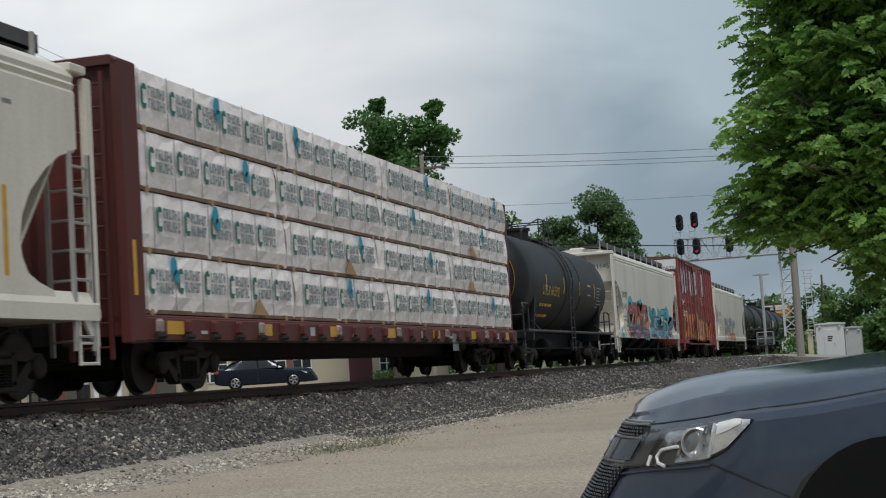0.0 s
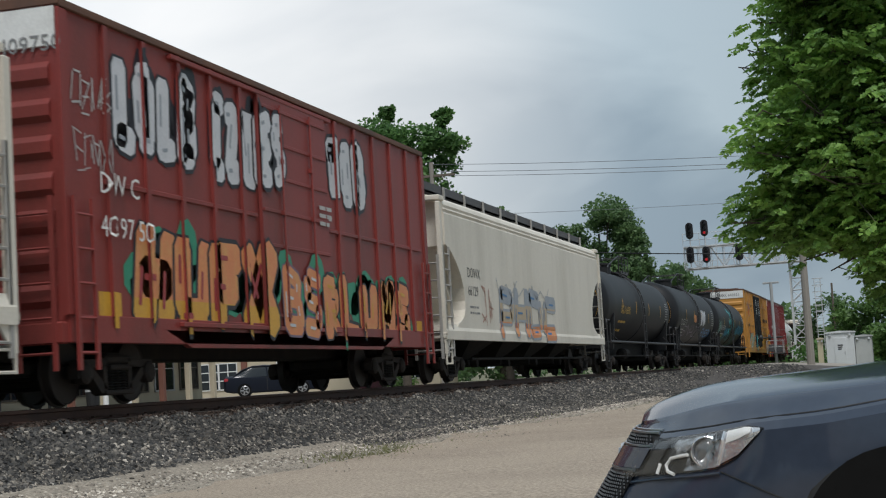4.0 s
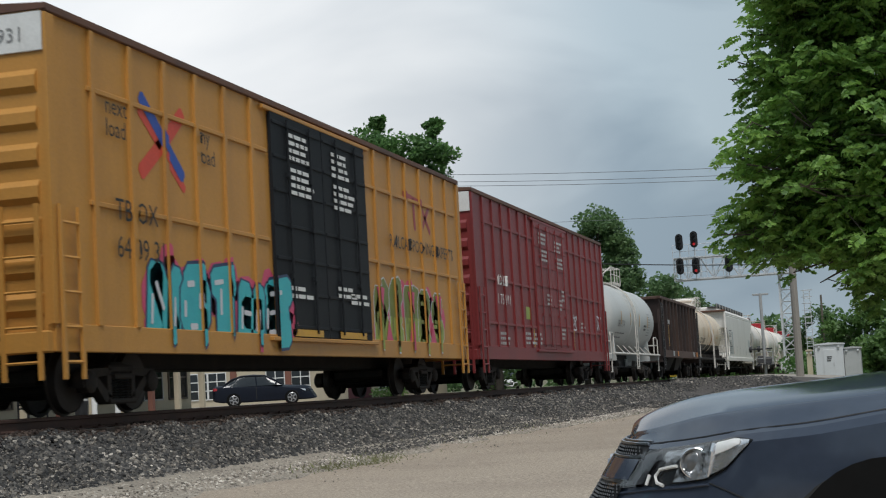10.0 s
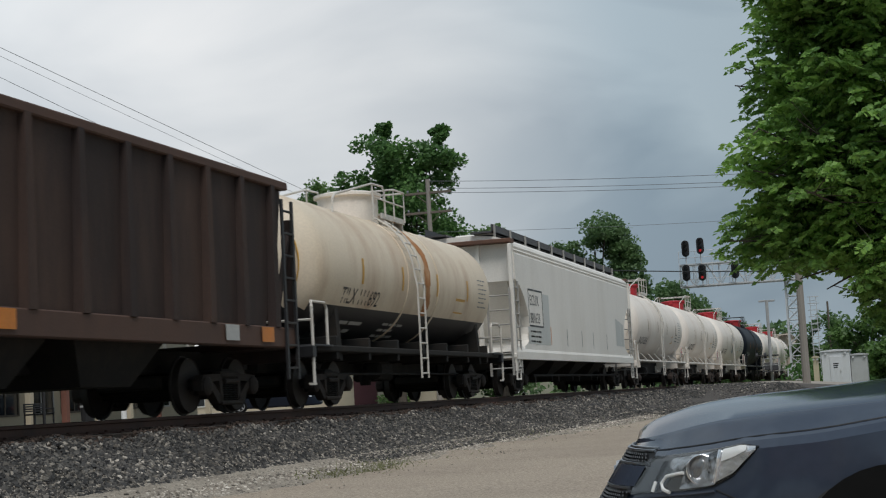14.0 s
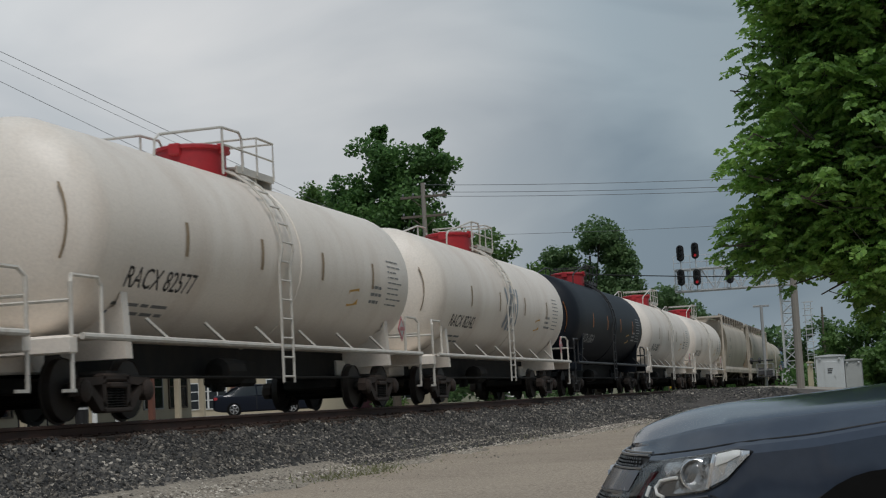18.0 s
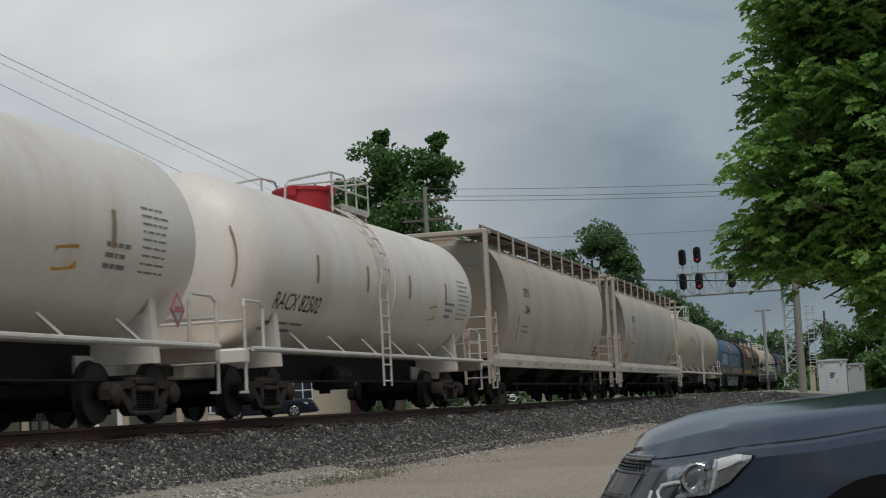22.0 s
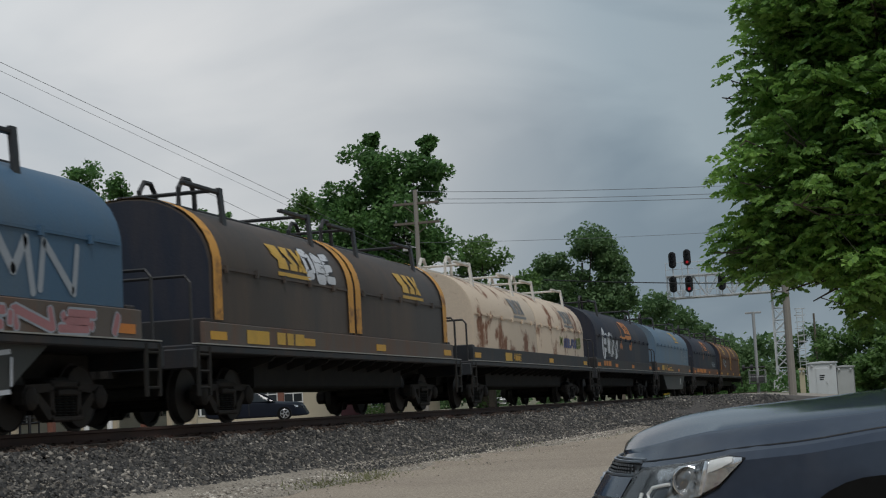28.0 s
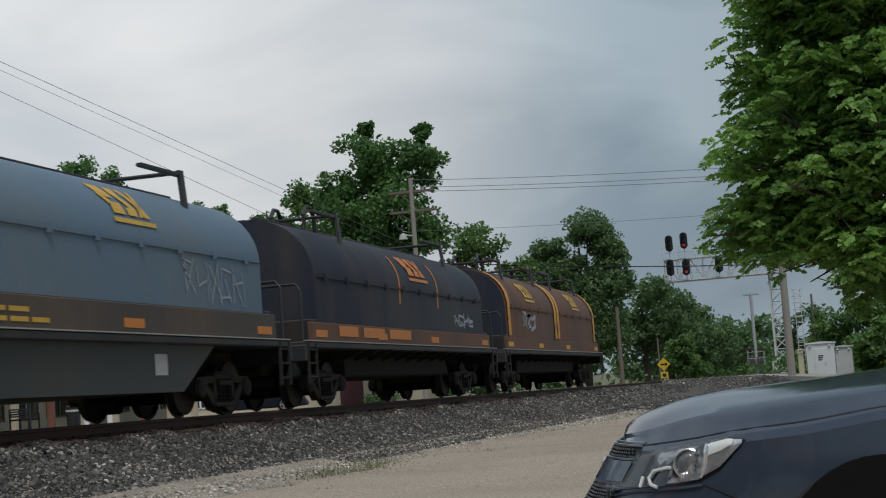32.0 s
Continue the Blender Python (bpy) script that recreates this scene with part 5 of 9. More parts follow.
    part("roof_walk", w, m_walk if style == "flat" else m_walk_pale, car)
    for i, y in enumerate(np.linspace(-half + 0.5, half - 0.5, 11)):
        q = Shape()
        x = 0.97 if style == "flat" else 1.30
        q.box(x - 0.01, x + 0.03, y - 0.04, y + 0.04, 4.22 if style == "flat" else 3.85, walk_z + 0.24 if style == "flat" else walk_z + 0.16)
        q.box(0.4, x, y - 0.03, y + 0.03, walk_z - 0.04, walk_z)
        part("walk_post", q, rails if style == "flat" else paint, car)
    hatch = Shape()
    hatch.box(-0.3, 0.3, -half + 1.0, half - 1.0, 4.38, 4.52, 0.05)
    part("roof_hatch", hatch, paint, car)
    running_gear(car, length)
    return car, length, surface


def boxcar(name, label, a, b, height, paint, end_paint, ribs, doors, door_paint, seed=1, door_w=3.0, fish=False, bands=(0.34, 0.66)):
    """A boxcar with outside posts, sliding doors, ribbed ends and a pale end panel at the top."""
    car, length = rolling(name, label, a, b, "boxcar")
    half, z0, w = length / 2, 0.98, 1.46
    body = Shape()
    body.box(-w, w, -half, half, z0, height - 0.06, 0.02)
    part("box_body", body, paint, car)
    roof = Shape()
    roof.rings([[(w + 0.05, y, height - 0.10), (w + 0.05, y, height - 0.03), (0, y, height + 0.09), (-w - 0.05, y, height - 0.03), (-w - 0.05, y, height - 0.10)] for y in (-half - 0.04, half + 0.04)])
    for y in np.linspace(-half + 0.6, half - 0.6, 12):
        roof.box(-w + 0.35, w - 0.35, y - 0.03, y + 0.03, height - 0.0, height + 0.075)
    part("roof", roof, m_coil_rust, car)
    part("eave", Shape().box(w - 0.02, w + 0.055, -half - 0.02, half + 0.02, height - 0.13, height - 0.05, 0.01), m_coil_rust, car)
    sill = Shape()
    for sx in (1, -1):
        sill.box(sx * (w - 0.08), sx * (w + 0.03), -half, half, z0 - 0.19, z0 + 0.16, 0.01)
    if fish:
        for sx in (w, -w):
            sill.prism([(-half + 2.6, z0), (half - 2.6, z0), (half - 3.4, z0 - 0.24), (-half + 3.4, z0 - 0.24)], "x", sx - 0.05, sx + 0.03)
    part("side_sill", sill, paint, car)
    part("centre_sill", Shape().box(-0.35, 0.35, -half - 0.3, half + 0.3, 0.62, 0.98, 0.03), m_under, car)
    posts = []
    d0, d1 = -door_w / 2, door_w / 2
    for y in np.linspace(-half + 0.06, half - 0.06, ribs):
        if d0 - 0.05 < y < d1 + 0.05:
            continue
        wd = 0.10 if abs(y) > half - 0.2 else 0.055
        for sx in (1, -1):
            part("side_post", Shape().box(sx * w, sx * (w + 0.05), y - wd, y + wd, z0 + 0.14, height - 0.14, 0.015), paint, car)
        posts += [(y - wd, y + wd)]
    for q in bands:
        z = z0 + (height - z0) * q
        for ya, yb in ((-half + 1.0, d0 - 0.1), (d1 + 0.1, half - 0.4)):
            part("side_belt", Shape().box(w, w + 0.035, ya, yb, z - 0.035, z + 0.035, 0.01), paint, car)
    for i in range(doors):
        wide_d = door_w / doors
        y0 = d0 + i * wide_d
        d = Shape()
        d.box(w + 0.01, w + 0.07, y0 + 0.02, y0 + wide_d - 0.02, z0 + 0.12, height - 0.22, 0.015)
        door = part("door", d, door_paint, car, "plug door with lock rods")
        for q in (0.28, 0.72):
            rod = Shape().tube([(w + 0.11, y0 + wide_d * q, z0 + 0.2), (w + 0.11, y0 + wide_d * q, height - 0.3)], 0.022, 6)
            for z in np.linspace(z0 + 0.3, height - 0.4, 5):
                rod.box(w + 0.06, w + 0.13, y0 + wide_d * q - 0.05, y0 + wide_d * q + 0.05, z - 0.04, z + 0.04)
            part("lock_rod", rod, door_paint, door)
        pan = Shape()
        for z in np.linspace(z0 + 0.3, height - 0.4, 7):
            pan.box(w + 0.065, w + 0.09, y0 + 0.06, y0 + wide_d - 0.06, z - 0.03, z + 0.03, 0.008)
        part("door_rib", pan, door_paint, door)
    part("door_track", Shape().box(w, w + 0.10, d0 - (door_w if doors == 1 else 0.3), d1 + 0.3, z0 + 0.05, z0 + 0.12, 0.01), paint, car)
    part("door_track", Shape().box(w, w + 0.08, d0 - (door_w if doors == 1 else 0.3), d1 + 0.3, height - 0.24, height - 0.17, 0.01), paint, car)
    for end in (-1, 1):
        y = end * half
        e = Shape()
        zz = z0 + 0.25
        while zz < height - 0.95:
            e.prism([(y, zz), (y, zz + 0.30), (y + end * 0.06, zz + 0.22), (y + end * 0.06, zz + 0.08)], "x", -w + 0.12, w - 0.12)
            zz += 0.46
        part("end_rib", e, paint, car)
        part("end_panel", Shape().box(-w + 0.02, w - 0.02, y, y + end * 0.03, height - 0.62, height - 0.12, 0.008), end_paint, car, "pale top panel")
        ladder(car, w + 0.09, y - end * 0.10, y - end * 0.55, 0.45, 2.6, paint, 5)
        end_ladder(car, y + end * 0.13, 0.85, 1.35, 0.45, 2.6, paint, 5)
        part("end_sill", Shape().box(-w, w, y, y + end * 0.14, 0.78, 1.05, 0.02), paint, car)

    def surface(y, z):
        if d0 < y < d1:
            return w + 0.095
        for p in posts:
            if p[0] < y < p[1]:
                return w + 0.052
        return w + 0.002
    cuts = sorted([q for p in posts for q in p] + [d0, d1])
    running_gear(car, length, 1.9 if length < 17 else 2.4)
    return car, length, surface, cuts, w


def coil_car(name, label, a, b, hood_paint, hoods=1, sill_paint=None, belly=False, trim=None, edge=None, seed=1, hood_label="", lifters=m_rail_black):
    """A coil wagon: arched hoods that lift off, a low deck, and on some a deep belly."""
    car, length = rolling(name, label, a, b, "coil wagon")
    half, sill_paint = length / 2, sill_paint or m_sill_dark
    base = 1.55 if not belly else 1.62
    top = 3.55

    def half_width(z):
        q = (z - base - 0.85) / (top - base - 0.85)
        return 1.40 if q <= 0 else 1.40 * math.sqrt(max(0.0, 1 - q ** 2.2))

    def surface(y, z):
        return half_width(z)
    arch = [(1.40, base), (1.40, base + 0.85)] + [(1.40 * math.cos(q) ** 0.92, base + 0.85 + (top - base - 0.85) * math.sin(q)) for q in np.linspace(0.12, math.pi / 2, 9)]
    arch = arch + [(-x, z) for x, z in reversed(arch[:-1])]
    gap, inset = 0.12, 0.9
    span = (length - 2 * inset - gap * (hoods - 1)) / hoods
    for i in range(hoods):
        y0 = -half + inset + i * (span + gap)
        y1 = y0 + span
        s = Shape().rings([[(x * 0.985, y0, z) for x, z in arch], [(x, y0 + 0.05, z) for x, z in arch], [(x, y1 - 0.05, z) for x, z in arch], [(x * 0.985, y1, z) for x, z in arch]])
        hood = part("hood", s, hood_paint, car, hood_label, smooth=True)
        for yy, d in ((y0, -0.012), (y1, 0.012)):
            part("hood_end", Shape().prism([(x * 0.97, z - 0.02 if z > base else z) for x, z in arch], "y", yy, yy + d), m_coil_navy if hood_paint is not m_coil_white and hood_paint is not m_coil_blue and hood_paint is not m_coil_pale else hood_paint, hood, "flat end of the hood")
        belt = Shape()
        for sx in (1, -1):
            belt.box(sx * 1.40, sx * 1.425, y0 + 0.1, y1 - 0.1, base + 0.83, base + 0.87)
            for y in np.arange(y0 + 0.5, y1 - 0.3, 1.25):
                belt.box(sx * 1.40, sx * 1.46, y - 0.04, y + 0.04, base + 0.78, base + 0.90)
        part("hood_seam", belt, hood_paint, hood)
        if edge is not None:
            for y in (y0, y1):
                d = 0.32 if y == y0 else -0.32
                outer = [(x * 1.022, z + 0.03) for x, z in arch]
                es = Shape().rings([[(x, y, z) for x, z in outer], [(x, y + d, z) for x, z in outer]], caps=(False, False), closed=False)
                part("hood_edge", es, edge, hood, "yellow painted end flange", smooth=True)
        part("ridge_bar", Shape().box(-0.07, 0.07, y0 + span * 0.06, y1 - span * 0.04, top + 0.03, top + 0.12, 0.01), lifters, hood)
        for k, q in enumerate((0.22, 0.84)):
            y = y0 + span * q
            br = Shape()
            for sx in (1, -1):
                br.rings([[(sx * 1.04, y - 0.07, top - 0.46), (sx * 1.04, y + 0.07, top - 0.46), (sx * 0.98, y + 0.07, top - 0.46), (sx * 0.98, y - 0.07, top - 0.46)],
                          [(sx * 0.92, y + 0.05, top + 0.30), (sx * 0.92, y + 0.19, top + 0.30), (sx * 0.86, y + 0.19, top + 0.30), (sx * 0.86, y + 0.05, top + 0.30)]])
            br.tube([(-0.89, y + 0.12, top + 0.27), (0.89, y + 0.12, top + 0.27)], 0.035, 6)
            br.box(0.82, 0.92, y - 1.25, y + 0.12, top + 0.20, top + 0.26, 0.01)
            part("lifting_bracket", br, lifters, hood)
            if k == 0:
                for sx in (-0.35, 0.35):
                    part("lifting_hoop", Shape().tube([(sx, y - 0.30, top - 0.02), (sx, y - 0.28, top + 0.30), (sx, y - 0.10, top + 0.48), (sx, y + 0.14, top + 0.48), (sx, y + 0.32, top + 0.30), (sx, y + 0.34, top - 0.02)], 0.045, 6), lifters, hood)
    side = Shape()
    for sx in (1, -1):
        side.box(sx * 1.36, sx * 1.44, -half + 0.5, half - 0.5, 1.16, base - 0.01, 0.015)
    part("side_sill", side, sill_paint, car)
    deck = Shape()
    deck.box(-1.5, 1.5, -half + 0.02, half - 0.02, 1.06, 1.18, 0.02)
    part("deck", deck, m_sill_dark, car)
    # a thin pale grey strip along each edge of the deck
    for sx in (1, -1):
        part("deck_flange", Shape().box(sx * 1.44, sx * 1.51, -half + 0.02, half - 0.02, 1.182, 1.20), m_rail_grey, car, "thin pale edge strip of the deck")
    under = Shape()
    under.box(-0.5, 0.5, -half + 0.3, half - 0.3, 0.62, 1.06, 0.03)
    if not belly:
        for y in np.arange(-half + 3.2, half - 3.0, 0.9):
            under.prism([(1.5, 1.07), (0.5, 1.07), (0.5, 0.72), (1.4, 0.98)], "y", y - 0.04, y + 0.04)
    part("underframe", under, m_under, car)
    if belly:
        bl = Shape()
        bl.prism([(-half + 2.9, 1.08), (half - 2.9, 1.08), (half - 4.1, 0.38), (-half + 4.1, 0.38)], "x", -1.32, 1.38)
        part("belly", bl, m_belly, car, "deep trough of the wagon")
    else:
        bl = Shape()
        bl.box(-1.0, 1.0, -half + 3.4, half - 3.4, 0.55, 1.06, 0.04)
        part("trough", bl, m_under, car)
    for end in (-1, 1):
        r = Shape()
        r.tube([(1.4, end * (half - 0.1), 1.15), (1.4, end * (half - 0.1), 2.1), (1.32, end * (half - 0.1), 2.2), (-1.32, end * (half - 0.1), 2.2), (-1.4, end * (half - 0.1), 2.1), (-1.4, end * (half - 0.1), 1.15)], 0.026, 6)
        part("end_rail", r, m_rail_black, car)
        es = Shape()
        es.box(-1.4, 1.4, end * (half - 0.6), end * (half - 0.85), 1.18, base + 0.05, 0.02)
        es.box(-1.5, 1.5, end * half - 0.08, end * half + 0.04, 0.82, 1.12, 0.02)
        part("end_sill", es, m_sill_dark, car)
        ladder(car, 1.49, end * (half - 0.10), end * (half - 0.5), 0.42, 1.15, m_under, 3)
    for i, y in enumerate((-half + 1.0, -half * 0.35, half * 0.2, half - 1.0)):
        part("reflector", Shape().box(1.44, 1.448, y - 0.30, y + 0.30, 1.27, 1.40), m_orange if seed % 2 else m_yellow, car)
    running_gear(car, length, 2.0)
    return car, length, surface, base, top


def logo(parent, surface, y, z, w, h, material_, cuts_z=()):
    """A block-shaped mark with an underline, drawn without letters."""
    k = w * 0.10
    polys = [[(y, z + h), (y + w * 0.30, z + h), (y + w * 0.36, z + h - k * 1.4), (y + k, z + h - k * 1.4)],
             [(y + k * 0.3, z + h - k), (y + k * 1.5, z + h - k), (y + k * 2.8, z + k), (y + k * 1.6, z + k)],
             [(y + k * 1.6, z), (y + w * 0.45, z), (y + w * 0.42, z + k * 1.3), (y + k * 1.9, z + k * 1.3)],
             [(y + w * 0.40, z + h), (y + w * 0.62, z + h), (y + w * 0.58, z + h * 0.72), (y + w * 0.40, z + h * 0.72)],
             [(y + w * 0.42, z + h * 0.72), (y + w * 0.56, z + h * 0.72), (y + w * 0.74, z + h * 0.28), (y + w * 0.60, z + h * 0.28)],
             [(y + w * 0.50, z), (y + w * 0.72, z), (y + w * 0.74, z + h * 0.28), (y + w * 0.52, z + h * 0.28)],
             [(y + w * 0.66, z + h), (y + w * 0.78, z + h), (y + w * 1.02, z), (y + w * 0.88, z)],
             [(y + w * 0.92, z + h), (y + w * 1.0, z + h), (y + w * 0.84, z), (y + w * 0.76, z)]]
    part("emblem", laid_on(polys, surface, (), cuts_z, 0.008), material_, parent, "painted block emblem")
    part("emblem_bar", laid_on([[(y + w * 0.12, z - h * 0.30), (y + w * 1.1, z - h * 0.30), (y + w * 1.1, z - h * 0.14), (y + w * 0.12, z - h * 0.14)]], surface, (), cuts_z, 0.008), material_, parent)


# ---- the wagons, in the order in which they pass ----
def hz(zc, r):
    return [zc - r + 2 * r * k / 18 for k in range(1, 18)]


# grey hopper that leads
car, n, surf = hopper("hopper_wagon", "cream covered hopper wagon with a railed roof walk", -1.6, 17.9, m_cream, "flat", seed=1)
bars(car, surf, 6.6, 3.5, 1.5, 1, 0.1, 0.05, m_greyink, 3)
bars(car, surf, 5.6, 1.75, 1.0, 4, 0.12, 0.05, m_greyink, 4)
part("reflector", laid_on([stroke(7.6, 1.5, 7.6, 2.5, 0.10)], surf), m_yellow, car)

# flat wagon with a centre beam and bulkheads, loaded with lumber
car, n = rolling("centre_beam_flat_wagon", "oxide-red flat wagon with end bulkheads, loaded with wrapped lumber", 18.92, 41.4, "flat wagon")
h = n / 2
deck = Shape().box(-1.42, 1.42, -h, h, 0.98, 1.10, 0.02)
part("deck", deck, m_flat_red, car)
sill = Shape()
for sx in (1, -1):
    sill.box(sx * 1.36, sx * 1.46, -h, h, 0.74, 1.06, 0.015)
part("side_sill", sill, m_flat_red, car)
part("centre_sill", Shape().box(-0.35, 0.35, -h + 0.2, h - 0.2, 0.5, 1.0, 0.03), m_under, car)
part("centre_beam", Shape().box(-0.06, 0.06, -h, h, 1.1, 4.4, 0.01), m_flat_red, car)
for end in (-1, 1):
    y = end * h
    bw = 1.42 if end < 0 else 1.28
    bh = part("bulkhead", Shape().box(-bw, bw, y, y - end * 0.10, 0.8, 4.54, 0.02), m_flat_red, car, "dark red steel end bulkhead")
    for sx in (-bw + 0.02, -0.5, 0.5, bw - 0.02):
        part("post", Shape().box(sx - 0.07, sx + 0.07, y + end * 0.12, y - end * 0.34 if abs(sx) > 1 and end < 0 else y - end * 0.02, 0.7, 4.57, 0.02), m_flat_red, bh)
    part("cap", Shape().prism([(-bw - 0.03, 4.50), (bw + 0.03, 4.50), (bw - 0.1, 4.63), (-bw + 0.1, 4.63)], "y", y + end * 0.12, y - end * (0.34 if end < 0 else 0.08)), m_flat_red, bh)
    end_ladder(car, y + end * 0.15, 0.6, 1.2, 0.5, 4.4, m_flat_red, 12)
    if end < 0:
        part("reflector", Shape().box(1.475, 1.48, y - end * 0.02, y - end * 0.12, 1.35, 2.1), m_yellow, car)
for i, y in enumerate(np.linspace(-h + 0.7, h - 0.7, 24)):
    wn_ = part("winch", Shape().box(1.42, 1.53, y - 0.06, y + 0.06, 0.84, 1.04, 0.03), m_flat_red if i % 4 else m_winch_pale, car)
    part("drum", Shape().tube([(1.5, y - 0.13, 0.80), (1.5, y + 0.13, 0.80)], 0.04, 7), m_under, wn_)
for y in np.linspace(-h + 1.25, h - 1.25, 7):
    part("reflector", Shape().box(1.462, 1.468, y - 0.27, y + 0.27, 0.83, 1.02), m_yellow, car)
for i, y in enumerate(np.linspace(-h + 2.2, h - 2.2, 9)):
    part("strap_end", Shape().box(1.462, 1.467, y - 0.10, y + 0.12, 0.84, 0.84 + 0.05 * (1 + i % 3)), m_offwhite, car)
part("sill_edge", Shape().box(1.40, 1.475, -h, h, 0.72, 0.742), m_under, car)
part("lettering_plate", Shape().box(1.462, 1.47, h - 6.6, h - 6.1, 0.55, 0.95), m_greyink, car)
running_gear(car, n, 2.4)
FLAT_MID = (18.92 + 41.4) / 2
rng = random.Random(5)


def lumber_bundle(y0, y1, z0, z1, near, torn):
    """A wrapped bundle with printing, straps and a ragged hem."""
    x0, x1 = (0.10, 1.36) if near else (-1.36, -0.10)
    cx, cy = (x0 + x1) / 2, (y0 + y1) / 2
    ob = thing("lumber_bundle", "wrapped lumber bundle in white printed sheeting" + (", torn at a corner" if torn else ""), "lumber bundle", group="bundles on the flat wagon")
    ROLLING.append((ob, FLAT_MID))
    L, H = y1 - y0, z1 - z0
    s = Shape()
    m = 14
    for side in (1, -1):
        grid = [[(side * (0.5 * (x1 - x0) + 0.012 * math.sin(i * 2.3 + j) + rng.uniform(-0.012, 0.012) - (0.03 if j in (0, 4) else 0)), -L / 2 + L * i / m, H * j / 4 - (rng.uniform(0, 0.05) if j == 0 else 0)) for i in range(m + 1)] for j in range(5)]
        s.rings(grid, caps=(False, False), closed=False)
    s.box(-0.5 * (x1 - x0) + 0.03, 0.5 * (x1 - x0) - 0.03, -L / 2 + 0.004, L / 2 - 0.004, 0.02, H - 0.006)
    off = Matrix.Translation((cx, cy, z0))
    part("wrap", s, m_wrap, ob, at=off)
    if near:
        ink, mark = [], []
        face = 0.5 * (x1 - x0)
        step = 0.92
        k = int(L / step)
        for i in range(k):
            a = -L / 2 + (L - k * step) / 2 + i * step + 0.10
            zb = H * 0.30 + rng.uniform(-0.03, 0.03)
            mark += [[(a, zb + 0.08), (a + 0.07, zb), (a + 0.07, zb + 0.36), (a, zb + 0.28)], [(a + 0.07, zb + 0.28), (a + 0.19, zb + 0.28), (a + 0.15, zb + 0.36), (a + 0.07, zb + 0.36)],
                     [(a + 0.07, zb), (a + 0.15, zb), (a + 0.19, zb + 0.08), (a + 0.07, zb + 0.08)]]
            for r, n_ in ((0.20, 6), (0.02, 6)):
                for j in range(n_):
                    yy = a + 0.23 + j * 0.092
                    ink += [[(yy, zb + r), (yy + 0.03, zb + r), (yy + 0.03, zb + r + 0.15), (yy, zb + r + 0.15)], [(yy + 0.03, zb + r + (0.115, 0.06, 0.0)[(i + j) % 3]), (yy + 0.072, zb + r + (0.115, 0.06, 0.0)[(i + j) % 3]), (yy + 0.072, zb + r + (0.15, 0.095, 0.035)[(i + j) % 3]), (yy + 0.03, zb + r + (0.15, 0.095, 0.035)[(i + j) % 3])]]
                    if (i * 3 + j) % 2:
                        ink.append([(yy + 0.048, zb + r), (yy + 0.072, zb + r), (yy + 0.072, zb + r + 0.15), (yy + 0.048, zb + r + 0.15)])
            part("strap", Shape().box(face + 0.012, face + 0.018, a - 0.066, a - 0.048, 0.0, H), m_strap, ob, at=off)
        part("printing", laid_on(ink, lambda y, z: face + 0.02, lift=0.006), m_ink, ob, "printed marks on the wrap", at=off)
        part("printed_mark", laid_on(mark, lambda y, z: face + 0.02, lift=0.006), m_ink_green, ob, "green printed block marks", at=off)
        if rng.random() < 0.75:
            y = rng.uniform(-L / 2 + 0.1, L / 2 - 0.4)
            part("spray_mark", laid_on([oval(y, H - 0.16, 0.12, 0.14), oval(y + 0.08, H - 0.30, 0.09, 0.10)], lambda a, z: 0.5 * (x1 - x0) + 0.028), m_cyan_tag, ob, "cyan spray mark", at=off)
        if torn:
            y = rng.uniform(-L / 2 + 0.2, L / 2 - 0.8)
            part("torn_gap", laid_on([[(y, 0.0), (y + 0.62, 0.0), (y + 0.40, 0.14), (y + 0.22, 0.30), (y + 0.10, 0.16)]], lambda a, z: 0.5 * (x1 - x0) + 0.026), m_wood, ob, "bare boards in a tear", at=off)
    for q in (-L / 2 + 0.35, 0.0, L / 2 - 0.35):
        part("bearer", Shape().box(-0.62, 0.62, q - 0.05, q + 0.05, -0.07, 0.02), m_wood, ob, at=off)
    if near:
        part("hem", Shape().box(0.52, 0.615, -L / 2 + 0.05, L / 2 - 0.05, -0.045, 0.012), m_hem, ob, "dark board edge under the wrap", at=off)


cuts = [-h + 0.42, -h + 5.9, -h + 11.2, -h + 16.7, h - 0.13]
for tier in range(4):
    z0 = 1.17 + tier * 0.865
    for i in range(4):
        sh = 0.35 * math.sin(tier * 2.1 + i)
        a = cuts[i] + (sh if i else 0)
        b = cuts[i + 1] + ((0.35 * math.sin(tier * 2.1 + i + 1)) if i < 3 else 0)
        for near in (True, False):
            lumber_bundle(a + 0.02, b - 0.02, z0, z0 + 0.80, near, (tier, i) in ((0, 0), (1, 1), (2, 3), (1, 3)))

# black tank wagon, yellow lettering
car, n, surf, zc = tank_car("tank_wagon", "black tank wagon with yellow lettering and reflectors", 42.5, 56.6, 1.50, m_black_tank, "box", seed=1)
lettering("UTLX 663392", 0.42, -4.4, zc - 0.42, surf, m_csxgold, car)
bars(car, surf, -4.4, zc - 0.75, 1.6, 2, 0.30, 0.08, m_csxgold, 4)
part("placard", laid_on([[(2.7, zc - 0.25), (3.3, zc - 0.25), (3.3, zc + 0.12), (2.7, zc + 0.12)]], surf), m_yellow, car)
bars(car, surf, 4.4, zc + 0.05, 0.7, 7, 0.11, 0.05, m_offwhite, 5)

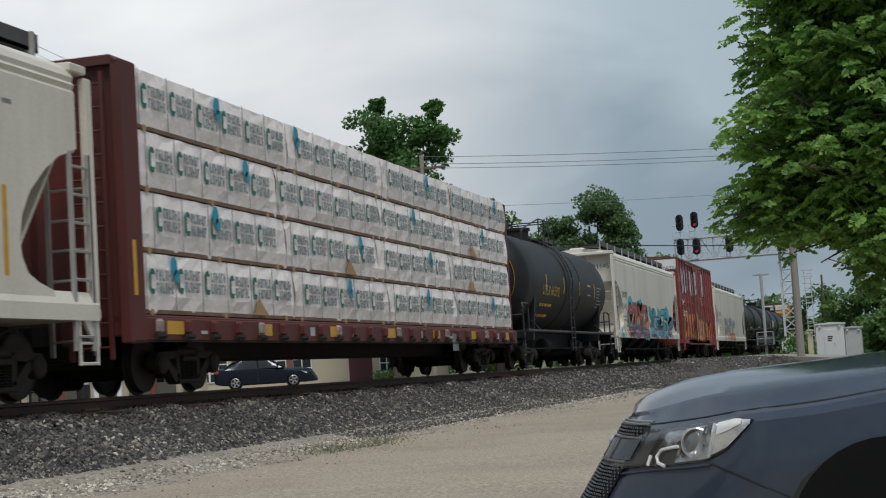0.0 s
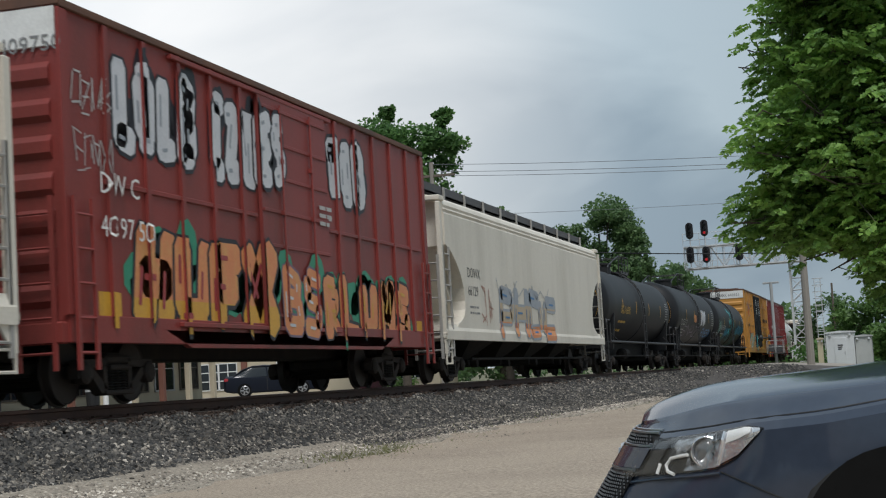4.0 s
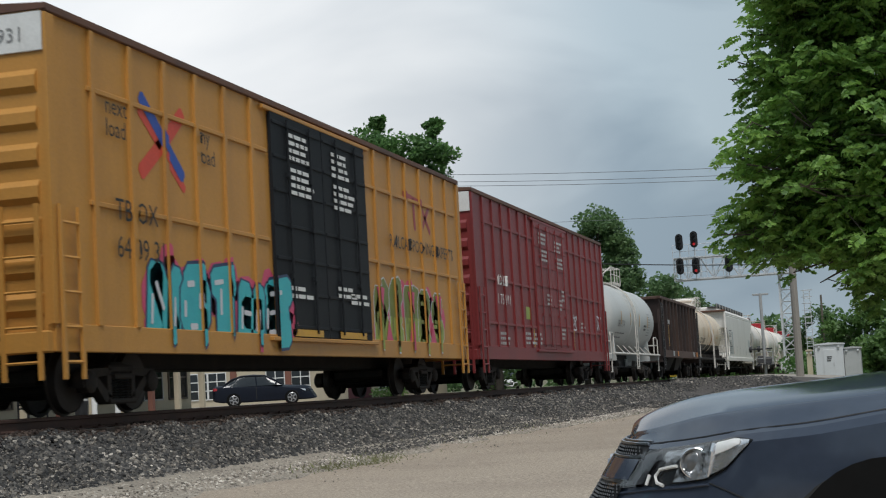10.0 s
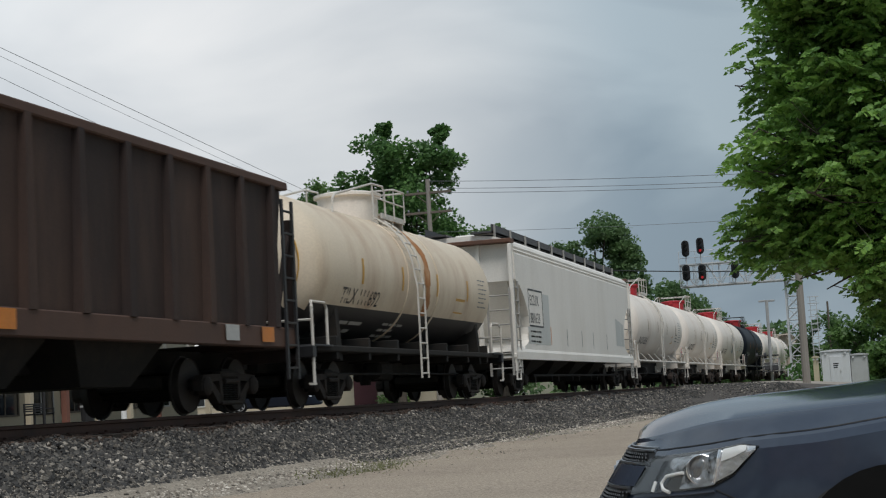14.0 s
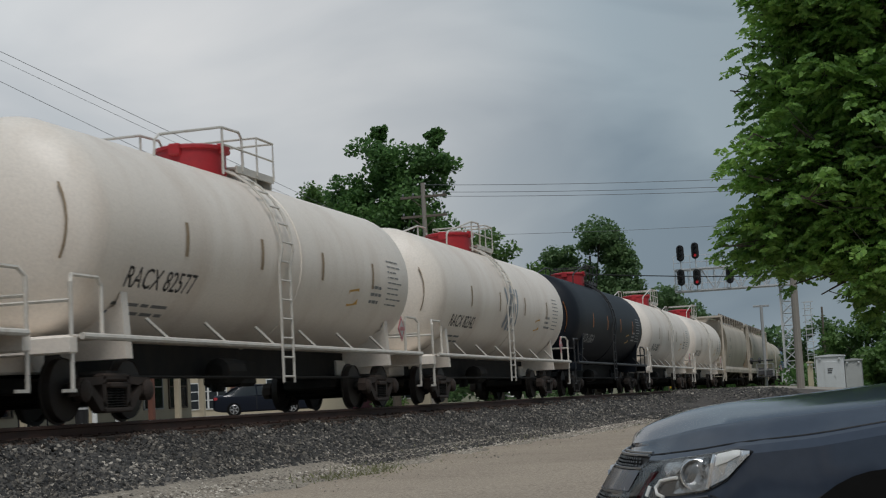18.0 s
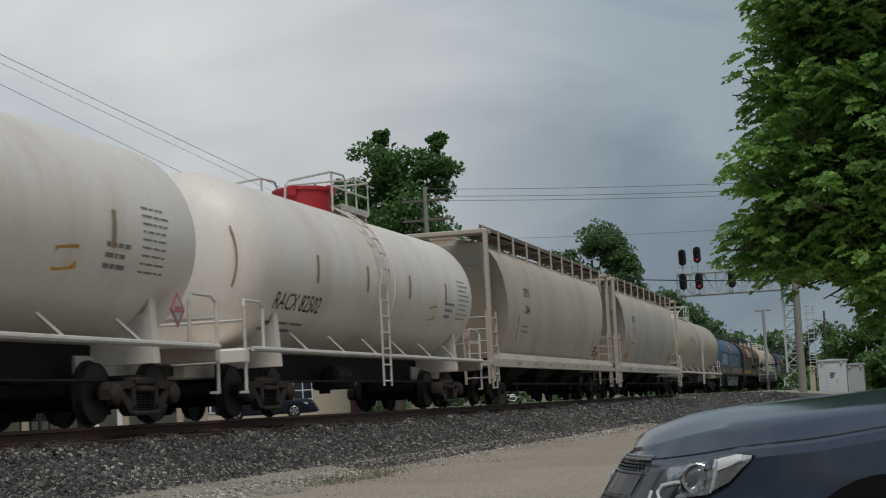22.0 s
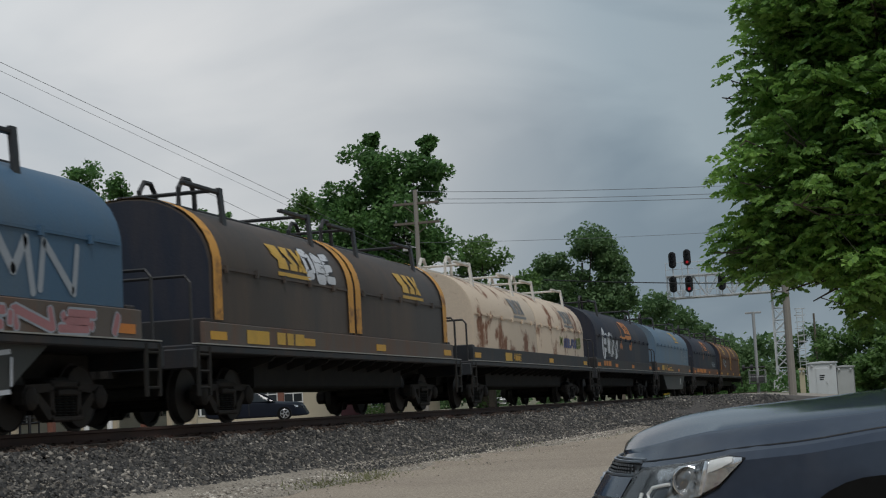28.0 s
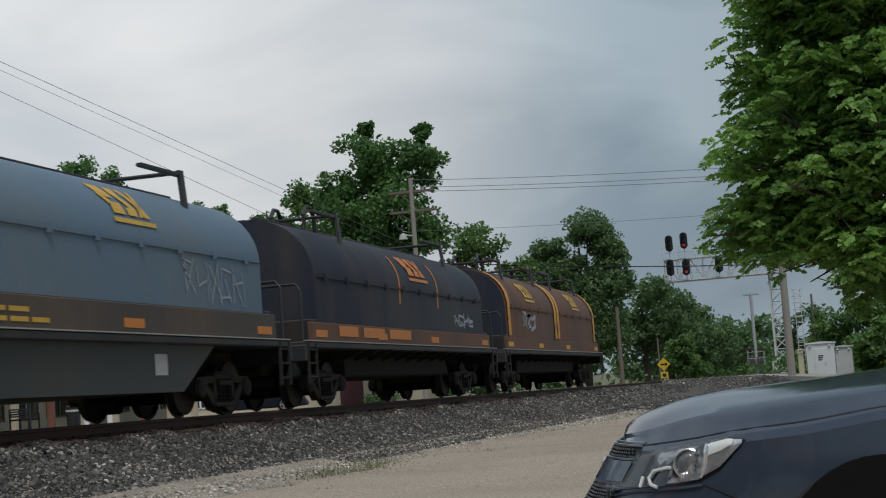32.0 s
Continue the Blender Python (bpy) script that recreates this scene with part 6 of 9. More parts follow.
# cream hopper with bright signs
car, n, surf = hopper("hopper_wagon", "cream covered hopper wagon with red and blue graffiti", 57.74, 75.86, m_cream, "flat", seed=2)
lettering("DOWX", 0.34, -7.3, 2.53, surf, m_black, car, stretch=1.05)
lettering("21145", 0.34, -7.3, 2.08, surf, m_black, car, stretch=1.1)
bars(car, surf, -7.4, 1.78, 1.1, 2, 0.14, 0.05, m_greyink, 7)
part("reflector", laid_on([stroke(-7.75, 1.6, -7.75, 2.15, 0.10)], surf), m_yellow, car)


def over_sill(y, z):
    """The hopper's flank with the sill that stands proud of it."""
    return 1.502 if z > 1.34 else (1.532 if z < 1.18 else 1.532 - (z - 1.18) * 0.25)


zs_ = (1.0, 1.1, 1.18, 1.26, 1.34)
piece(car, over_sill, "CZXZ", -6.4, -0.9, 0.99, 2.42, [g_purple, g_red, g_red], g_purple, [g_cyan, g_tealblue, g_orange], cuts_z=zs_, seed=11, fat=0.36, edge=0.07, shine=g_orange)
graffiti(car, over_sill, -6.2, -1.0, 0.99, 1.40, 7, g_purple, None, None, cuts_z=zs_, seed=15, fat=0.30)
graffiti(car, over_sill, -5.9, -1.4, 1.0, 2.1, 5, g_orange, None, None, cuts_z=zs_, seed=16, fat=0.10)
piece(car, over_sill, "XIZV", -0.5, 6.6, 0.99, 2.45, [g_cyan, g_tealblue, g_cyan], g_navy, [g_cyan, g_tealblue], cuts_z=zs_, seed=12, fat=0.27, edge=0.09, shine=g_grey)
graffiti(car, over_sill, 0.2, 6.4, 0.99, 1.45, 8, g_purple, None, None, cuts_z=zs_, seed=17, fat=0.14)
graffiti(car, over_sill, 0.4, 6.0, 1.0, 1.9, 5, g_white, None, None, cuts_z=zs_, seed=18, fat=0.08)
piece(car, over_sill, "LIV", -8.1, -6.4, 0.99, 1.45, g_cyan, None, None, cuts_z=zs_, seed=13, fat=0.5)
lettering("DOWX21145", 0.26, -0.2, 3.62, None, m_greyink, car, end=-n / 2 + 0.39)

# red boxcar with three white signs and an orange one
car, n, surf, cuts, w = boxcar("boxcar", "weathered red boxcar covered in white and orange graffiti", 77.05, 92.40, 5.10, m_box_red, m_white, 15, 1, m_box_red, door_w=3.1, fish=True, bands=(0.46,))
for forms, ya, yb, za, zb_, sd in (("LOLB", -6.3, -3.8, 3.3, 4.75, 21), ("CZNES", -3.3, -0.5, 3.25, 4.72, 22), ("TOB", 1.75, 3.85, 3.35, 4.75, 23)):
    piece(car, surf, forms, ya, yb, za, zb_, g_white, g_black, g_black, cuts, seed=sd, fat=0.62, edge=0.13, shine=g_grey)
piece(car, surf, "HUFX", -5.95, -1.1, 0.86, 2.5, [g_yellow, g_orange, g_orange], g_black, [g_green, g_green], cuts, seed=24, fat=0.50, edge=0.14, shine=g_red)
piece(car, surf, "BS", -0.85, 0.85, 0.95, 2.3, [g_orange, g_orange], g_purple, g_green, cuts, seed=27, fat=0.34, edge=0.08, shine=g_white)
piece(car, surf, "RLUMS", 1.0, 6.3, 0.86, 2.15, [g_orange, g_orange], g_black, [g_green, g_green], cuts, seed=28, fat=0.52, edge=0.12, shine=g_yellow)
lettering("DW C", 0.40, -6.85, 2.72, surf, m_white, car, lift=0.055)
lettering("40 97 50", 0.40, -6.85, 2.16, surf, m_white, car, lift=0.055)
graffiti(car, surf, -7.4, -6.4, 3.75, 4.2, 4, m_offwhite, None, seed=25, fat=0.16, cuts_y=cuts)
graffiti(car, surf, -7.35, -6.5, 3.0, 3.5, 4, m_offwhite, None, seed=26, fat=0.16, cuts_y=cuts)
part("reflector", laid_on([[(-6.9, 0.98), (-6.3, 0.98), (-6.3, 1.45), (-6.9, 1.45)], [(6.6, 1.0), (7.1, 1.0), (7.1, 1.35), (6.6, 1.35)]], surf, cuts), m_yellow, car)
lettering("DWC 409750", 0.30, -0.2, 4.42, None, m_greyink, car, end=-n / 2 - 0.032)
bars(car, surf, 1.0, 3.2, 0.8, 3, 0.14, 0.07, m_offwhite, 8)

# cream hopper with faded signs
car, n, surf = hopper("hopper_wagon", "cream covered hopper wagon with faded blue and sand graffiti", 93.48, 113.16, m_cream, "flat", seed=3)
lettering("DOWX", 0.34, -7.7, 2.48, surf, m_black, car, stretch=1.05)
lettering("66129", 0.34, -7.7, 2.05, surf, m_black, car, stretch=1.1)
bars(car, surf, -7.6, 1.75, 0.9, 2, 0.14, 0.05, m_greyink, 23)
piece(car, over_sill, "PHDC", -4.9, 1.9, 1.0, 2.45, [g_orange, g_sand, g_grey], g_grey, None, cuts_z=zs_, seed=31, fat=0.40, edge=0.14, shine=g_blue)
piece(car, over_sill, "WWW", -5.2, 1.2, 2.15, 2.62, g_grey, None, None, seed=32, fat=0.10)
graffiti(car, surf, -6.5, -5.4, 1.42, 2.27, 3, g_greyred, None, None, seed=33, fat=0.16)

# three black tank wagons
car, n, surf, zc = tank_car("tank_wagon", "dull black tank wagon with yellow reflectors", 114.3, 131.2, 1.43, m_black_tank, "box", seed=2)
lettering("UTLX 66881", 0.42, -5.2, zc - 0.36, surf, m_csxgold, car)
bars(car, surf, -5.2, zc - 0.7, 1.6, 2, 0.3, 0.08, m_csxgold, 9)
bars(car, surf, 6.3, zc + 0.3, 0.8, 8, 0.11, 0.06, m_offwhite, 10)
car, n, surf, zc = tank_car("tank_wagon", "black tank wagon with white and orange spray patches", 132.3, 148.5, 1.52, m_black_tank, "box", seed=4)
lettering("TILX 251177", 0.40, -6.3, zc - 0.58, surf, m_offwhite, car)
bars(car, surf, -6.3, zc - 0.8, 1.7, 2, 0.14, 0.05, m_offwhite, 11)
piece(car, surf, "UFMN", 1.2, 3.0, zc - 0.5, zc + 0.35, g_white, None, g_white, cuts_z=hz(zc, 1.52), seed=41, fat=0.42)
piece(car, surf, "EMESN", 2.6, 6.2, zc - 1.05, zc - 0.6, g_blue, None, None, cuts_z=hz(zc, 1.52), seed=42, fat=0.26)
piece(car, surf, "R", -1.6, -0.7, zc - 0.4, zc - 0.02, g_orange, None, g_orange, cuts_z=hz(zc, 1.52), seed=43, fat=0.5)
piece(car, surf, "SNAZ", -5.0, 0.6, zc - 1.1, zc - 0.5, g_purple, None, None, cuts_z=hz(zc, 1.52), seed=44, fat=0.16)
bars(car, surf, 6.0, zc + 0.35, 0.7, 8, 0.11, 0.06, m_offwhite, 12)
car, n, surf, zc = tank_car("tank_wagon", "black tank wagon with cyan and green graffiti", 149.5, 165.9, 1.52, m_black_tank, "box", seed=6)
lettering("TILX 261828", 0.40, -6.0, zc - 0.55, surf, m_offwhite, car)
bars(car, surf, -6.0, zc - 0.80, 1.9, 3, 0.16, 0.06, m_offwhite, 13)
for k, (forms, ya, yb, za, zb_, m, f_) in enumerate((("SEDS", -3.9, -1.9, 1.75, 2.25, g_tealblue, 0.5), ("SN", -4.1, -2.8, 1.25, 1.8, g_dullcyan, 0.4), ("NK", -2.7, -0.9, 1.2, 1.95, g_dullgrey, 0.34), ("I", -1.9, -0.6, 2.05, 3.25, g_cyan, 0.5), ("Z", -1.6, -0.5, 1.5, 2.1, g_dullcyan, 0.4), ("I", -0.2, 1.1, 2.2, 3.2, g_dullcyan, 0.55), ("SE", -0.2, 1.0, 1.3, 2.0, g_dullgrey, 0.34),
                                                   ("SHAD", 2.0, 4.4, 1.9, 2.45, g_tealblue, 0.5), ("ODUSE", 4.4, 7.0, 1.95, 2.40, g_tealblue, 0.5), ("LKN", 1.9, 4.0, 1.3, 1.75, g_dullcyan, 0.34), ("SNE", -7.3, -6.0, 1.8, 2.6, g_paleteal, 0.44), ("OMSE", -5.7, -4.3, 1.45, 1.85, g_olive, 0.46))):
    graffiti(car, surf, ya, yb, za, zb_, len(forms) * 2, m, None, None, cuts_z=hz(zc, 1.52), seed=140 + k, fat=f_)
bars(car, surf, 6.4, zc + 0.35, 0.7, 8, 0.11, 0.06, m_offwhite, 14)

# yellow boxcar with black doors
car, n, surf, cuts, w = boxcar("boxcar", "yellow high boxcar with black double doors and cyan graffiti", 167.15, 186.35, 5.13, m_box_yellow, m_white, 19, 2, m_black_door, door_w=4.9, bands=(0.418, 0.777))
piece(car, surf, "NOTHE", -7.1, -1.9, 0.86, 2.15, [g_cyan, g_cyan], g_navy, [g_pink, g_pink], cuts, seed=51, fat=0.60, edge=0.10, shine=g_white)
piece(car, surf, "KEWES", 2.85, 7.8, 0.86, 2.42, [g_lime, g_olive], g_white, [g_pink], cuts, seed=52, fat=0.58, edge=0.07, shine=g_olive)
part("graffiti_fill", laid_on([[(q, 0.95), (q + 0.6, 0.95), (q + 0.3, 1.6)] for q in (3.4, 5.0, 6.6)] + [[(q, 2.2), (q + 0.5, 2.2), (q + 0.3, 1.6)] for q in (3.0, 5.1, 7.2)], surf, cuts, (), 0.019), g_pink, car, "sprayed pink wedges")
part("emblem", laid_on([stroke(-7.1, 3.3, -6.5, 3.72, 0.24), stroke(-6.3, 3.86, -5.75, 4.3, 0.24), stroke(-7.1, 4.15, -6.5, 3.74, 0.14), stroke(-6.35, 3.62, -5.75, 3.2, 0.14)], surf, cuts), g_scarlet, car, "crossed red and blue emblem")
part("emblem", laid_on([stroke(-7.05, 4.35, -5.8, 3.38, 0.20)], surf, cuts, lift=0.008), g_royal, car)
for k_, (word, yy, zz) in enumerate((("next", -8.2, 3.95), ("load", -8.2, 3.65), ("any", -5.35, 3.95), ("road", -5.35, 3.65))):
    lettering(word, 0.34, yy, zz, surf, m_black, car, lift=0.055)
lettering("TB OX", 0.42, -8.0, 2.55, surf, m_black, car, lift=0.055)
lettering("64 09 31", 0.42, -8.0, 2.05, surf, m_black, car, lift=0.055)
lettering("RAILCAR POOLING EXPERTS", 0.38, 3.9, 3.08, surf, m_black, car, lift=0.055)
part("emblem", laid_on([stroke(5.2, 4.3, 6.6, 4.2, 0.16), stroke(5.9, 4.25, 5.95, 3.62, 0.15), stroke(6.45, 4.2, 7.1, 3.62, 0.13), stroke(7.1, 4.2, 6.45, 3.62, 0.13)], surf, cuts), g_red, car, "red painted block emblem")
for k, (yy, zz) in enumerate(((-1.75, 4.55), (-1.65, 3.95), (0.45, 4.5), (0.5, 3.9), (-1.9, 1.9), (0.5, 2.0), (1.2, 1.9))):
    bars(car, surf, yy, zz, 0.95, 4 if zz > 3 else 2, 0.13, 0.07, m_white, 60 + k)
for q in (-1.9, 0.5):
    part("reflector", laid_on([[(q, 1.12), (q + 1.5, 1.12), (q + 1.5, 1.24), (q, 1.24)]], surf), m_yellow, car)
lettering("TBOX 640931", 0.26, -0.35, 4.65, None, m_greyink, car, end=-n / 2 - 0.032)
lettering("EXCESS HEIGHT CAR", 0.16, -1.35, 4.70, None, m_greyink, car, end=-n / 2 - 0.032)

# maroon boxcar
car, n, surf, cuts, w = boxcar("boxcar", "maroon high boxcar with white stencils and double doors", 187.68, 206.05, 5.12, m_box_maroon, m_white, 19, 2, m_box_maroon, door_w=4.6, bands=(0.182, 0.459, 0.81))
lettering("NO KR", 0.40, -7.1, 2.75, surf, m_white, car, lift=0.055, stretch=0.9)
lettering("1 75 10 1", 0.40, -7.1, 2.25, surf, m_white, car, lift=0.055)
part("notice", laid_on([[(-3.6, 1.95), (-3.1, 1.95), (-3.1, 2.3), (-3.6, 2.3)]], surf, cuts), g_lime, car, "fluorescent yellow notice")
for k, (yy, zz, wd) in enumerate(((-1.8, 4.5, 1.0), (-1.7, 4.0, 1.0), (0.5, 4.4, 1.0), (0.6, 3.9, 1.0), (-4.0, 1.5, 1.0), (-2.9, 1.5, 0.7), (-1.0, 2.7, 0.6), (0.6, 2.6, 0.6), (1.2, 2.9, 0.4), (-6.8, 1.45, 0.8), (0.9, 1.7, 0.5), (4.6, 2.0, 0.4))):
    bars(car, surf, yy, zz, wd, 3, 0.13, 0.07, m_offwhite, 80 + k)
for yy in (-4.9, -2.7, 3.1, 7.2):
    part("reflector", laid_on([stroke(yy, 1.2, yy, 1.75, 0.11)], surf, cuts), m_yellow, car)
graffiti(car, surf, 3.2, 3.8, 1.8, 2.3, 1, g_white, None, seed=53, fat=0.16, cuts_y=cuts)
graffiti(car, surf, 7.6, 8.2, 1.7, 2.5, 1, g_white, None, seed=54, fat=0.2, cuts_y=cuts)

# short white tank wagon
car, n, surf, zc = tank_car("tank_wagon", "short pale grey-white tank wagon with white handrails", 207.4, 219.65, 1.45, m_pale_tank, "box", rails=m_rail_white, seed=3)
lettering("GRIX 7774", 0.36, -4.2, zc - 0.42, surf, m_greyink, car)
bars(car, surf, -4.2, zc - 0.68, 1.5, 2, 0.16, 0.05, m_greyink, 15)
bars(car, surf, 3.4, zc + 0.25, 0.7, 9, 0.11, 0.05, m_greyink, 16)
bars(car, surf, 2.4, zc - 0.3, 0.7, 2, 0.14, 0.08, m_black, 17)

# black coal wagon
car, n = rolling("coal_wagon", "black open coal wagon with upright side ribs and a rusty sill", 220.65, 235.0, "open wagon")
h = n / 2
s = Shape()
ins = 0.8
s.rings([[(1.40, -h + 0.3 + ins, 1.35), (1.40, h - 0.3 - ins, 1.35), (-1.40, h - 0.3 - ins, 1.35), (-1.40, -h + 0.3 + ins, 1.35)],
         [(1.42, -h + 0.5, 2.6), (1.42, h - 0.5, 2.6), (-1.42, h - 0.5, 2.6), (-1.42, -h + 0.5, 2.6)],
         [(1.44, -h + 0.3, 3.72), (1.44, h - 0.3, 3.72), (-1.44, h - 0.3, 3.72), (-1.44, -h + 0.3, 3.72)]], caps=(True, False))
s.rings([[(1.40, -h + 0.34, 3.72), (1.40, h - 0.34, 3.72), (-1.40, h - 0.34, 3.72), (-1.40, -h + 0.34, 3.72)],
         [(1.30, -h + 1.2, 1.45), (1.30, h - 1.2, 1.45), (-1.30, h - 1.2, 1.45), (-1.30, -h + 1.2, 1.45)]], caps=(False, True))
part("side_sheet", s, m_gon, car)
tc = Shape()
for sx in (1, -1):
    tc.box(sx * 1.38, sx * 1.53, -h + 0.2, h - 0.2, 3.68, 3.82, 0.02)
for end in (-1, 1):
    tc.box(-1.5, 1.5, end * (h - 0.2), end * (h - 0.36), 3.68, 3.82, 0.02)
part("top_chord", tc, m_gon_low, car)
for y in np.linspace(-h + 0.85, h - 0.85, 11):
    for sx in (1, -1):
        rb = Shape().prism([(y - 0.10, 1.35), (y + 0.10, 1.35), (y + 0.07, 3.7), (y - 0.07, 3.7)], "x", sx * 1.38, sx * 1.54)
        part("side_rib", rb, m_gon, car)
part("side_sill", Shape().box(1.36, 1.52, -h + 0.1, h - 0.1, 1.02, 1.36, 0.02).box(-1.52, -1.36, -h + 0.1, h - 0.1, 1.02, 1.36, 0.02), m_gon_low, car)
u = Shape()
for y in (-1.6, 1.6):
    u.rings([[(1.25, y - 1.5, 1.3), (1.25, y + 1.5, 1.3), (-1.25, y + 1.5, 1.3), (-1.25, y - 1.5, 1.3)], [(0.9, y - 0.7, 0.45), (0.9, y + 0.7, 0.45), (-0.9, y + 0.7, 0.45), (-0.9, y - 0.7, 0.45)]])
u.box(-0.3, 0.3, -h, h, 0.65, 1.02, 0.03)
part("underframe", u, m_under, car)
for end in (-1, 1):
    ep = Shape()
    for sx in (-1.44, 1.44):
        ep.box(sx - 0.06, sx + 0.06, end * h - 0.08, end * h + 0.08, 0.9, 3.2, 0.015)
        ep.tube([(sx, end * h, 3.1), (sx, end * (h - 0.8), 1.3)], 0.05, 6)
    ep.box(-1.4, 1.4, end * (h - 1.2), end * h, 1.0, 1.12, 0.02)
    ep.box(-1.5, 1.5, end * h - 0.08, end * h + 0.08, 0.8, 1.1, 0.02)
    part("end_frame", ep, m_gon, car)
    ladder(car, 1.55, end * (h - 0.1), end * (h - 0.55), 0.5, 3.5, m_rail_black, 8)


def coal_side(y, z):
    return 1.545


part("reflector", laid_on([stroke(-h + 2.25, 1.55, -h + 2.25, 2.5, 0.12)], coal_side), m_yellow, car)
bars(car, coal_side, -h + 2.1, 2.58, 0.7, 1, 0.1, 0.2, m_offwhite, 18)
for k, y in enumerate((-h + 3.4, -h + 5.0, h - 3.0, h - 1.6)):
    part("patch", laid_on([[(y, 1.1), (y + 0.5, 1.1), (y + 0.5, 1.34), (y, 1.34)]], coal_side), m_orange if k % 2 else m_offwhite, car)
running_gear(car, n, 1.9)

# two-tone tank wagon streaked with rust
car, n, surf, zc = tank_car("tank_wagon", "cream tank wagon with a black lower half and rust streaks", 236.0, 249.7, 1.40, m_rust_tank, "tall", m_white_tank, rails=m_rail_white, pipe=False, low=m_black, seed=3, zc=2.65)
lettering("TILX 111692", 0.42, -4.9, zc - 0.70, surf, m_black, car)
bars(car, surf, -4.9, zc - 1.06, 1.8, 2, 0.14, 0.06, m_offwhite, 19)
bars(car, surf, -1.6, zc - 1.02, 1.2, 3, 0.11, 0.045, m_offwhite, 20)
part("placard", laid_on([[(2.9, zc - 0.62), (3.7, zc - 0.62), (3.7, zc - 0.28), (2.9, zc - 0.28)]], surf), m_yellow, car)
bars(car, surf, 4.9, zc + 0.25, 0.7, 7, 0.11, 0.05, m_greyink, 21)
rs = Shape()
for k in range(17):
    q0, q1 = -0.575 + k * 0.125, -0.575 + (k + 1) * 0.125
    wv = 0.19 + 0.04 * math.sin(k * 1.7)
    a0, a1 = 0.55 + 0.06 * math.sin(k), 0.55 + 0.06 * math.sin(k + 1)
    rs.add([(1.408 * math.cos(q0), a0 - wv, zc + 1.408 * math.sin(q0)), (1.408 * math.cos(q0), a0 + wv, zc + 1.408 * math.sin(q0)),
            (1.408 * math.cos(q1), a1 + wv, zc + 1.408 * math.sin(q1)), (1.408 * math.cos(q1), a1 - wv, zc + 1.408 * math.sin(q1))], [(0, 1, 2, 3)])
m_ruststreak = material("rust_run", (0.40, 0.165, 0.05), 0.7, dirt=(0.56, 0.37, 0.21), scale=2.2, dirt_amount=0.8, lo=0.48, hi=0.72)
part("rust_run", rs, m_ruststreak, car, "run of rust below the hatch")
ub = Shape()
ub.box(-1.4, 1.4, -6.6, 6.6, 1.0, 1.12, 0.02)
for y in np.linspace(-5.5, 5.5, 7):
    ub.box(-1.38, 1.38, y - 0.06, y + 0.06, 0.86, 1.3, 0.02)
part("underframe", ub, m_under, car)

# white hopper
car, n, surf = hopper("hopper_wagon", "white covered hopper wagon with a framed number and rusty roof edge", 251.0, 270.68, m_white_hop, "flat", seed=4, rusty_end=True)
lettering("ECUX", 0.42, -7.85, 2.52, surf, m_black, car, stretch=1.05)
lettering("881633", 0.42, -7.85, 2.02, surf, m_black, car, stretch=1.0)
fr = [stroke(-7.98, 1.93, -6.2, 1.93, 0.05), stroke(-7.98, 2.95, -6.2, 2.95, 0.05), stroke(-7.98, 1.93, -7.98, 2.95, 0.05), stroke(-6.2, 1.93, -6.2, 2.95, 0.05)]
part("number_frame", laid_on(fr, surf), m_black, car)
bars(car, surf, -7.9, 1.75, 1.2, 3, 0.14, 0.05, m_greyink, 22)
part("patch", laid_on([[(-6.15, 1.42), (-5.3, 1.42), (-5.3, 2.9), (-6.15, 2.9)], [(-8.2, 1.42), (-6.15, 1.42), (-6.15, 1.90), (-8.2, 1.90)]], surf), m_pale_tank, car, "repainted patch behind the number")
for y in (-5.2, -2.8, -0.4, 1.6, 4.2):
    part("reflector", laid_on([stroke(y, 1.45, y, 1.95, 0.07)], surf), m_greyink if y > -5 else m_orange, car)
lettering("ECUX", 0.30, -0.9, 3.85, None, m_greyink, car, end=-n / 2 + 0.39)
lettering("881633", 0.30, -0.9, 3.50, None, m_greyink, car, end=-n / 2 + 0.39)
part("patch", laid_on([[(6.2, 1.6), (7.9, 1.6), (7.9, 2.4), (6.2, 2.6)]], surf), m_pale_tank, car, "repainted patch")

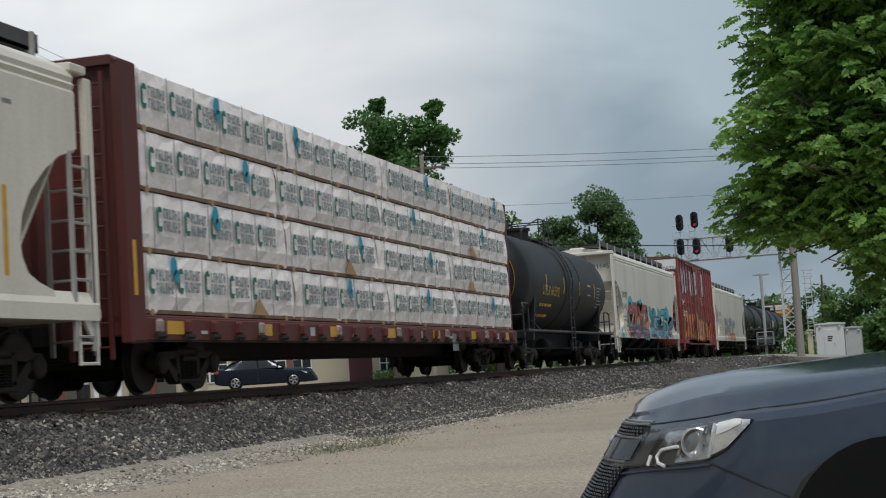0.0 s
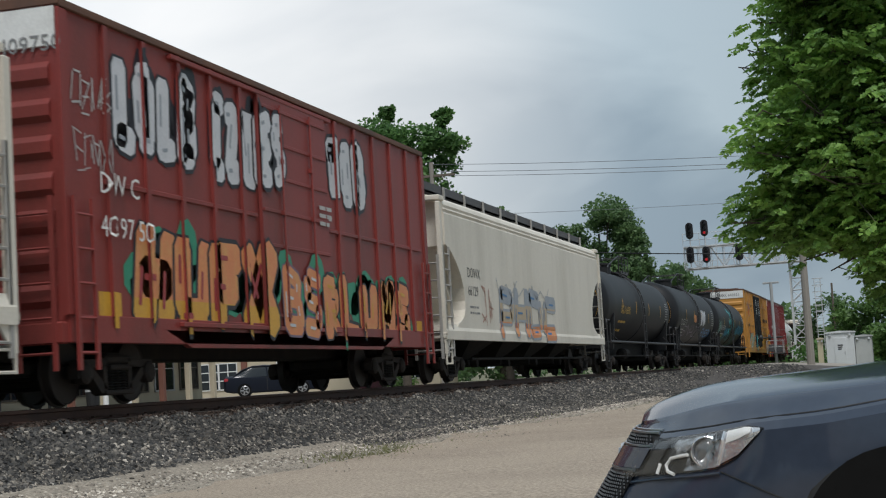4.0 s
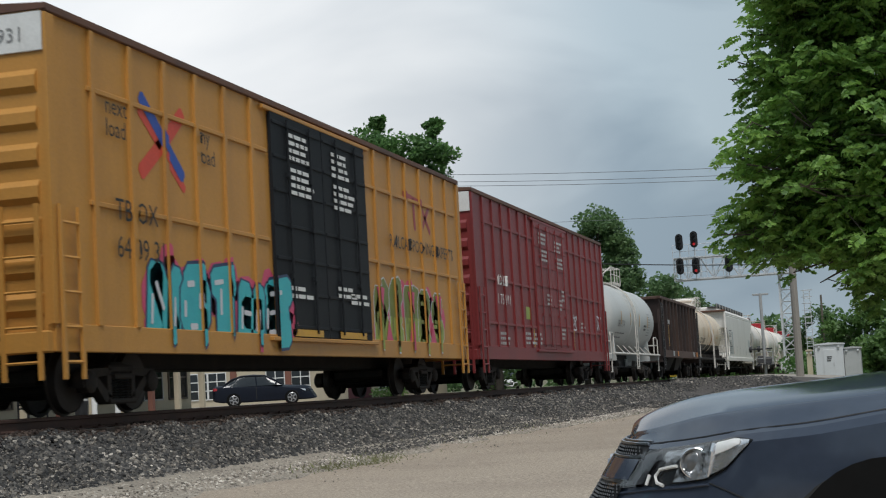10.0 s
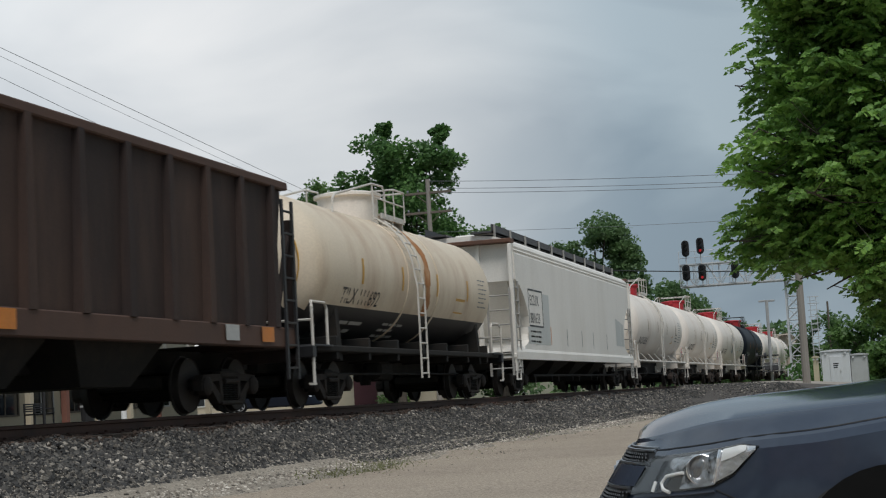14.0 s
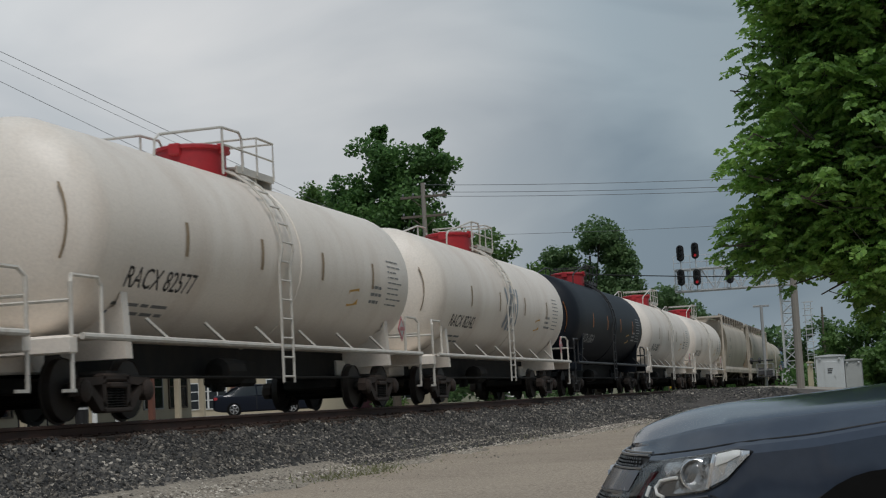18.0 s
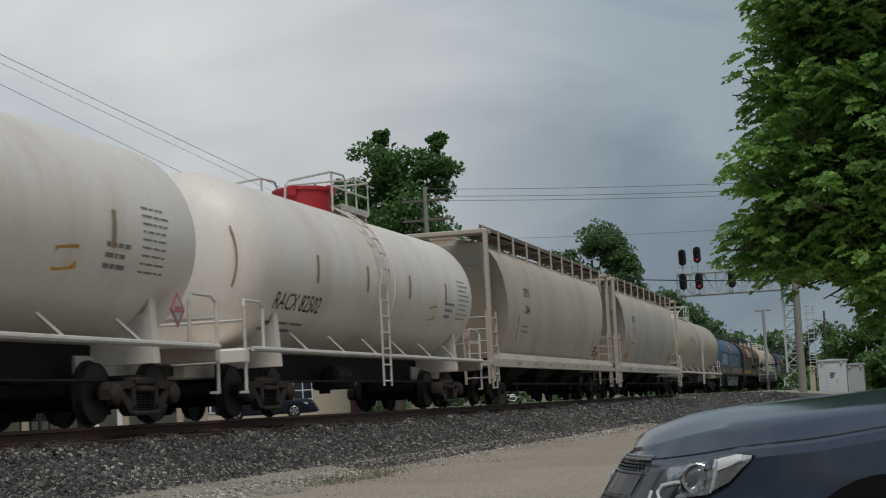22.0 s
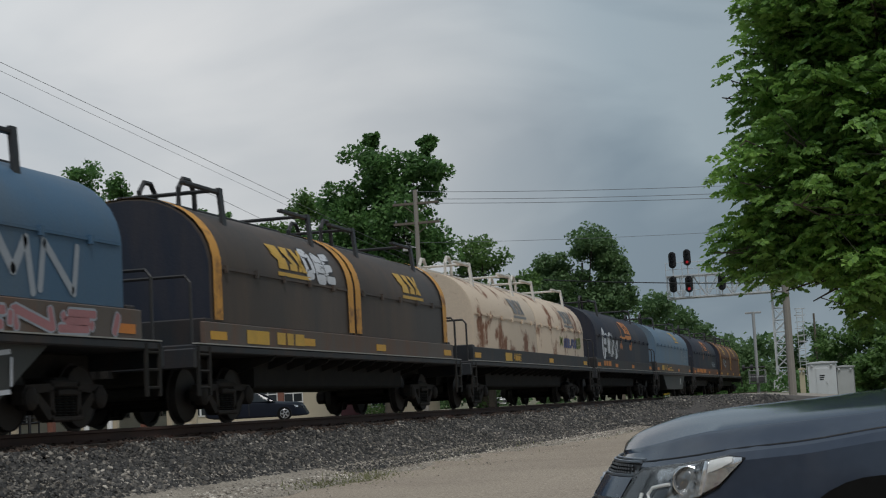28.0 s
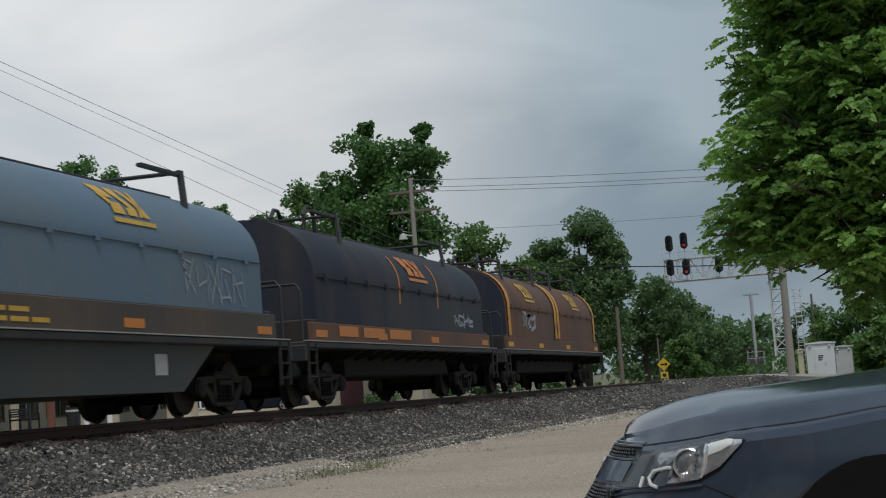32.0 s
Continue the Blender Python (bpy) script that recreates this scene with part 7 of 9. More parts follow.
# white tank wagons with red valve housings, one blue-black among them
for k, (a, b, txt) in enumerate(((271.85, 286.8, "RACX 82561"), (287.9, 302.9, "RACX 82577"), (304.0, 319.4, "RACX 82342"), (320.5, 335.8, "NATX 60014"), (336.9, 352.3, "RACX 82071"), (353.4, 368.1, "RACX 82502"))):
    dark = k == 3
    car, n, surf, zc = tank_car("tank_wagon", "blue-black tank wagon with a dark red valve housing" if dark else "white tank wagon with a red valve housing and white rails" + (", dirt-stained" if k in (2, 4) else ""),
                                a, b, 1.52, m_navy_tank if dark else m_white_tank, "drum", m_dome_red, rails=m_rail_black if dark else m_rail_white, seed=2, rusty=not dark, strip=m_orange if dark else m_strip_dull)
    lettering(txt, 0.40, -5.9, zc - 0.82, surf, m_offwhite if dark else m_black, car)
    bars(car, surf, -5.9, zc - 1.05, 1.5, 2, 0.11, 0.04, m_offwhite if dark else m_greyink, 30 + k)
    part("placard", laid_on([[(3.0, zc - 0.70), (3.55, zc - 0.64), (3.50, zc - 0.34), (2.95, zc - 0.40)]], surf), m_yellow, car)
    bars(car, surf, 5.2, zc + 0.3, 0.75, 9, 0.11, 0.05, m_greyink if not dark else m_offwhite, 40 + k)
    bars(car, surf, 4.2, zc - 0.3, 0.6, 3, 0.14, 0.06, m_greyink if not dark else m_offwhite, 50 + k)
    if not dark:
        yq = n / 2 - 1.5
        pc = part("hazard_placard", Shape().prism([(yq, 1.34), (yq + 0.24, 1.60), (yq, 1.86), (yq - 0.24, 1.60)], "x", 1.50, 1.512), m_placard_red, car, "pale red diamond placard")
        part("placard_field", Shape().prism([(yq, 1.42), (yq + 0.16, 1.60), (yq, 1.78), (yq - 0.16, 1.60)], "x", 1.512, 1.516), m_offwhite, pc)
        part("placard_bar", Shape().box(1.516, 1.519, yq - 0.12, yq + 0.12, 1.56, 1.64), m_placard_red, pc)
    if k == 2:
        graffiti(car, surf, -0.9, 0.7, zc - 0.75, zc + 0.45, 2, g_grey, None, None, seed=71, fat=0.35, cuts_z=hz(zc, 1.52))

# two rounded grey hoppers
for k, (a, b, txt) in enumerate(((369.0, 386.95, "1084"), (388.25, 405.95, "1101"))):
    car, n, surf = hopper("hopper_wagon", "grey rounded covered hopper wagon with a grated roof walk" + (", dirtier" if k else ""), a, b, m_grey_hop, "round", seed=5 + k, rails=m_grey_hop)
    lettering("SSPX", 0.36, -5.2, 2.95, surf, m_black, car)
    lettering(txt, 0.36, -5.2, 2.48, surf, m_black, car)
    bars(car, surf, -5.3, 2.1, 0.8, 2, 0.14, 0.06, m_greyink, 95 + k)
    bars(car, surf, 6.0, 1.75, 0.5, 3, 0.12, 0.07, m_black, 97 + k)
    part("patch", laid_on([[(6.6, 1.5), (7.1, 1.5), (7.1, 1.65), (6.6, 1.65)]] if not k else [[(-6.1, 1.5), (-5.6, 1.5), (-5.6, 1.7), (-6.1, 1.7)]], surf), m_orange, car)
    for y in (-5.7, 5.7):
        part("reflector", laid_on([stroke(y, 1.7, y, 2.4, 0.09)], surf, (), np.arange(1.4, 3.5, 0.2)), m_orange, car)
    for q, y in enumerate(np.linspace(-6.0, 6.0, 7)):
        part("sill_mark", Shape().box(1.531, 1.535, y - 0.2, y + 0.2, 1.07, 1.12), m_grey_mark, car)

# tan tank wagon
car, n, surf, zc = tank_car("tank_wagon", "tan-stained tank wagon with grimy ends and black lettering", 406.95, 425.6, 1.50, m_tan_tank, "box", m_white_tank, rails=m_rail_white, seed=3)
lettering("GTLX 1617", 0.42, -5.2, zc + 0.05, surf, m_greyink, car)
part("placard", laid_on([[(5.0, zc - 0.45), (5.8, zc - 0.45), (5.8, zc - 0.15), (5.0, zc - 0.15)]], surf), m_yellow, car)
bars(car, surf, 7.4, zc + 0.3, 0.75, 9, 0.11, 0.05, m_greyink, 60)
yq = n / 2 - 3.1
part("hazard_placard", Shape().prism([(yq, 1.38), (yq + 0.24, 1.64), (yq, 1.90), (yq - 0.24, 1.64)], "x", 1.53, 1.545), m_placard_red, car, "pale red diamond placard")

# seven coil wagons
cz = [1.6 + 0.12 * k for k in range(17)]
car, n, surf, base, top = coil_car("coil_wagon", "blue covered coil wagon with white scrawled graffiti and a deep belly", 426.3, 440.8, m_coil_blue, 1, m_sill_pale, True, seed=1)
logo(car, surf, -0.85, 2.62, 1.6, 0.45, m_csxgold, cz)
piece(car, surf, "DIAMOND", -6.0, -2.75, 1.68, 2.48, g_white, None, None, cuts_z=cz, seed=81, fat=0.17)
piece(car, surf, "MCNSMNG", -0.9, 6.0, 1.64, 2.46, g_grey, None, None, cuts_z=cz, seed=82, fat=0.24)
piece(car, lambda y, z: 1.385, "SANNSTANNO", -3.3, 3.5, 0.40, 1.04, g_white, None, None, seed=83, fat=0.16)
piece(car, lambda y, z: 1.446, "HEFDNSI", -0.6, 6.4, 1.20, 1.54, g_placard, g_grey, None, seed=91, fat=0.5, edge=0.06)
piece(car, lambda y, z: 1.446, "LAND", -5.6, -4.9, 1.2, 1.5, g_cyan, None, g_cyan, seed=92, fat=0.5)
lettering("496343", 0.30, -4.0, 1.24, lambda y, z: 1.446, g_grey, car)
car, n, surf, base, top = coil_car("coil_wagon", "brown-stained coil wagon with two hoods edged in yellow", 441.9, 457.1, m_coil_brown, 2, m_sill_pale, False, edge=m_edge, seed=2)
logo(car, surf, -4.1, 2.58, 1.6, 0.42, m_csxgold, cz)
logo(car, surf, 3.15, 2.58, 1.6, 0.42, m_csxgold, cz)
piece(car, surf, "DBE", -2.5, -0.95, 2.42, 3.05, g_white, g_black, None, cuts_z=cz, seed=84, fat=0.42, edge=0.05)
part("stencil_block", laid_on([[(-5.5, 1.24), (-4.55, 1.24), (-4.55, 1.46), (-5.5, 1.46)]], lambda y, z: 1.446), m_csxgold, car)
bars(car, lambda y, z: 1.446, -4.2, 1.26, 1.4, 1, 0.1, 0.2, m_csxgold, 61)
car, n, surf, base, top = coil_car("coil_wagon", "white coil wagon with two hoods badly streaked with rust", 458.0, 475.0, m_coil_white, 2, m_sill_dark, False, seed=4, lifters=m_rail_white)
logo(car, surf, -3.2, 2.6, 1.6, 0.42, m_greyink, cz)
logo(car, surf, 4.1, 2.6, 1.6, 0.42, m_greyink, cz)
lettering("495055", 0.32, -3.5, 1.24, lambda y, z: 1.446, m_csxgold, car)
part("stencil_block", laid_on([[(-4.5, 1.24), (-3.7, 1.24), (-3.7, 1.46), (-4.5, 1.46)]], lambda y, z: 1.446), m_csxgold, car)
piece(car, surf, "SEELFDO", 4.0, 6.2, 1.78, 2.12, g_blueviolet, None, None, cuts_z=cz, seed=85, fat=0.5)
piece(car, surf, "X", 3.4, 3.9, 1.85, 2.2, g_olive, None, None, cuts_z=cz, seed=86, fat=0.6)
piece(car, surf, "EB", 6.15, 7.0, 1.8, 2.2, g_olive, None, None, cuts_z=cz, seed=87, fat=0.5)
car, n, surf, base, top = coil_car("coil_wagon", "navy coil wagon with an orange emblem and white graffiti", 475.85, 491.0, m_coil_navy, 1, m_sill_dark, False, seed=3)
piece(car, surf, "HUNN", -5.3, -1.9, 1.60, 2.55, g_dullgrey, None, [g_white, g_white, g_white], cuts_z=cz, seed=186, fat=0.22)
logo(car, surf, -0.05, 2.66, 1.6, 0.5, m_orange, cz)
part("stripe", laid_on([stroke(-0.9, 2.2, -0.6, 3.05, 0.10)], surf, (), cz), m_orange, car)
part("stripe", laid_on([stroke(1.75, 2.2, 1.45, 3.1, 0.10)], surf, (), cz), m_orange, car)
for q in (-1.15, -0.85, 1.2, 1.5):
    part("stripe", laid_on([oval(q, 2.12, 0.13, 0.12)], surf), m_orange, car)
part("stripe", laid_on([[(-1.2, 2.42), (1.6, 2.42), (1.6, 2.52), (-1.2, 2.52)]], surf, (), cz), m_orange, car)
bars(car, lambda y, z: 1.446, -5.6, 1.30, 1.8, 1, 0.1, 0.18, m_orange, 63)
car, n, surf, base, top = coil_car("coil_wagon", "faded blue covered coil wagon with a deep belly", 491.7, 505.95, m_coil_pale, 1, m_coil_brown, True, seed=5)
logo(car, surf, 1.0, 2.85, 1.3, 0.42, m_csxgold, cz)
graffiti(car, surf, 3.2, 5.4, 1.75, 2.4, 5, g_grey, None, None, seed=87, fat=0.12)
lettering("496375", 0.34, -3.9, 1.28, lambda y, z: 1.446, m_csxgold, car)
part("stencil_block", laid_on([[(-4.9, 1.29), (-4.1, 1.29), (-4.1, 1.52), (-4.9, 1.52)]], lambda y, z: 1.446), m_csxgold, car)
bars(car, lambda y, z: 1.446, -2.2, 1.40, 1.2, 2, 0.12, 0.06, m_csxgold, 64)
for z in (3.0, 2.75, 2.6):
    part("end_mark", Shape().box(-0.75, 0.05 if z > 2.9 else 0.35, -n / 2 + 0.872, -n / 2 + 0.884, z, z + (0.17 if z > 2.9 else 0.06)), m_csxgold, car, "gold marks on the hood's end")
part("sign_plate", laid_on([[(2.1, 0.62), (2.5, 0.62), (2.5, 0.92), (2.1, 0.92)]], lambda y, z: 1.385), m_offwhite, car)
car, n, surf, base, top = coil_car("coil_wagon", "dark coil wagon with faded orange emblem", 506.7, 521.0, m_coil_navy, 1, m_coil_rust, False, seed=7)
logo(car, surf, -0.3, 2.75, 1.5, 0.42, m_orange, cz)
for q in (-1.0, 2.0):
    part("stripe", laid_on([stroke(q, 2.1, q + 0.1, 3.1, 0.10)], surf, (), cz), m_orange, car)
graffiti(car, surf, 3.4, 5.2, 1.7, 2.0, 4, g_grey, None, None, seed=88, fat=0.2)
bars(car, lambda y, z: 1.446, -5.2, 1.30, 5.6, 1, 0.1, 0.2, m_orange, 65)
car, n, surf, base, top = coil_car("coil_wagon", "rusty brown coil wagon with two hoods, last of the train", 522.0, 537.5, m_coil_rust, 2, m_coil_rust, False, edge=m_edge, seed=8)
logo(car, surf, -4.4, 2.75, 1.3, 0.42, m_csxgold, cz)
logo(car, surf, 2.9, 2.75, 1.3, 0.42, m_csxgold, cz)
graffiti(car, surf, -4.9, -3.2, 1.8, 2.3, 3, g_grey, None, None, seed=89, fat=0.3)


# ---- trees ----
def leaf_mesh(points, size, seed, up=0.35, aspect=0.62):
    """Small four-sided leaves, one at each point."""
    rg = np.random.default_rng(seed)
    p = np.asarray(points)
    n = len(p)
    a = rg.normal(size=(n, 3))
    a[:, 2] *= 0.6
    a /= np.linalg.norm(a, axis=1)[:, None]
    nrm = rg.normal(size=(n, 3)) + np.array([0, 0, up * 2])
    b = np.cross(nrm, a)
    b /= np.linalg.norm(b, axis=1)[:, None] + 1e-9
    s = size * (0.6 + 0.8 * rg.random((n, 1)))
    v = np.stack([p - a * s, p + b * s * aspect, p + a * s, p - b * s * aspect], 1)
    v[:, 2, 2] -= s[:, 0] * 0.25
    me = bpy.data.meshes.new("leaves")
    me.from_pydata(v.reshape(-1, 3).tolist(), [], (np.arange(n * 4).reshape(n, 4)).tolist())
    return me


def clump_points(centres, radii, per, seed):
    rg = np.random.default_rng(seed)
    out = []
    for c, r in zip(centres, radii):
        d = rg.normal(size=(per, 3))
        d /= np.linalg.norm(d, axis=1)[:, None]
        rad = r * (0.2 + 1.0 * rg.random((per, 1)) ** 0.7)
        out.append(np.asarray(c) + d * rad * np.array([1, 1, 0.8]))
    return np.concatenate(out)


def tree(label, x, y, top, width, lobes, mat, seed, leaf=0.17, clumps=60, per=110, base=None, trunk=0.28, low=0.35):
    """A broadleaf tree: tapered trunk, limbs to the lobes of the crown, many small leaves."""
    rg = random.Random(seed)
    z0 = ground_z(x, y) - 0.15 if base is None else base
    ob = thing("tree", label, "tree", pose(x, y, z0), group="trees behind the railway")
    hgt = top - z0
    tr = Shape()
    tr.tube([(0, 0, 0), (0.05, 0.02, hgt * 0.2), (-0.06, 0.04, hgt * 0.45), (0.03, 0, hgt * 0.75)], [trunk, trunk * 0.8, trunk * 0.6, trunk * 0.25], 9)
    cen, rad = [], []
    for lx, lz, lr in lobes:
        tr.tube([(0, 0, hgt * 0.3), (lx * width * 0.4, rg.uniform(-0.5, 0.5), hgt * (0.3 + lz) / 2), (lx * width, rg.uniform(-0.8, 0.8), hgt * lz)], [trunk * 0.45, trunk * 0.3, trunk * 0.12], 6)
        k = max(5, int(clumps * lr / sum(q[2] for q in lobes)))
        for _ in range(k):
            d = Vector((rg.gauss(0, 1), rg.gauss(0, 1), rg.gauss(0, 0.85))).normalized() * (rg.random() ** 0.45)
            c = (lx * width + d.x * lr * width, d.y * lr * width * 1.1, hgt * lz + d.z * lr * width)
            if c[2] < hgt * low * 0.6:
                continue
            cen.append(c)
            rad.append(lr * width * rg.uniform(0.30, 0.52))
            if rg.random() < 0.25:
                tr.tube([(lx * width * 0.8, 0, hgt * lz * 0.9), c], [trunk * 0.10, 0.02], 4)
    part("trunk", tr, m_bark, ob, smooth=True)
    me = leaf_mesh(clump_points(cen, rad, per, seed), leaf, seed + 1)
    me.materials.append(mat)
    part("crown", me, None, ob)
    return ob


tree("tall dark green tree with a two-lobed crown behind the wires", -28.5, 90, 16.6, 4.1, [(0.2, 0.74, 0.46), (-0.35, 0.70, 0.46), (-0.12, 0.84, 0.46), (0.72, 0.83, 0.36), (-0.62, 0.74, 0.34), (-0.66, 0.60, 0.42), (0.34, 0.66, 0.58), (0.70, 0.56, 0.38), (-0.1, 0.52, 0.62), (-0.05, 0.40, 0.7), (-0.06, 0.95, 0.16), (0.80, 0.92, 0.15)], m_leaf_mid, 11, 0.14, 280, 150)
tree("pale green tree beside the tall dark one", -39.0, 105, 16.4, 4.2, [(0.1, 0.86, 0.42), (-0.5, 0.74, 0.42), (0.6, 0.70, 0.45), (0, 0.55, 0.6), (-0.4, 0.4, 0.6)], m_leaf_pale, 12, 0.15, 110, 110)
tree("distant tree with a loose open crown", -59.2, 110, 20.9, 4.2, [(0, 0.90, 0.36), (-0.66, 0.84, 0.32), (0.62, 0.84, 0.34), (0, 0.72, 0.6), (0, 0.5, 0.6)], m_leaf_mid, 13, 0.16, 80, 90)
tree("distant tree with a thin ragged top", -48.9, 110, 16.4, 2.7, [(-0.4, 0.88, 0.42), (0.5, 0.86, 0.40), (0, 0.66, 0.7)], m_leaf_mid, 14, 0.16, 50, 90)
tree("small distant tree above the roofs", -41.9, 110, 14.7, 1.7, [(-0.3, 0.88, 0.5), (0.4, 0.84, 0.5), (0, 0.66, 0.8)], m_leaf_mid, 17, 0.16, 36, 80)
tree("rounded green tree behind the railway", -23.3, 95, 10.5, 3.3, [(0, 0.82, 0.50), (-0.62, 0.66, 0.44), (0.62, 0.64, 0.42), (0, 0.5, 0.7), (0, 0.3, 0.8)], m_leaf_pale, 15, 0.14, 110, 120)
tree("tall grey-green tree with a round crown by the crossing", -19.8, 110, 12.5, 3.8, [(0.22, 0.84, 0.46), (-0.62, 0.72, 0.36), (0.62, 0.72, 0.32), (-0.35, 0.60, 0.52), (0.45, 0.56, 0.46), (0.1, 0.45, 0.7), (0.1, 0.28, 0.7)], m_leaf_far, 16, 0.14, 230, 140)
for k, (x, y, top, wd) in enumerate(((-17.6, 124, 8.6, 3.2), (-17.2, 136, 8.0, 3.4), (-17.0, 148, 7.2, 3.4), (-16.6, 162, 6.3, 3.4), (-16.4, 178, 5.3, 3.5), (-16.2, 196, 4.6, 3.6), (-22.0, 118, 8.0, 3.6), (-26.0, 104, 7.0, 3.6))):
    tree("green tree in the row along the track", x, y, top, wd, [(0, 0.74, 0.6), (-0.5, 0.5, 0.6), (0.5, 0.5, 0.6), (0, 0.28, 0.7)], m_leaf_far, 20 + k, 0.20, 60, 90, low=0.1)
tree("small bright green tree by the crossing", -13.6, 116, 2.4, 1.6, [(0, 0.70, 0.7), (-0.5, 0.45, 0.6), (0.5, 0.45, 0.6)], m_leaf_pale, 31, 0.12, 60, 90, trunk=0.12, low=0.1)
for k, (x, y, top, wd) in enumerate(((-4.6, 128, 4.4, 2.6), (-1.2, 124, 5.4, 3.0), (2.6, 126, 6.0, 3.4), (6.5, 122, 6.0, 3.4), (10.5, 124, 6.0, 3.4), (0.6, 112, 2.4, 2.2), (3.6, 108, 3.0, 2.4))):
    tree("green tree behind the signal cabinets", x, y, top, wd, [(0, 0.74, 0.6), (-0.5, 0.5, 0.65), (0.5, 0.5, 0.65), (0, 0.25, 0.8)], m_leaf_pale if k % 2 else m_leaf_far, 40 + k, 0.18, 60, 90, low=0.05)
rg_ = random.Random(77)
cen, rad = [], []
for k in range(190):
    x = rg_.uniform(-130, 75)
    y = 235 + rg_.uniform(0, 40) + abs(x + 12) * 0.15
    if abs(x - TRACK) < 3.2:
        continue
    cen.append((x, y, ground_z(x, y) + rg_.uniform(0.5, 8.6) * (0.85 if abs(x + 12) < 10 else 1.15)))
    rad.append(rg_.uniform(1.8, 3.6))
fw = leaf_mesh(clump_points(cen, rad, 120, 78), 0.5, 79)
fw.materials.append(m_leaf_far)
solo("far_woods", fw, None, "hazy green woods closing the view", "woods", kind="stuff")
cen, rad = [], []
for k in range(120):
    y = rg_.uniform(150, 235)
    cen.append((TRACK - rg_.uniform(5.0, 8.0), y, ground_z(TRACK - 6, y) + rg_.uniform(0.2, 2.2)))
    rad.append(rg_.uniform(0.8, 1.5))
for k in range(110):
    y = rg_.uniform(124, 235)
    cen.append((TRACK + rg_.uniform(4.6, 9.0), y, ground_z(TRACK + 6, y) + rg_.uniform(0.2, 3.2)))
    rad.append(rg_.uniform(0.8, 1.6))
for k in range(80):
    cen.append((rg_.uniform(-6.5, 12), rg_.uniform(114, 132), ground_z(0, 120) + rg_.uniform(0.2, 2.0)))
    rad.append(rg_.uniform(0.8, 1.4))
for k in range(90):
    x = rg_.uniform(-60, -29)
    y = 98 + rg_.uniform(0, 14)
    cen.append((x, y, ground_z(x, y) + rg_.uniform(0.2, 3.0)))
    rad.append(rg_.uniform(0.8, 1.6))
hw = leaf_mesh(clump_points(cen, rad, 110, 80), 0.17, 81)
hw.materials.append(m_leaf_mid)
solo("undergrowth", hw, None, "dense dark undergrowth along the railway", "bushes", kind="stuff")


def compound_leaves(frames, seed):
    """Leaves of paired leaflets on a drooping stalk, the leaflets turned every way."""
    rg = np.random.default_rng(seed)
    p, d = (np.array([f[k] for f in frames]) for k in (0, 1))
    n = len(p)
    side = np.cross(d, [0, 0, 1.0])
    side /= np.linalg.norm(side, axis=1)[:, None] + 1e-9
    up = np.cross(side, d)
    length = rg.uniform(0.34, 0.54, (n, 1))
    tilt = rg.normal(0, 0.35, (n, 1))
    quads = []
    for k in range(8):
        q = 0.18 + 0.82 * k / 7
        c = p + d * length * q - np.array([0, 0, 0.25]) * q * q * length
        for sgn in (1, -1) if k < 7 else (0,):
            out = (side * np.cos(tilt) + up * np.sin(tilt)) * sgn * 0.9 + d * (0.45 if sgn else 1.0)
            out /= np.linalg.norm(out, axis=1)[:, None]
            w = np.cross(out, up)
            w /= np.linalg.norm(w, axis=1)[:, None] + 1e-9
            turn = rg.uniform(-1.25, 1.25, (n, 1))
            w = w * np.cos(turn) + np.cross(out, w) * np.sin(turn)
            ln = rg.uniform(0.10, 0.155, (n, 1)) * (1.15 - 0.5 * abs(q - 0.5))
            mid = c + out * ln * 0.45
            quads.append(np.stack([c, mid + w * ln * 0.36, c + out * ln - np.array([0, 0, 0.03]), mid - w * ln * 0.36], 1))
    v = np.concatenate(quads)
    me = bpy.data.meshes.new("leaves")
    me.from_pydata(v.reshape(-1, 3).tolist(), [], np.arange(len(v) * 4).reshape(-1, 4).tolist())
    return me


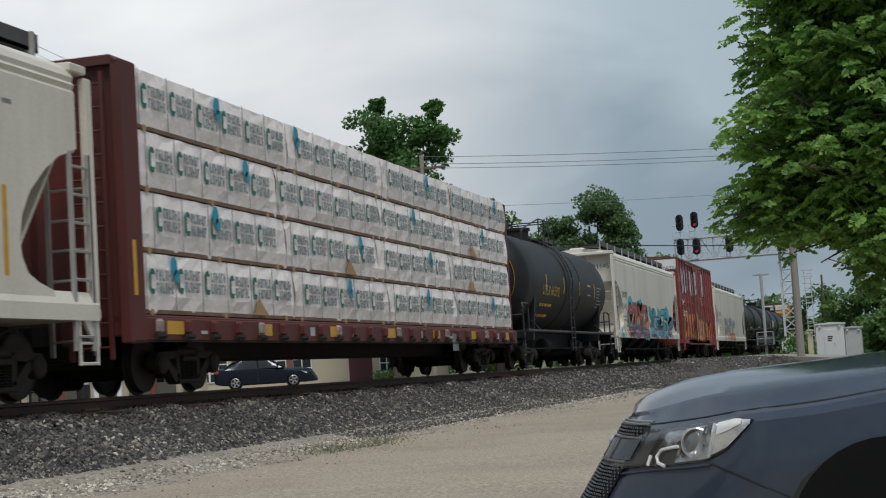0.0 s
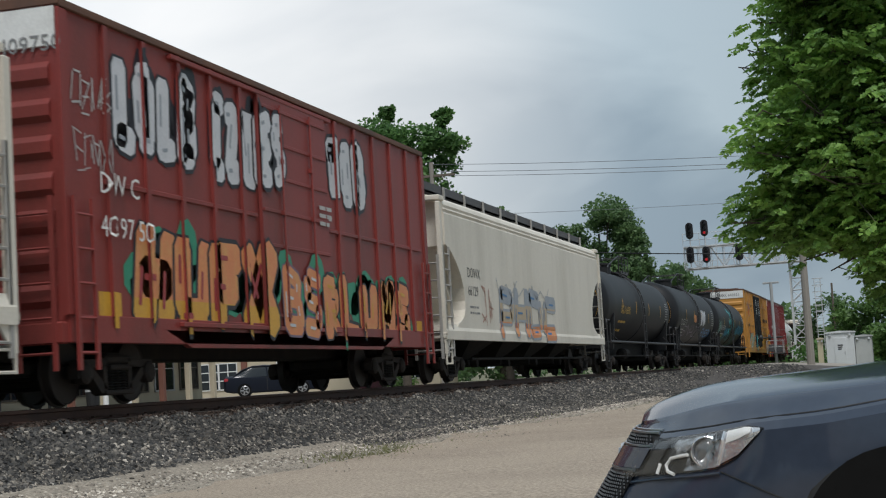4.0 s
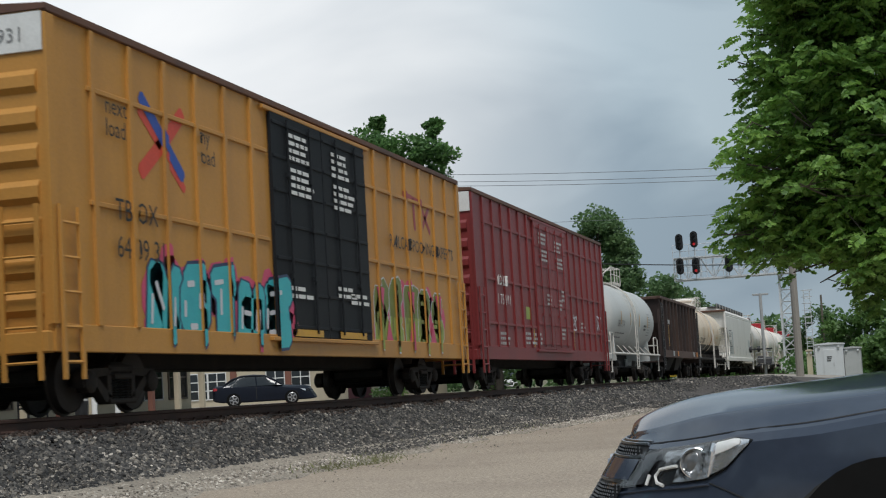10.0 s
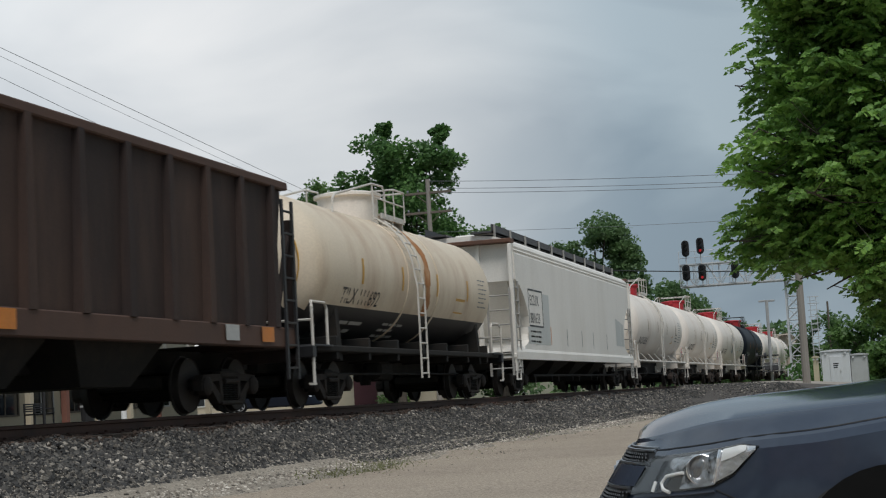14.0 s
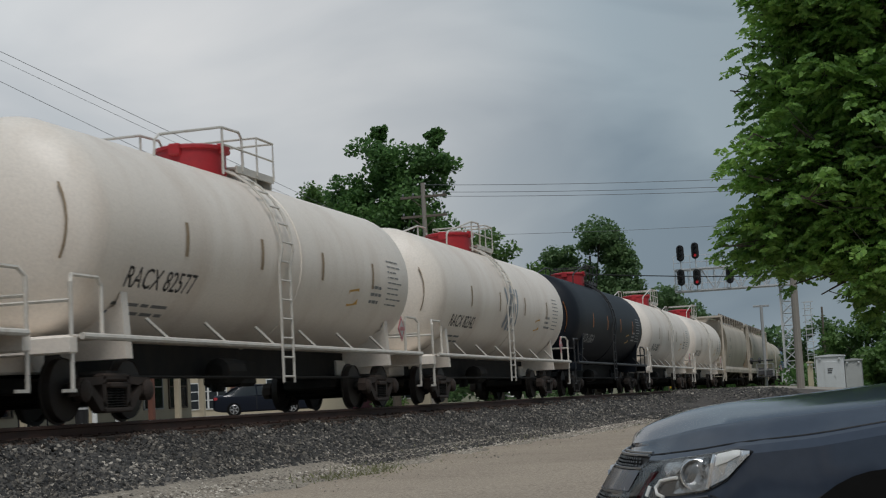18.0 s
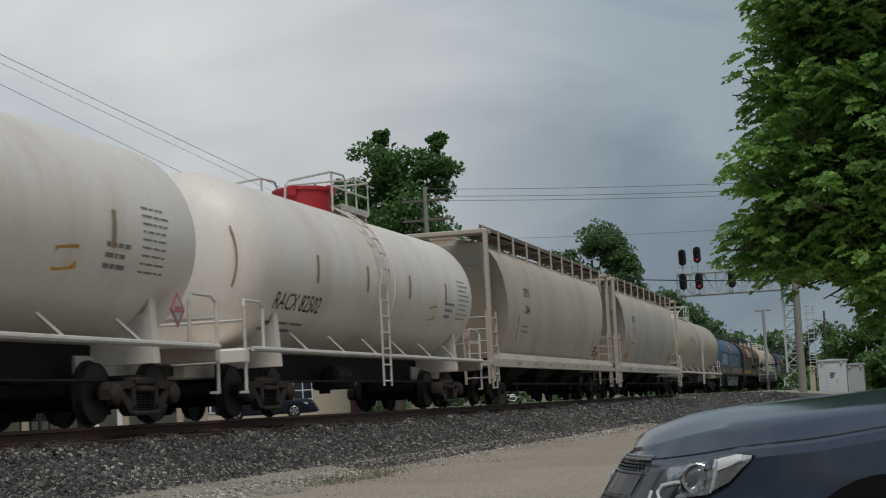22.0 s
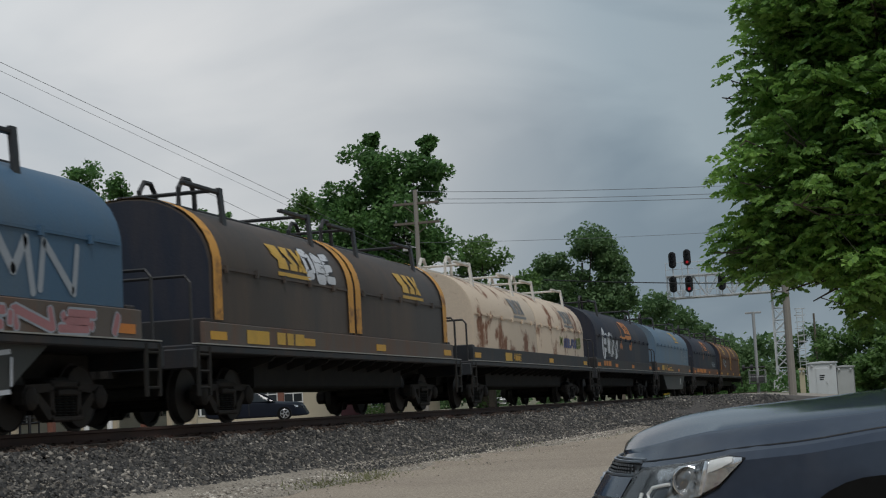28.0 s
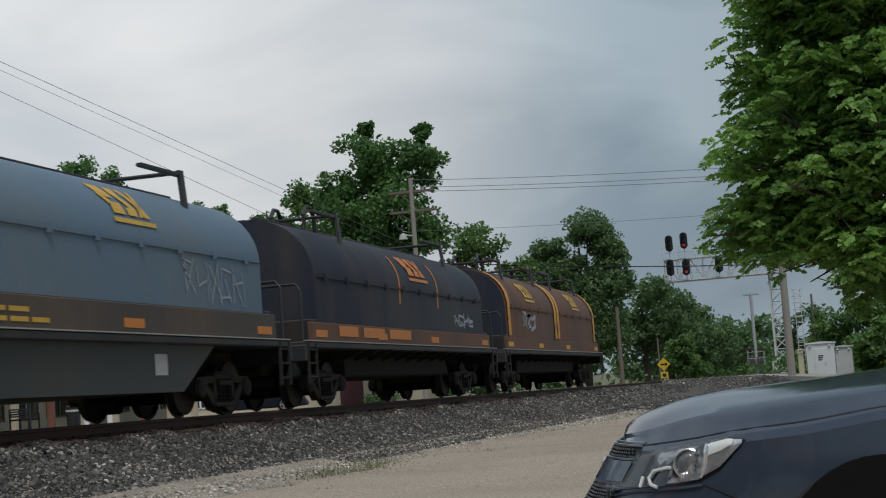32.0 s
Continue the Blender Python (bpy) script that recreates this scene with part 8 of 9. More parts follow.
def near_tree(x, y):
    rg = random.Random(9)
    z0 = ground_z(x, y)
    ob = thing("tree", "leafy tree with feathery compound leaves at the edge of the lot", "tree", pose(x, y, z0))
    tr = Shape()
    tr.tube([(0, 0, -0.1), (0.05, 0, 1.2), (-0.08, 0.1, 2.8), (0.1, 0, 5.0), (0.2, 0.1, 8.5)], [0.26, 0.21, 0.17, 0.13, 0.05], 10)
    frames = []

    def inside(px, pz):
        left = float(np.interp(pz, (1.5, 2.3, 2.77, 3.15, 3.52, 4.0, 4.35, 5.1, 5.7, 6.1, 6.57, 7.1, 7.5, 8.1, 9, 11, 12.5), (-0.6, -1.2, -2.1, -2.85, -3.4, -3.15, -2.85, -3.1, -2.55, -2.75, -3.15, -2.75, -2.8, -2.35, -2.1, -1.5, -0.5)))
        return px > left
    boughs = ((-3.3, 3.6), (-3.0, 3.4), (-2.6, 3.15), (-2.1, 2.85), (-1.6, 2.6), (-2.8, 4.3), (-3.0, 6.6), (-2.8, 6.9), (-2.3, 7.9), (-3.0, 5.1), (-3.2, 3.7), (-2.7, 7.4))
    for k in range(132):
        ang = rg.uniform(0, 2 * math.pi)
        zt = rg.uniform(2.5, 11.5)
        r = (4.6 - abs(zt - 5.5) * 0.36) * rg.uniform(0.55, 1.0)
        tip = Vector((math.cos(ang) * r * 1.05, math.sin(ang) * r * 0.75, zt))
        if k < 120 and not inside(tip.x - 0.25, tip.z):
            tip.x = tip.x * 0.7
            if not inside(tip.x - 0.2, tip.z):
                continue
        if k >= 120:
            tip = Vector((boughs[k - 120][0], rg.uniform(-0.7, 0.7), boughs[k - 120][1]))
            zt = tip.z
        root = Vector((0.05, 0, max(2.7, zt - rg.uniform(1.0, 2.4))))
        mid = root.lerp(tip, 0.5) + Vector((0, 0, 0.35))
        tr.tube([root, mid, tip], [0.05, 0.035, 0.012], 5)
        for j in range(24):
            q = rg.uniform(0.3, 1.0)
            c = root.lerp(mid, q * 2) if q < 0.5 else mid.lerp(tip, q * 2 - 1)
            off = Vector((rg.gauss(0, 0.42), rg.gauss(0, 0.42), rg.gauss(0, 0.3)))
            e = c + off
            if not inside(e.x - 0.1, e.z) or e.z < (3.1 if e.x < -0.85 else 2.15):
                continue
            tr.tube([c, e], [0.012, 0.005], 3)
            for i in range(6):
                a = rg.uniform(0, 2 * math.pi)
                d = Vector((math.cos(a), math.sin(a), rg.uniform(-0.35, 0.35))).normalized()
                frames.append((tuple(e + Vector((rg.gauss(0, 0.1), rg.gauss(0, 0.1), rg.gauss(0, 0.1)))), tuple(d)))
    part("trunk", tr, m_bark, ob, smooth=True)
    me = compound_leaves(frames, 10)
    me.materials.append(m_leaf_near)
    part("crown", me, None, ob)
    return len(frames)


near_tree(0.55, 30.0)


# ---- signals and poles ----
def strut(s, a, b, r=0.035, n=5):
    s.tube([a, b], r, n)


def signal_head(parent, x, y, z, lit, face=-1):
    """An oblong backing with hooded lamps."""
    s = Shape()
    outline = [(x + 0.29 * math.cos(q), z + (0.34 if math.sin(q) > 0 else -0.34) + 0.29 * math.sin(q)) for q in np.linspace(0, 2 * math.pi, 21)[:-1]]
    s.prism(outline, "y", y, y + 0.06)
    hd = part("signal_head", s, m_black, parent, "black oblong signal head" + (" showing red" if lit else ""))
    for k, zz in enumerate((z + 0.36, z, z - 0.36)):
        h = Shape().lathe([(y - 0.28, 0.13), (y, 0.14)], "y", (x, 0, zz), 12, caps=(False, False))
        part("hood", h, m_black, hd)
        part("lens", Shape().lathe([(y - 0.02, 0.10), (y - 0.005, 0.11)], "y", (x, 0, zz), 12), m_red_light if lit and k == 2 else m_lens_dark, hd)


gz = 6.60
gan = thing("signal_gantry", "grey steel lattice signal gantry over the track with signal heads", "signal gantry", pose(0.25, 120, 0))
ml, mr, y0, y1 = -7.45, -6.45, -0.5, 0.5
mb = ground_z(-7, 120) - 0.05
ms = Shape()
for x in (ml, mr):
    for y in (y0, y1):
        ms.box(x - 0.06, x + 0.06, y - 0.06, y + 0.06, mb, 9.0)
for k in range(11):
    za, zb = mb + k * 0.9, mb + (k + 1) * 0.9
    for y in (y0, y1):
        strut(ms, (ml, y, za), (mr, y, zb), 0.03)
        strut(ms, (ml, y, zb), (mr, y, zb), 0.03)
        strut(ms, (mr, y, za), (ml, y, zb), 0.02)
    for x in (ml, mr):
        strut(ms, (x, y0, za), (x, y1, zb), 0.025)
part("mast", ms, m_galv, gan)
br = Shape()
gl = -15.2
for y in (y0, y1):
    for z in (gz, gz + 1.65):
        br.box(gl, mr, y - 0.07, y + 0.07, z - 0.08, z + 0.08)
    n = 8
    for k in range(n):
        xa, xb = gl + (ml - gl) * k / n, gl + (ml - gl) * (k + 1) / n
        strut(br, (xa, y, gz if k % 2 else gz + 1.65), (xb, y, gz + 1.65 if k % 2 else gz), 0.03)
        strut(br, (xa, y, gz), (xa, y, gz + 1.65), 0.03)
part("bridge_truss", br, m_galv, gan)
wk = Shape().box(gl, mr, -1.1, -0.5, gz + 1.6, gz + 1.66)
wk.box(gl, mr, -1.1, -0.5, gz - 0.06, gz)
part("walkway", wk, m_galv, gan)
hr = Shape()
for z in (gz + 2.15, gz + 2.65, gz + 0.5, gz + 1.0):
    strut(hr, (gl, -1.1, z), (mr, -1.1, z), 0.022)
for x in np.linspace(gl, mr, 8):
    strut(hr, (x, -1.1, gz), (x, -1.1, gz + 2.65), 0.022)
part("handrail", hr, m_galv, gan)
for x, z, lit in ((-14.63, 9.47, False), (-13.5, 9.60, True), (-14.68, 7.62, False), (-13.48, 7.56, True), (-11.01, 7.55, False)):
    signal_head(gan, x, -1.25, z, lit)
    part("head_post", Shape().tube([(x, -1.17, gz if z < 8.5 else gz + 1.65), (x, -1.17, z + 0.1)], 0.05, 6), m_galv, gan)
lad = Shape()
for x in (-5.75, -5.30):
    strut(lad, (x, 0, mb), (x, 0, 5.2), 0.03)
for z in np.arange(mb + 0.3, 5.2, 0.36):
    strut(lad, (-5.75, 0, z), (-5.30, 0, z), 0.022)
for z in np.arange(1.2, 5.3, 0.5):
    lad.lathe([(z - 0.02, 0.42), (z + 0.02, 0.42)], "z", (-5.52, 0.25, 0), 12, caps=(False, False))
part("caged_ladder", lad, m_galv, gan)
part("relay_case", Shape().box(-7.75, -7.2, -0.8, -0.5, mb + 1.1, mb + 2.0, 0.03), m_galv, gan)

# crossing signal by the road
xs = thing("crossing_signal", "crossing signal mast with flashers and a gate box", "crossing signal", pose(-7.25, 100, ground_z(-7.25, 100)))
zb = 5.55
part("mast", Shape().tube([(0, 0, -0.1), (0, 0, zb)], 0.10, 10), m_signal_grey, xs)
part("cross_arm", Shape().box(-0.5, 0.5, -0.06, 0.06, zb - 0.12, zb, 0.02), m_signal_grey, xs)
gb = Shape().box(-0.42, -0.08, -0.2, 0.25, 1.15, 1.62, 0.03).box(0.08, 0.42, -0.2, 0.25, 1.1, 1.55, 0.03)
gb.box(-0.5, 0.5, -0.45, 0.45, 1.02, 1.08)
part("gate_box", gb, m_walk, xs)
rr = Shape()
for a, b in ((-0.5, -0.45), (0.5, -0.45), (-0.5, 0.45), (0.5, 0.45)):
    strut(rr, (a, b, 1.05), (a, b, 1.85), 0.02)
for z in (1.45, 1.85):
    rr.tube([(-0.5, -0.45, z), (0.5, -0.45, z), (0.5, 0.45, z), (-0.5, 0.45, z), (-0.5, -0.45, z)], 0.02, 5)
part("guard_rail", rr, m_signal_grey, xs)
part("flasher_arm", Shape().tube([(-0.95, 0, 2.05), (0.5, 0, 2.05)], 0.05, 6), m_black, xs)
for x in (-0.85, -0.35):
    fl = Shape().lathe([(-0.05, 0.20), (0.10, 0.20)], "x", (x, -0.1, 2.05), 14)
    fo = part("flasher", fl, m_black, xs)
    part("lens", Shape().lathe([(-0.075, 0.10), (-0.05, 0.12)], "x", (x, -0.1, 2.05), 12), m_lens_dark, fo)
part("foundation", Shape().box(-0.35, 0.35, -0.3, 0.3, -0.1, 0.25, 0.03), m_road, xs)


def cabinet(label, x0, x1, y0, y1, h, mat, door=True):
    z = ground_z((x0 + x1) / 2, y0)
    ob = thing("signal_cabinet", label, "signal cabinet", pose((x0 + x1) / 2, y0, z), group="signal cabinets")
    w = (x1 - x0) / 2
    d = y1 - y0
    part("cabinet_body", Shape().box(-w, w, 0, d, -0.05, h, 0.03), mat, ob)
    part("cabinet_roof", Shape().prism([(-w - 0.08, h), (w + 0.08, h), (w + 0.05, h + 0.08), (0, h + 0.14), (-w - 0.05, h + 0.08)], "y", -0.08, d + 0.08), mat, ob)
    if door:
        dr = part("door", Shape().box(-w * 0.42, w * 0.42, -0.04, 0.0, 0.15, h * 0.86, 0.01), mat, ob)
        sg = Shape()
        for k in range(3):
            sg.box(-0.16, 0.16 - 0.04 * k, -0.05, -0.043, h * 0.64 - k * 0.12, h * 0.64 - k * 0.12 + 0.07)
        part("notice", sg, m_black, dr)
        part("door_handle", Shape().box(w * 0.30, w * 0.36, -0.09, -0.04, h * 0.42, h * 0.5, 0.01), m_galv, dr)
    for x in (-w * 0.7, w * 0.7):
        part("lamp", Shape().box(x - 0.06, x + 0.06, -0.12, 0, h * 0.92, h * 0.97, 0.01), m_galv, ob)
    return ob


cabinet("white steel signal cabinet with a door and a notice", -4.15, -2.45, 100, 103, 2.2, m_cabinet)
cabinet("grey steel cabinet behind the white one", -2.42, -1.42, 101, 105, 2.08, m_greybox, False)
cabinet("tall narrow tan cabinet by the mast", -5.15, -4.80, 110, 110.6, 2.3, m_tanbox, False)


def utility_pole(label, x, y, top, r=0.16, arms=(), mat=None):
    z = ground_z(x, y)
    ob = thing("utility_pole", label, "utility pole", pose(x, y, z), group="utility poles")
    part("pole", Shape().tube([(0, 0, -0.2), (0, 0, top - z)], [r * 1.1, r * 0.9], 10), mat or m_pole, ob, smooth=True)
    for az, w in arms:
        a = Shape().box(-w, w, -0.07, 0.07, az - z - 0.06, az - z + 0.06, 0.01)
        a.tube([(-w * 0.6, 0, az - z), (0, 0, az - z - 0.6), (w * 0.6, 0, az - z)], 0.025, 5)
        part("crossarm", a, m_pole, ob)
        for q in (-0.9, -0.45, 0.45, 0.9):
            part("insulator", Shape().lathe([(0, 0.03), (0.05, 0.06), (0.12, 0.05), (0.16, 0.02)], "z", (q * w, 0, az - z + 0.06), 8), m_wire_grey, ob)
    return ob


up = utility_pole("wooden utility pole with crossarms and a yard lamp", -21.8, 75, 10.6, 0.125, ((9.9, 1.2), (8.9, 1.2)), m_pole_grey)
part("lamp_arm", Shape().tube([(0, 0, 8.3), (-0.5, -0.3, 8.4)], 0.03, 5), m_galv, up)
part("lamp", Shape().lathe([(8.15, 0.22), (8.35, 0.18), (8.45, 0.06)], "z", (-0.5, -0.3, 0), 12), m_offwhite, up)
utility_pole("thick grey pole before the signal gantry", -4.12, 80, 6.5, 0.19, mat=m_pole_grey)
utility_pole("thin pole behind the signal cabinets", -4.45, 126, 5.0, 0.09)
utility_pole("pole beside the road beyond the crossing", -15.35, 97, 4.1, 0.12)
utility_pole("short pole with a small box", -13.9, 104, 2.1, 0.06)


def wire(label, a, b, sag, r=0.012, mat=None):
    n = 14
    pts = []
    for k in range(n + 1):
        q = k / n
        pts.append((a[0] + (b[0] - a[0]) * q, a[1] + (b[1] - a[1]) * q, a[2] + (b[2] - a[2]) * q - sag * 4 * q * (1 - q)))
    solo("overhead_wire", Shape().tube(pts, r, 5), mat or m_wire_grey, label, "wire", group="overhead wires")


for k, (za, zb_) in enumerate(((10.5, 9.0), (10.1, 8.6), (9.85, 8.35))):
    wire("thin overhead wire strung from the utility pole", (-21.8 + 0.4 * k, 75, za), (10.0 + k, 75, zb_), 0.35, 0.014)
wire("lowest overhead wire from the utility pole", (-21.8, 75, 7.9), (10.0, 75, 7.2), 0.35, 0.010)
wire("thin overhead wire rising over the yard", (-21.8, 75, 7.0), (-33.0, 15, 17.2), 0.0, 0.010)
wire("thin overhead wire rising over the yard", (-21.8, 75, 5.2), (-33.1, 15, 17.0), 0.0, 0.009)
wire("fine overhead wire rising over the yard", (-21.8, 75, 6.7), (-33.0, 15, 17.15), 0.12, 0.007)
wire("heavy black cable across the line", (-34.0, 80, 8.3), (-4.5, 112, 6.7), 0.5, 0.035, m_wire)

# yellow warning sign by the road
sg = thing("warning_sign", "yellow diamond warning sign with a plate below", "road sign", pose(-13.1, 100, ground_z(-13.1, 100)))
part("sign_post", Shape().tube([(0, 0, -0.1), (0, 0, 1.7)], 0.035, 6), m_galv, sg)
part("diamond", Shape().prism([(0, 0.85), (0.42, 1.27), (0, 1.69), (-0.42, 1.27)], "y", -0.05, -0.03), m_yellowsign, sg)
part("symbol", Shape().prism([(-0.2, 1.22), (0.12, 1.22), (0.12, 1.1), (0.26, 1.28), (0.12, 1.42), (0.12, 1.32), (-0.2, 1.32)], "y", -0.058, -0.051), m_black, sg)
part("plate", Shape().box(-0.24, 0.24, -0.05, -0.03, 0.38, 0.78, 0.005), m_yellowsign, sg)
part("symbol", Shape().box(-0.12, 0.12, -0.058, -0.051, 0.48, 0.68), m_black, sg)


# ---- the yard across the tracks ----
YZ = ground_z(-30, 50) + 0.03


def storefront():
    """A low cream building with posts and dark windows under a flat canopy."""
    ob = thing("storefront", "low cream storefront with posts and dark windows", "building", pose(-35.5, 49, YZ))
    part("wall", Shape().box(-6, 0, -34, 27, -0.3, 4.2), m_wall_cream, ob)
    part("roof", Shape().box(-6.3, 0.5, -34.3, 27.3, 4.2, 4.5, 0.05), m_roof, ob)
    part("canopy", Shape().box(0, 2.2, -34, 27, 2.9, 3.1, 0.03), m_roof, ob)
    for k in range(21):
        y = -33 + k * 2.85
        part("post", Shape().box(1.9, 2.15, y - 0.13, y + 0.13, -0.1, 2.9, 0.02), m_wall_cream if k % 3 else m_wall_brick, ob)
        w = part("window", Shape().box(0.0, 0.04, y + 0.35, y + 2.4, 0.45, 2.5, 0.01), m_window, ob)
        fr = Shape()
        for a, b, c, d in ((y + 0.28, y + 0.36, 0.4, 2.55), (y + 2.38, y + 2.46, 0.4, 2.55), (y + 1.34, y + 1.40, 0.4, 2.55)):
            fr.box(0.0, 0.08, a, b, c, d)
        fr.box(0.0, 0.08, y + 0.28, y + 2.46, 0.38, 0.46)
        fr.box(0.0, 0.08, y + 0.28, y + 2.46, 2.5, 2.58)
        fr.box(0.0, 0.07, y + 0.28, y + 2.46, 1.5, 1.55)
        part("window_frame", fr, m_offwhite if k % 2 else m_pole, w)
    return ob


storefront()
cb = thing("outbuilding", "low cream and maroon building at the end of the yard", "building", pose(-32, 92, ground_z(-33, 90)))
zc0 = 0.0
for x0, x1, top, mat in ((-13.5, -2.75, 2.9, m_wall_cream), (-2.75, -0.3, 1.95, m_wall_cream), (-0.3, 1.25, 1.75, m_wall_maroon), (1.25, 5.0, 2.0, m_wall_cream)):
    part("wall", Shape().box(x0, x1, 0, 4, -1.2, top), mat, cb)
    part("coping", Shape().box(x0 - 0.02, x1 + 0.02, -0.06, 4.06, top, top + 0.12, 0.02), m_offwhite, cb)
for x in (-11.4, -7.95, -4.2):
    part("pier", Shape().box(x - 0.2, x + 0.2, -0.14, 0.0, -1.2, 2.9, 0.01), m_wall_brick, cb)
for x in (-12.3, -10.4, -9.1, -5.1, -3.4, 2.2, 3.4):
    wd_ = 0.62 if x < 0 else 0.45
    w_ = part("window", Shape().box(x - wd_, x + wd_, -0.03, 0.0, 0.5, 2.1, 0.01), m_window, cb)
    fr = Shape()
    for z in (0.45, 1.02, 1.58, 2.12):
        fr.box(x - wd_ - 0.05, x + wd_ + 0.05, -0.06, -0.03, z - 0.03, z + 0.03)
    for q in (-wd_, 0, wd_):
        fr.box(x + q - 0.03, x + q + 0.03, -0.058, -0.032, 0.42, 2.15)
    part("window_frame", fr, m_white, w_)
for k, x in enumerate((-1.9, -1.2, -0.6)):
    part("roof_vent", Shape().box(x - 0.12, x + 0.12, 1.0, 1.3, 2.07, 2.25 + 0.12 * (k % 2), 0.03), m_galv, cb)
low_hedge = leaf_mesh(clump_points([(-29.9 + 0.5 * k, 90.5 + 0.3 * math.sin(k), ground_z(-29, 90) + 0.25) for k in range(4)], [0.4] * 4, 160, 5), 0.08, 6)
low_hedge.materials.append(m_leaf_pale)
solo("hedge", low_hedge, None, "low green hedge before the far building", "hedge")


def bollard(x, y):
    ob = solo("bollard", Shape().lathe([(-0.1, 0.11), (1.2, 0.11), (1.22, 0.125), (1.28, 0.125), (1.32, 0.09)], "z", n=14), m_white, "white steel bollard on the pavement", "bollard", pose(x, y, YZ), "bollards", smooth=True)
    return ob


for k, (x, y) in enumerate(((-29.6, 54.6), (-28.6, 54.6))):
    bollard(x, y)


def bench(x, y):
    ob = thing("bench", "black metal park bench with slatted back", "bench", pose(x, y, YZ))
    for q in (-0.7, 0.0, 0.7):
        fr = Shape().box(-0.25, 0.25, q - 0.03, q + 0.03, 0.40, 0.45).box(-0.25, -0.2, q - 0.03, q + 0.03, 0, 0.85).box(0.2, 0.25, q - 0.03, q + 0.03, 0, 0.65)
        fr.tube([(0.25, q, 0.65), (-0.2, q, 0.65)], 0.025, 5)
        part("bench_frame", fr, m_black, ob)
    for k in range(5):
        part("seat_slat", Shape().box(-0.2 + k * 0.09, -0.13 + k * 0.09, -0.8, 0.8, 0.45, 0.47), m_black, ob)
    for k in range(4):
        part("back_slat", Shape().box(-0.23, -0.20, -0.8, 0.8, 0.54 + k * 0.09, 0.60 + k * 0.09), m_black, ob)


bench(-32.4, 54.8)
bench(-31.0, 47.0)
bx_ = thing("litter_bin", "dark litter bin beside the bench", "litter bin", pose(-30.5, 55.2, YZ))
part("bin_body", Shape().lathe([(0, 0.24), (0.75, 0.28), (0.8, 0.28), (0.86, 0.18)], "z", n=14), m_black, bx_)
part("bin_ring", Shape().lathe([(0.60, 0.285), (0.68, 0.285)], "z", n=14, caps=(False, False)), m_offwhite, bx_)
fence = thing("yard_fence", "dark pipe fence along the yard", "fence", pose(-27, 42, YZ))
for k in range(5):
    part("post", Shape().tube([(0, -8 + k * 3.0, -0.1), (0, -8 + k * 3.0, 2.2)], 0.04, 6), m_black, fence)
for z in (1.5, 2.1):
    part("pipe_rail", Shape().tube([(0, -8, z), (0, 4, z)], 0.035, 6), m_black, fence)


# ---- cars ----
def jut(x, z):
    """The bumper stands forward below the hood's edge."""
    return (0.66 * max(0.0, 0.715 - z) - 0.035) * smooth_step(0.30, 0.85, x)


# along the car: half width, sill, fender line, hood crease, hood centre
STATIONS = ((0.945, 0.05, 0.36, 0.680, 0.715, 0.745), (0.93, 0.20, 0.30, 0.682, 0.722, 0.765), (0.89, 0.34, 0.26, 0.685, 0.728, 0.790), (0.83, 0.46, 0.23, 0.690, 0.738, 0.812), (0.75, 0.56, 0.21, 0.70, 0.754, 0.835),
            (0.66, 0.645, 0.20, 0.71, 0.773, 0.851), (0.56, 0.725, 0.19, 0.722, 0.789, 0.861), (0.46, 0.79, 0.19, 0.737, 0.80, 0.868), (0.36, 0.835, 0.19, 0.745, 0.809, 0.874), (0.20, 0.872, 0.19, 0.757, 0.820, 0.884),
            (0.0, 0.892, 0.19, 0.785, 0.834, 0.900), (-0.25, 0.90, 0.19, 0.812, 0.852, 0.918), (-0.48, 0.90, 0.19, 0.84, 0.872, 0.935), (-1.2, 0.90, 0.19, 0.90, 0.93, 0.95), (-2.2, 0.90, 0.19, 0.93, 0.945, 0.955),
            (-2.9, 0.895, 0.20, 0.95, 0.975, 0.99), (-3.25, 0.87, 0.22, 0.965, 1.0, 1.02), (-3.55, 0.82, 0.28, 0.95, 1.0, 1.02), (-3.66, 0.70, 0.36, 0.88, 0.93, 0.95))


def section(x):
    """The half section at one place: from the sill up the flank, over the fender, to the hood's middle."""
    xs = [q[0] for q in reversed(STATIONS)]
    w, zb, zf, zc, zh = (float(np.interp(x, xs, [q[k] for q in reversed(STATIONS)])) for k in range(1, 6))
    return [(w * 0.93, zb), (w * 0.98, zb + 0.07), (w, zb + (zf - zb) * 0.45), (w * 0.996, zf - 0.16), (w * 0.988, zf - 0.09), (w * 0.982, zf - 0.034), (w * 0.945, zf - 0.008), (w * 0.915, zf + 0.004), (w * 0.86, zf + (zc - zf) * 0.5),
            (w * 0.808, zc - 0.008), (w * 0.79, zc), (w * 0.765, zc + 0.007), (w * 0.60, zc + (zh - zc) * 0.42), (w * 0.42, zc + (zh - zc) * 0.74), (w * 0.2, zh - (zh - zc) * 0.06), (0, zh)]


def flank(x, z):
    """Half width of the body at a height."""
    half = section(x)
    return float(np.interp(z, [q[1] for q in half], [q[0] for q in half]))


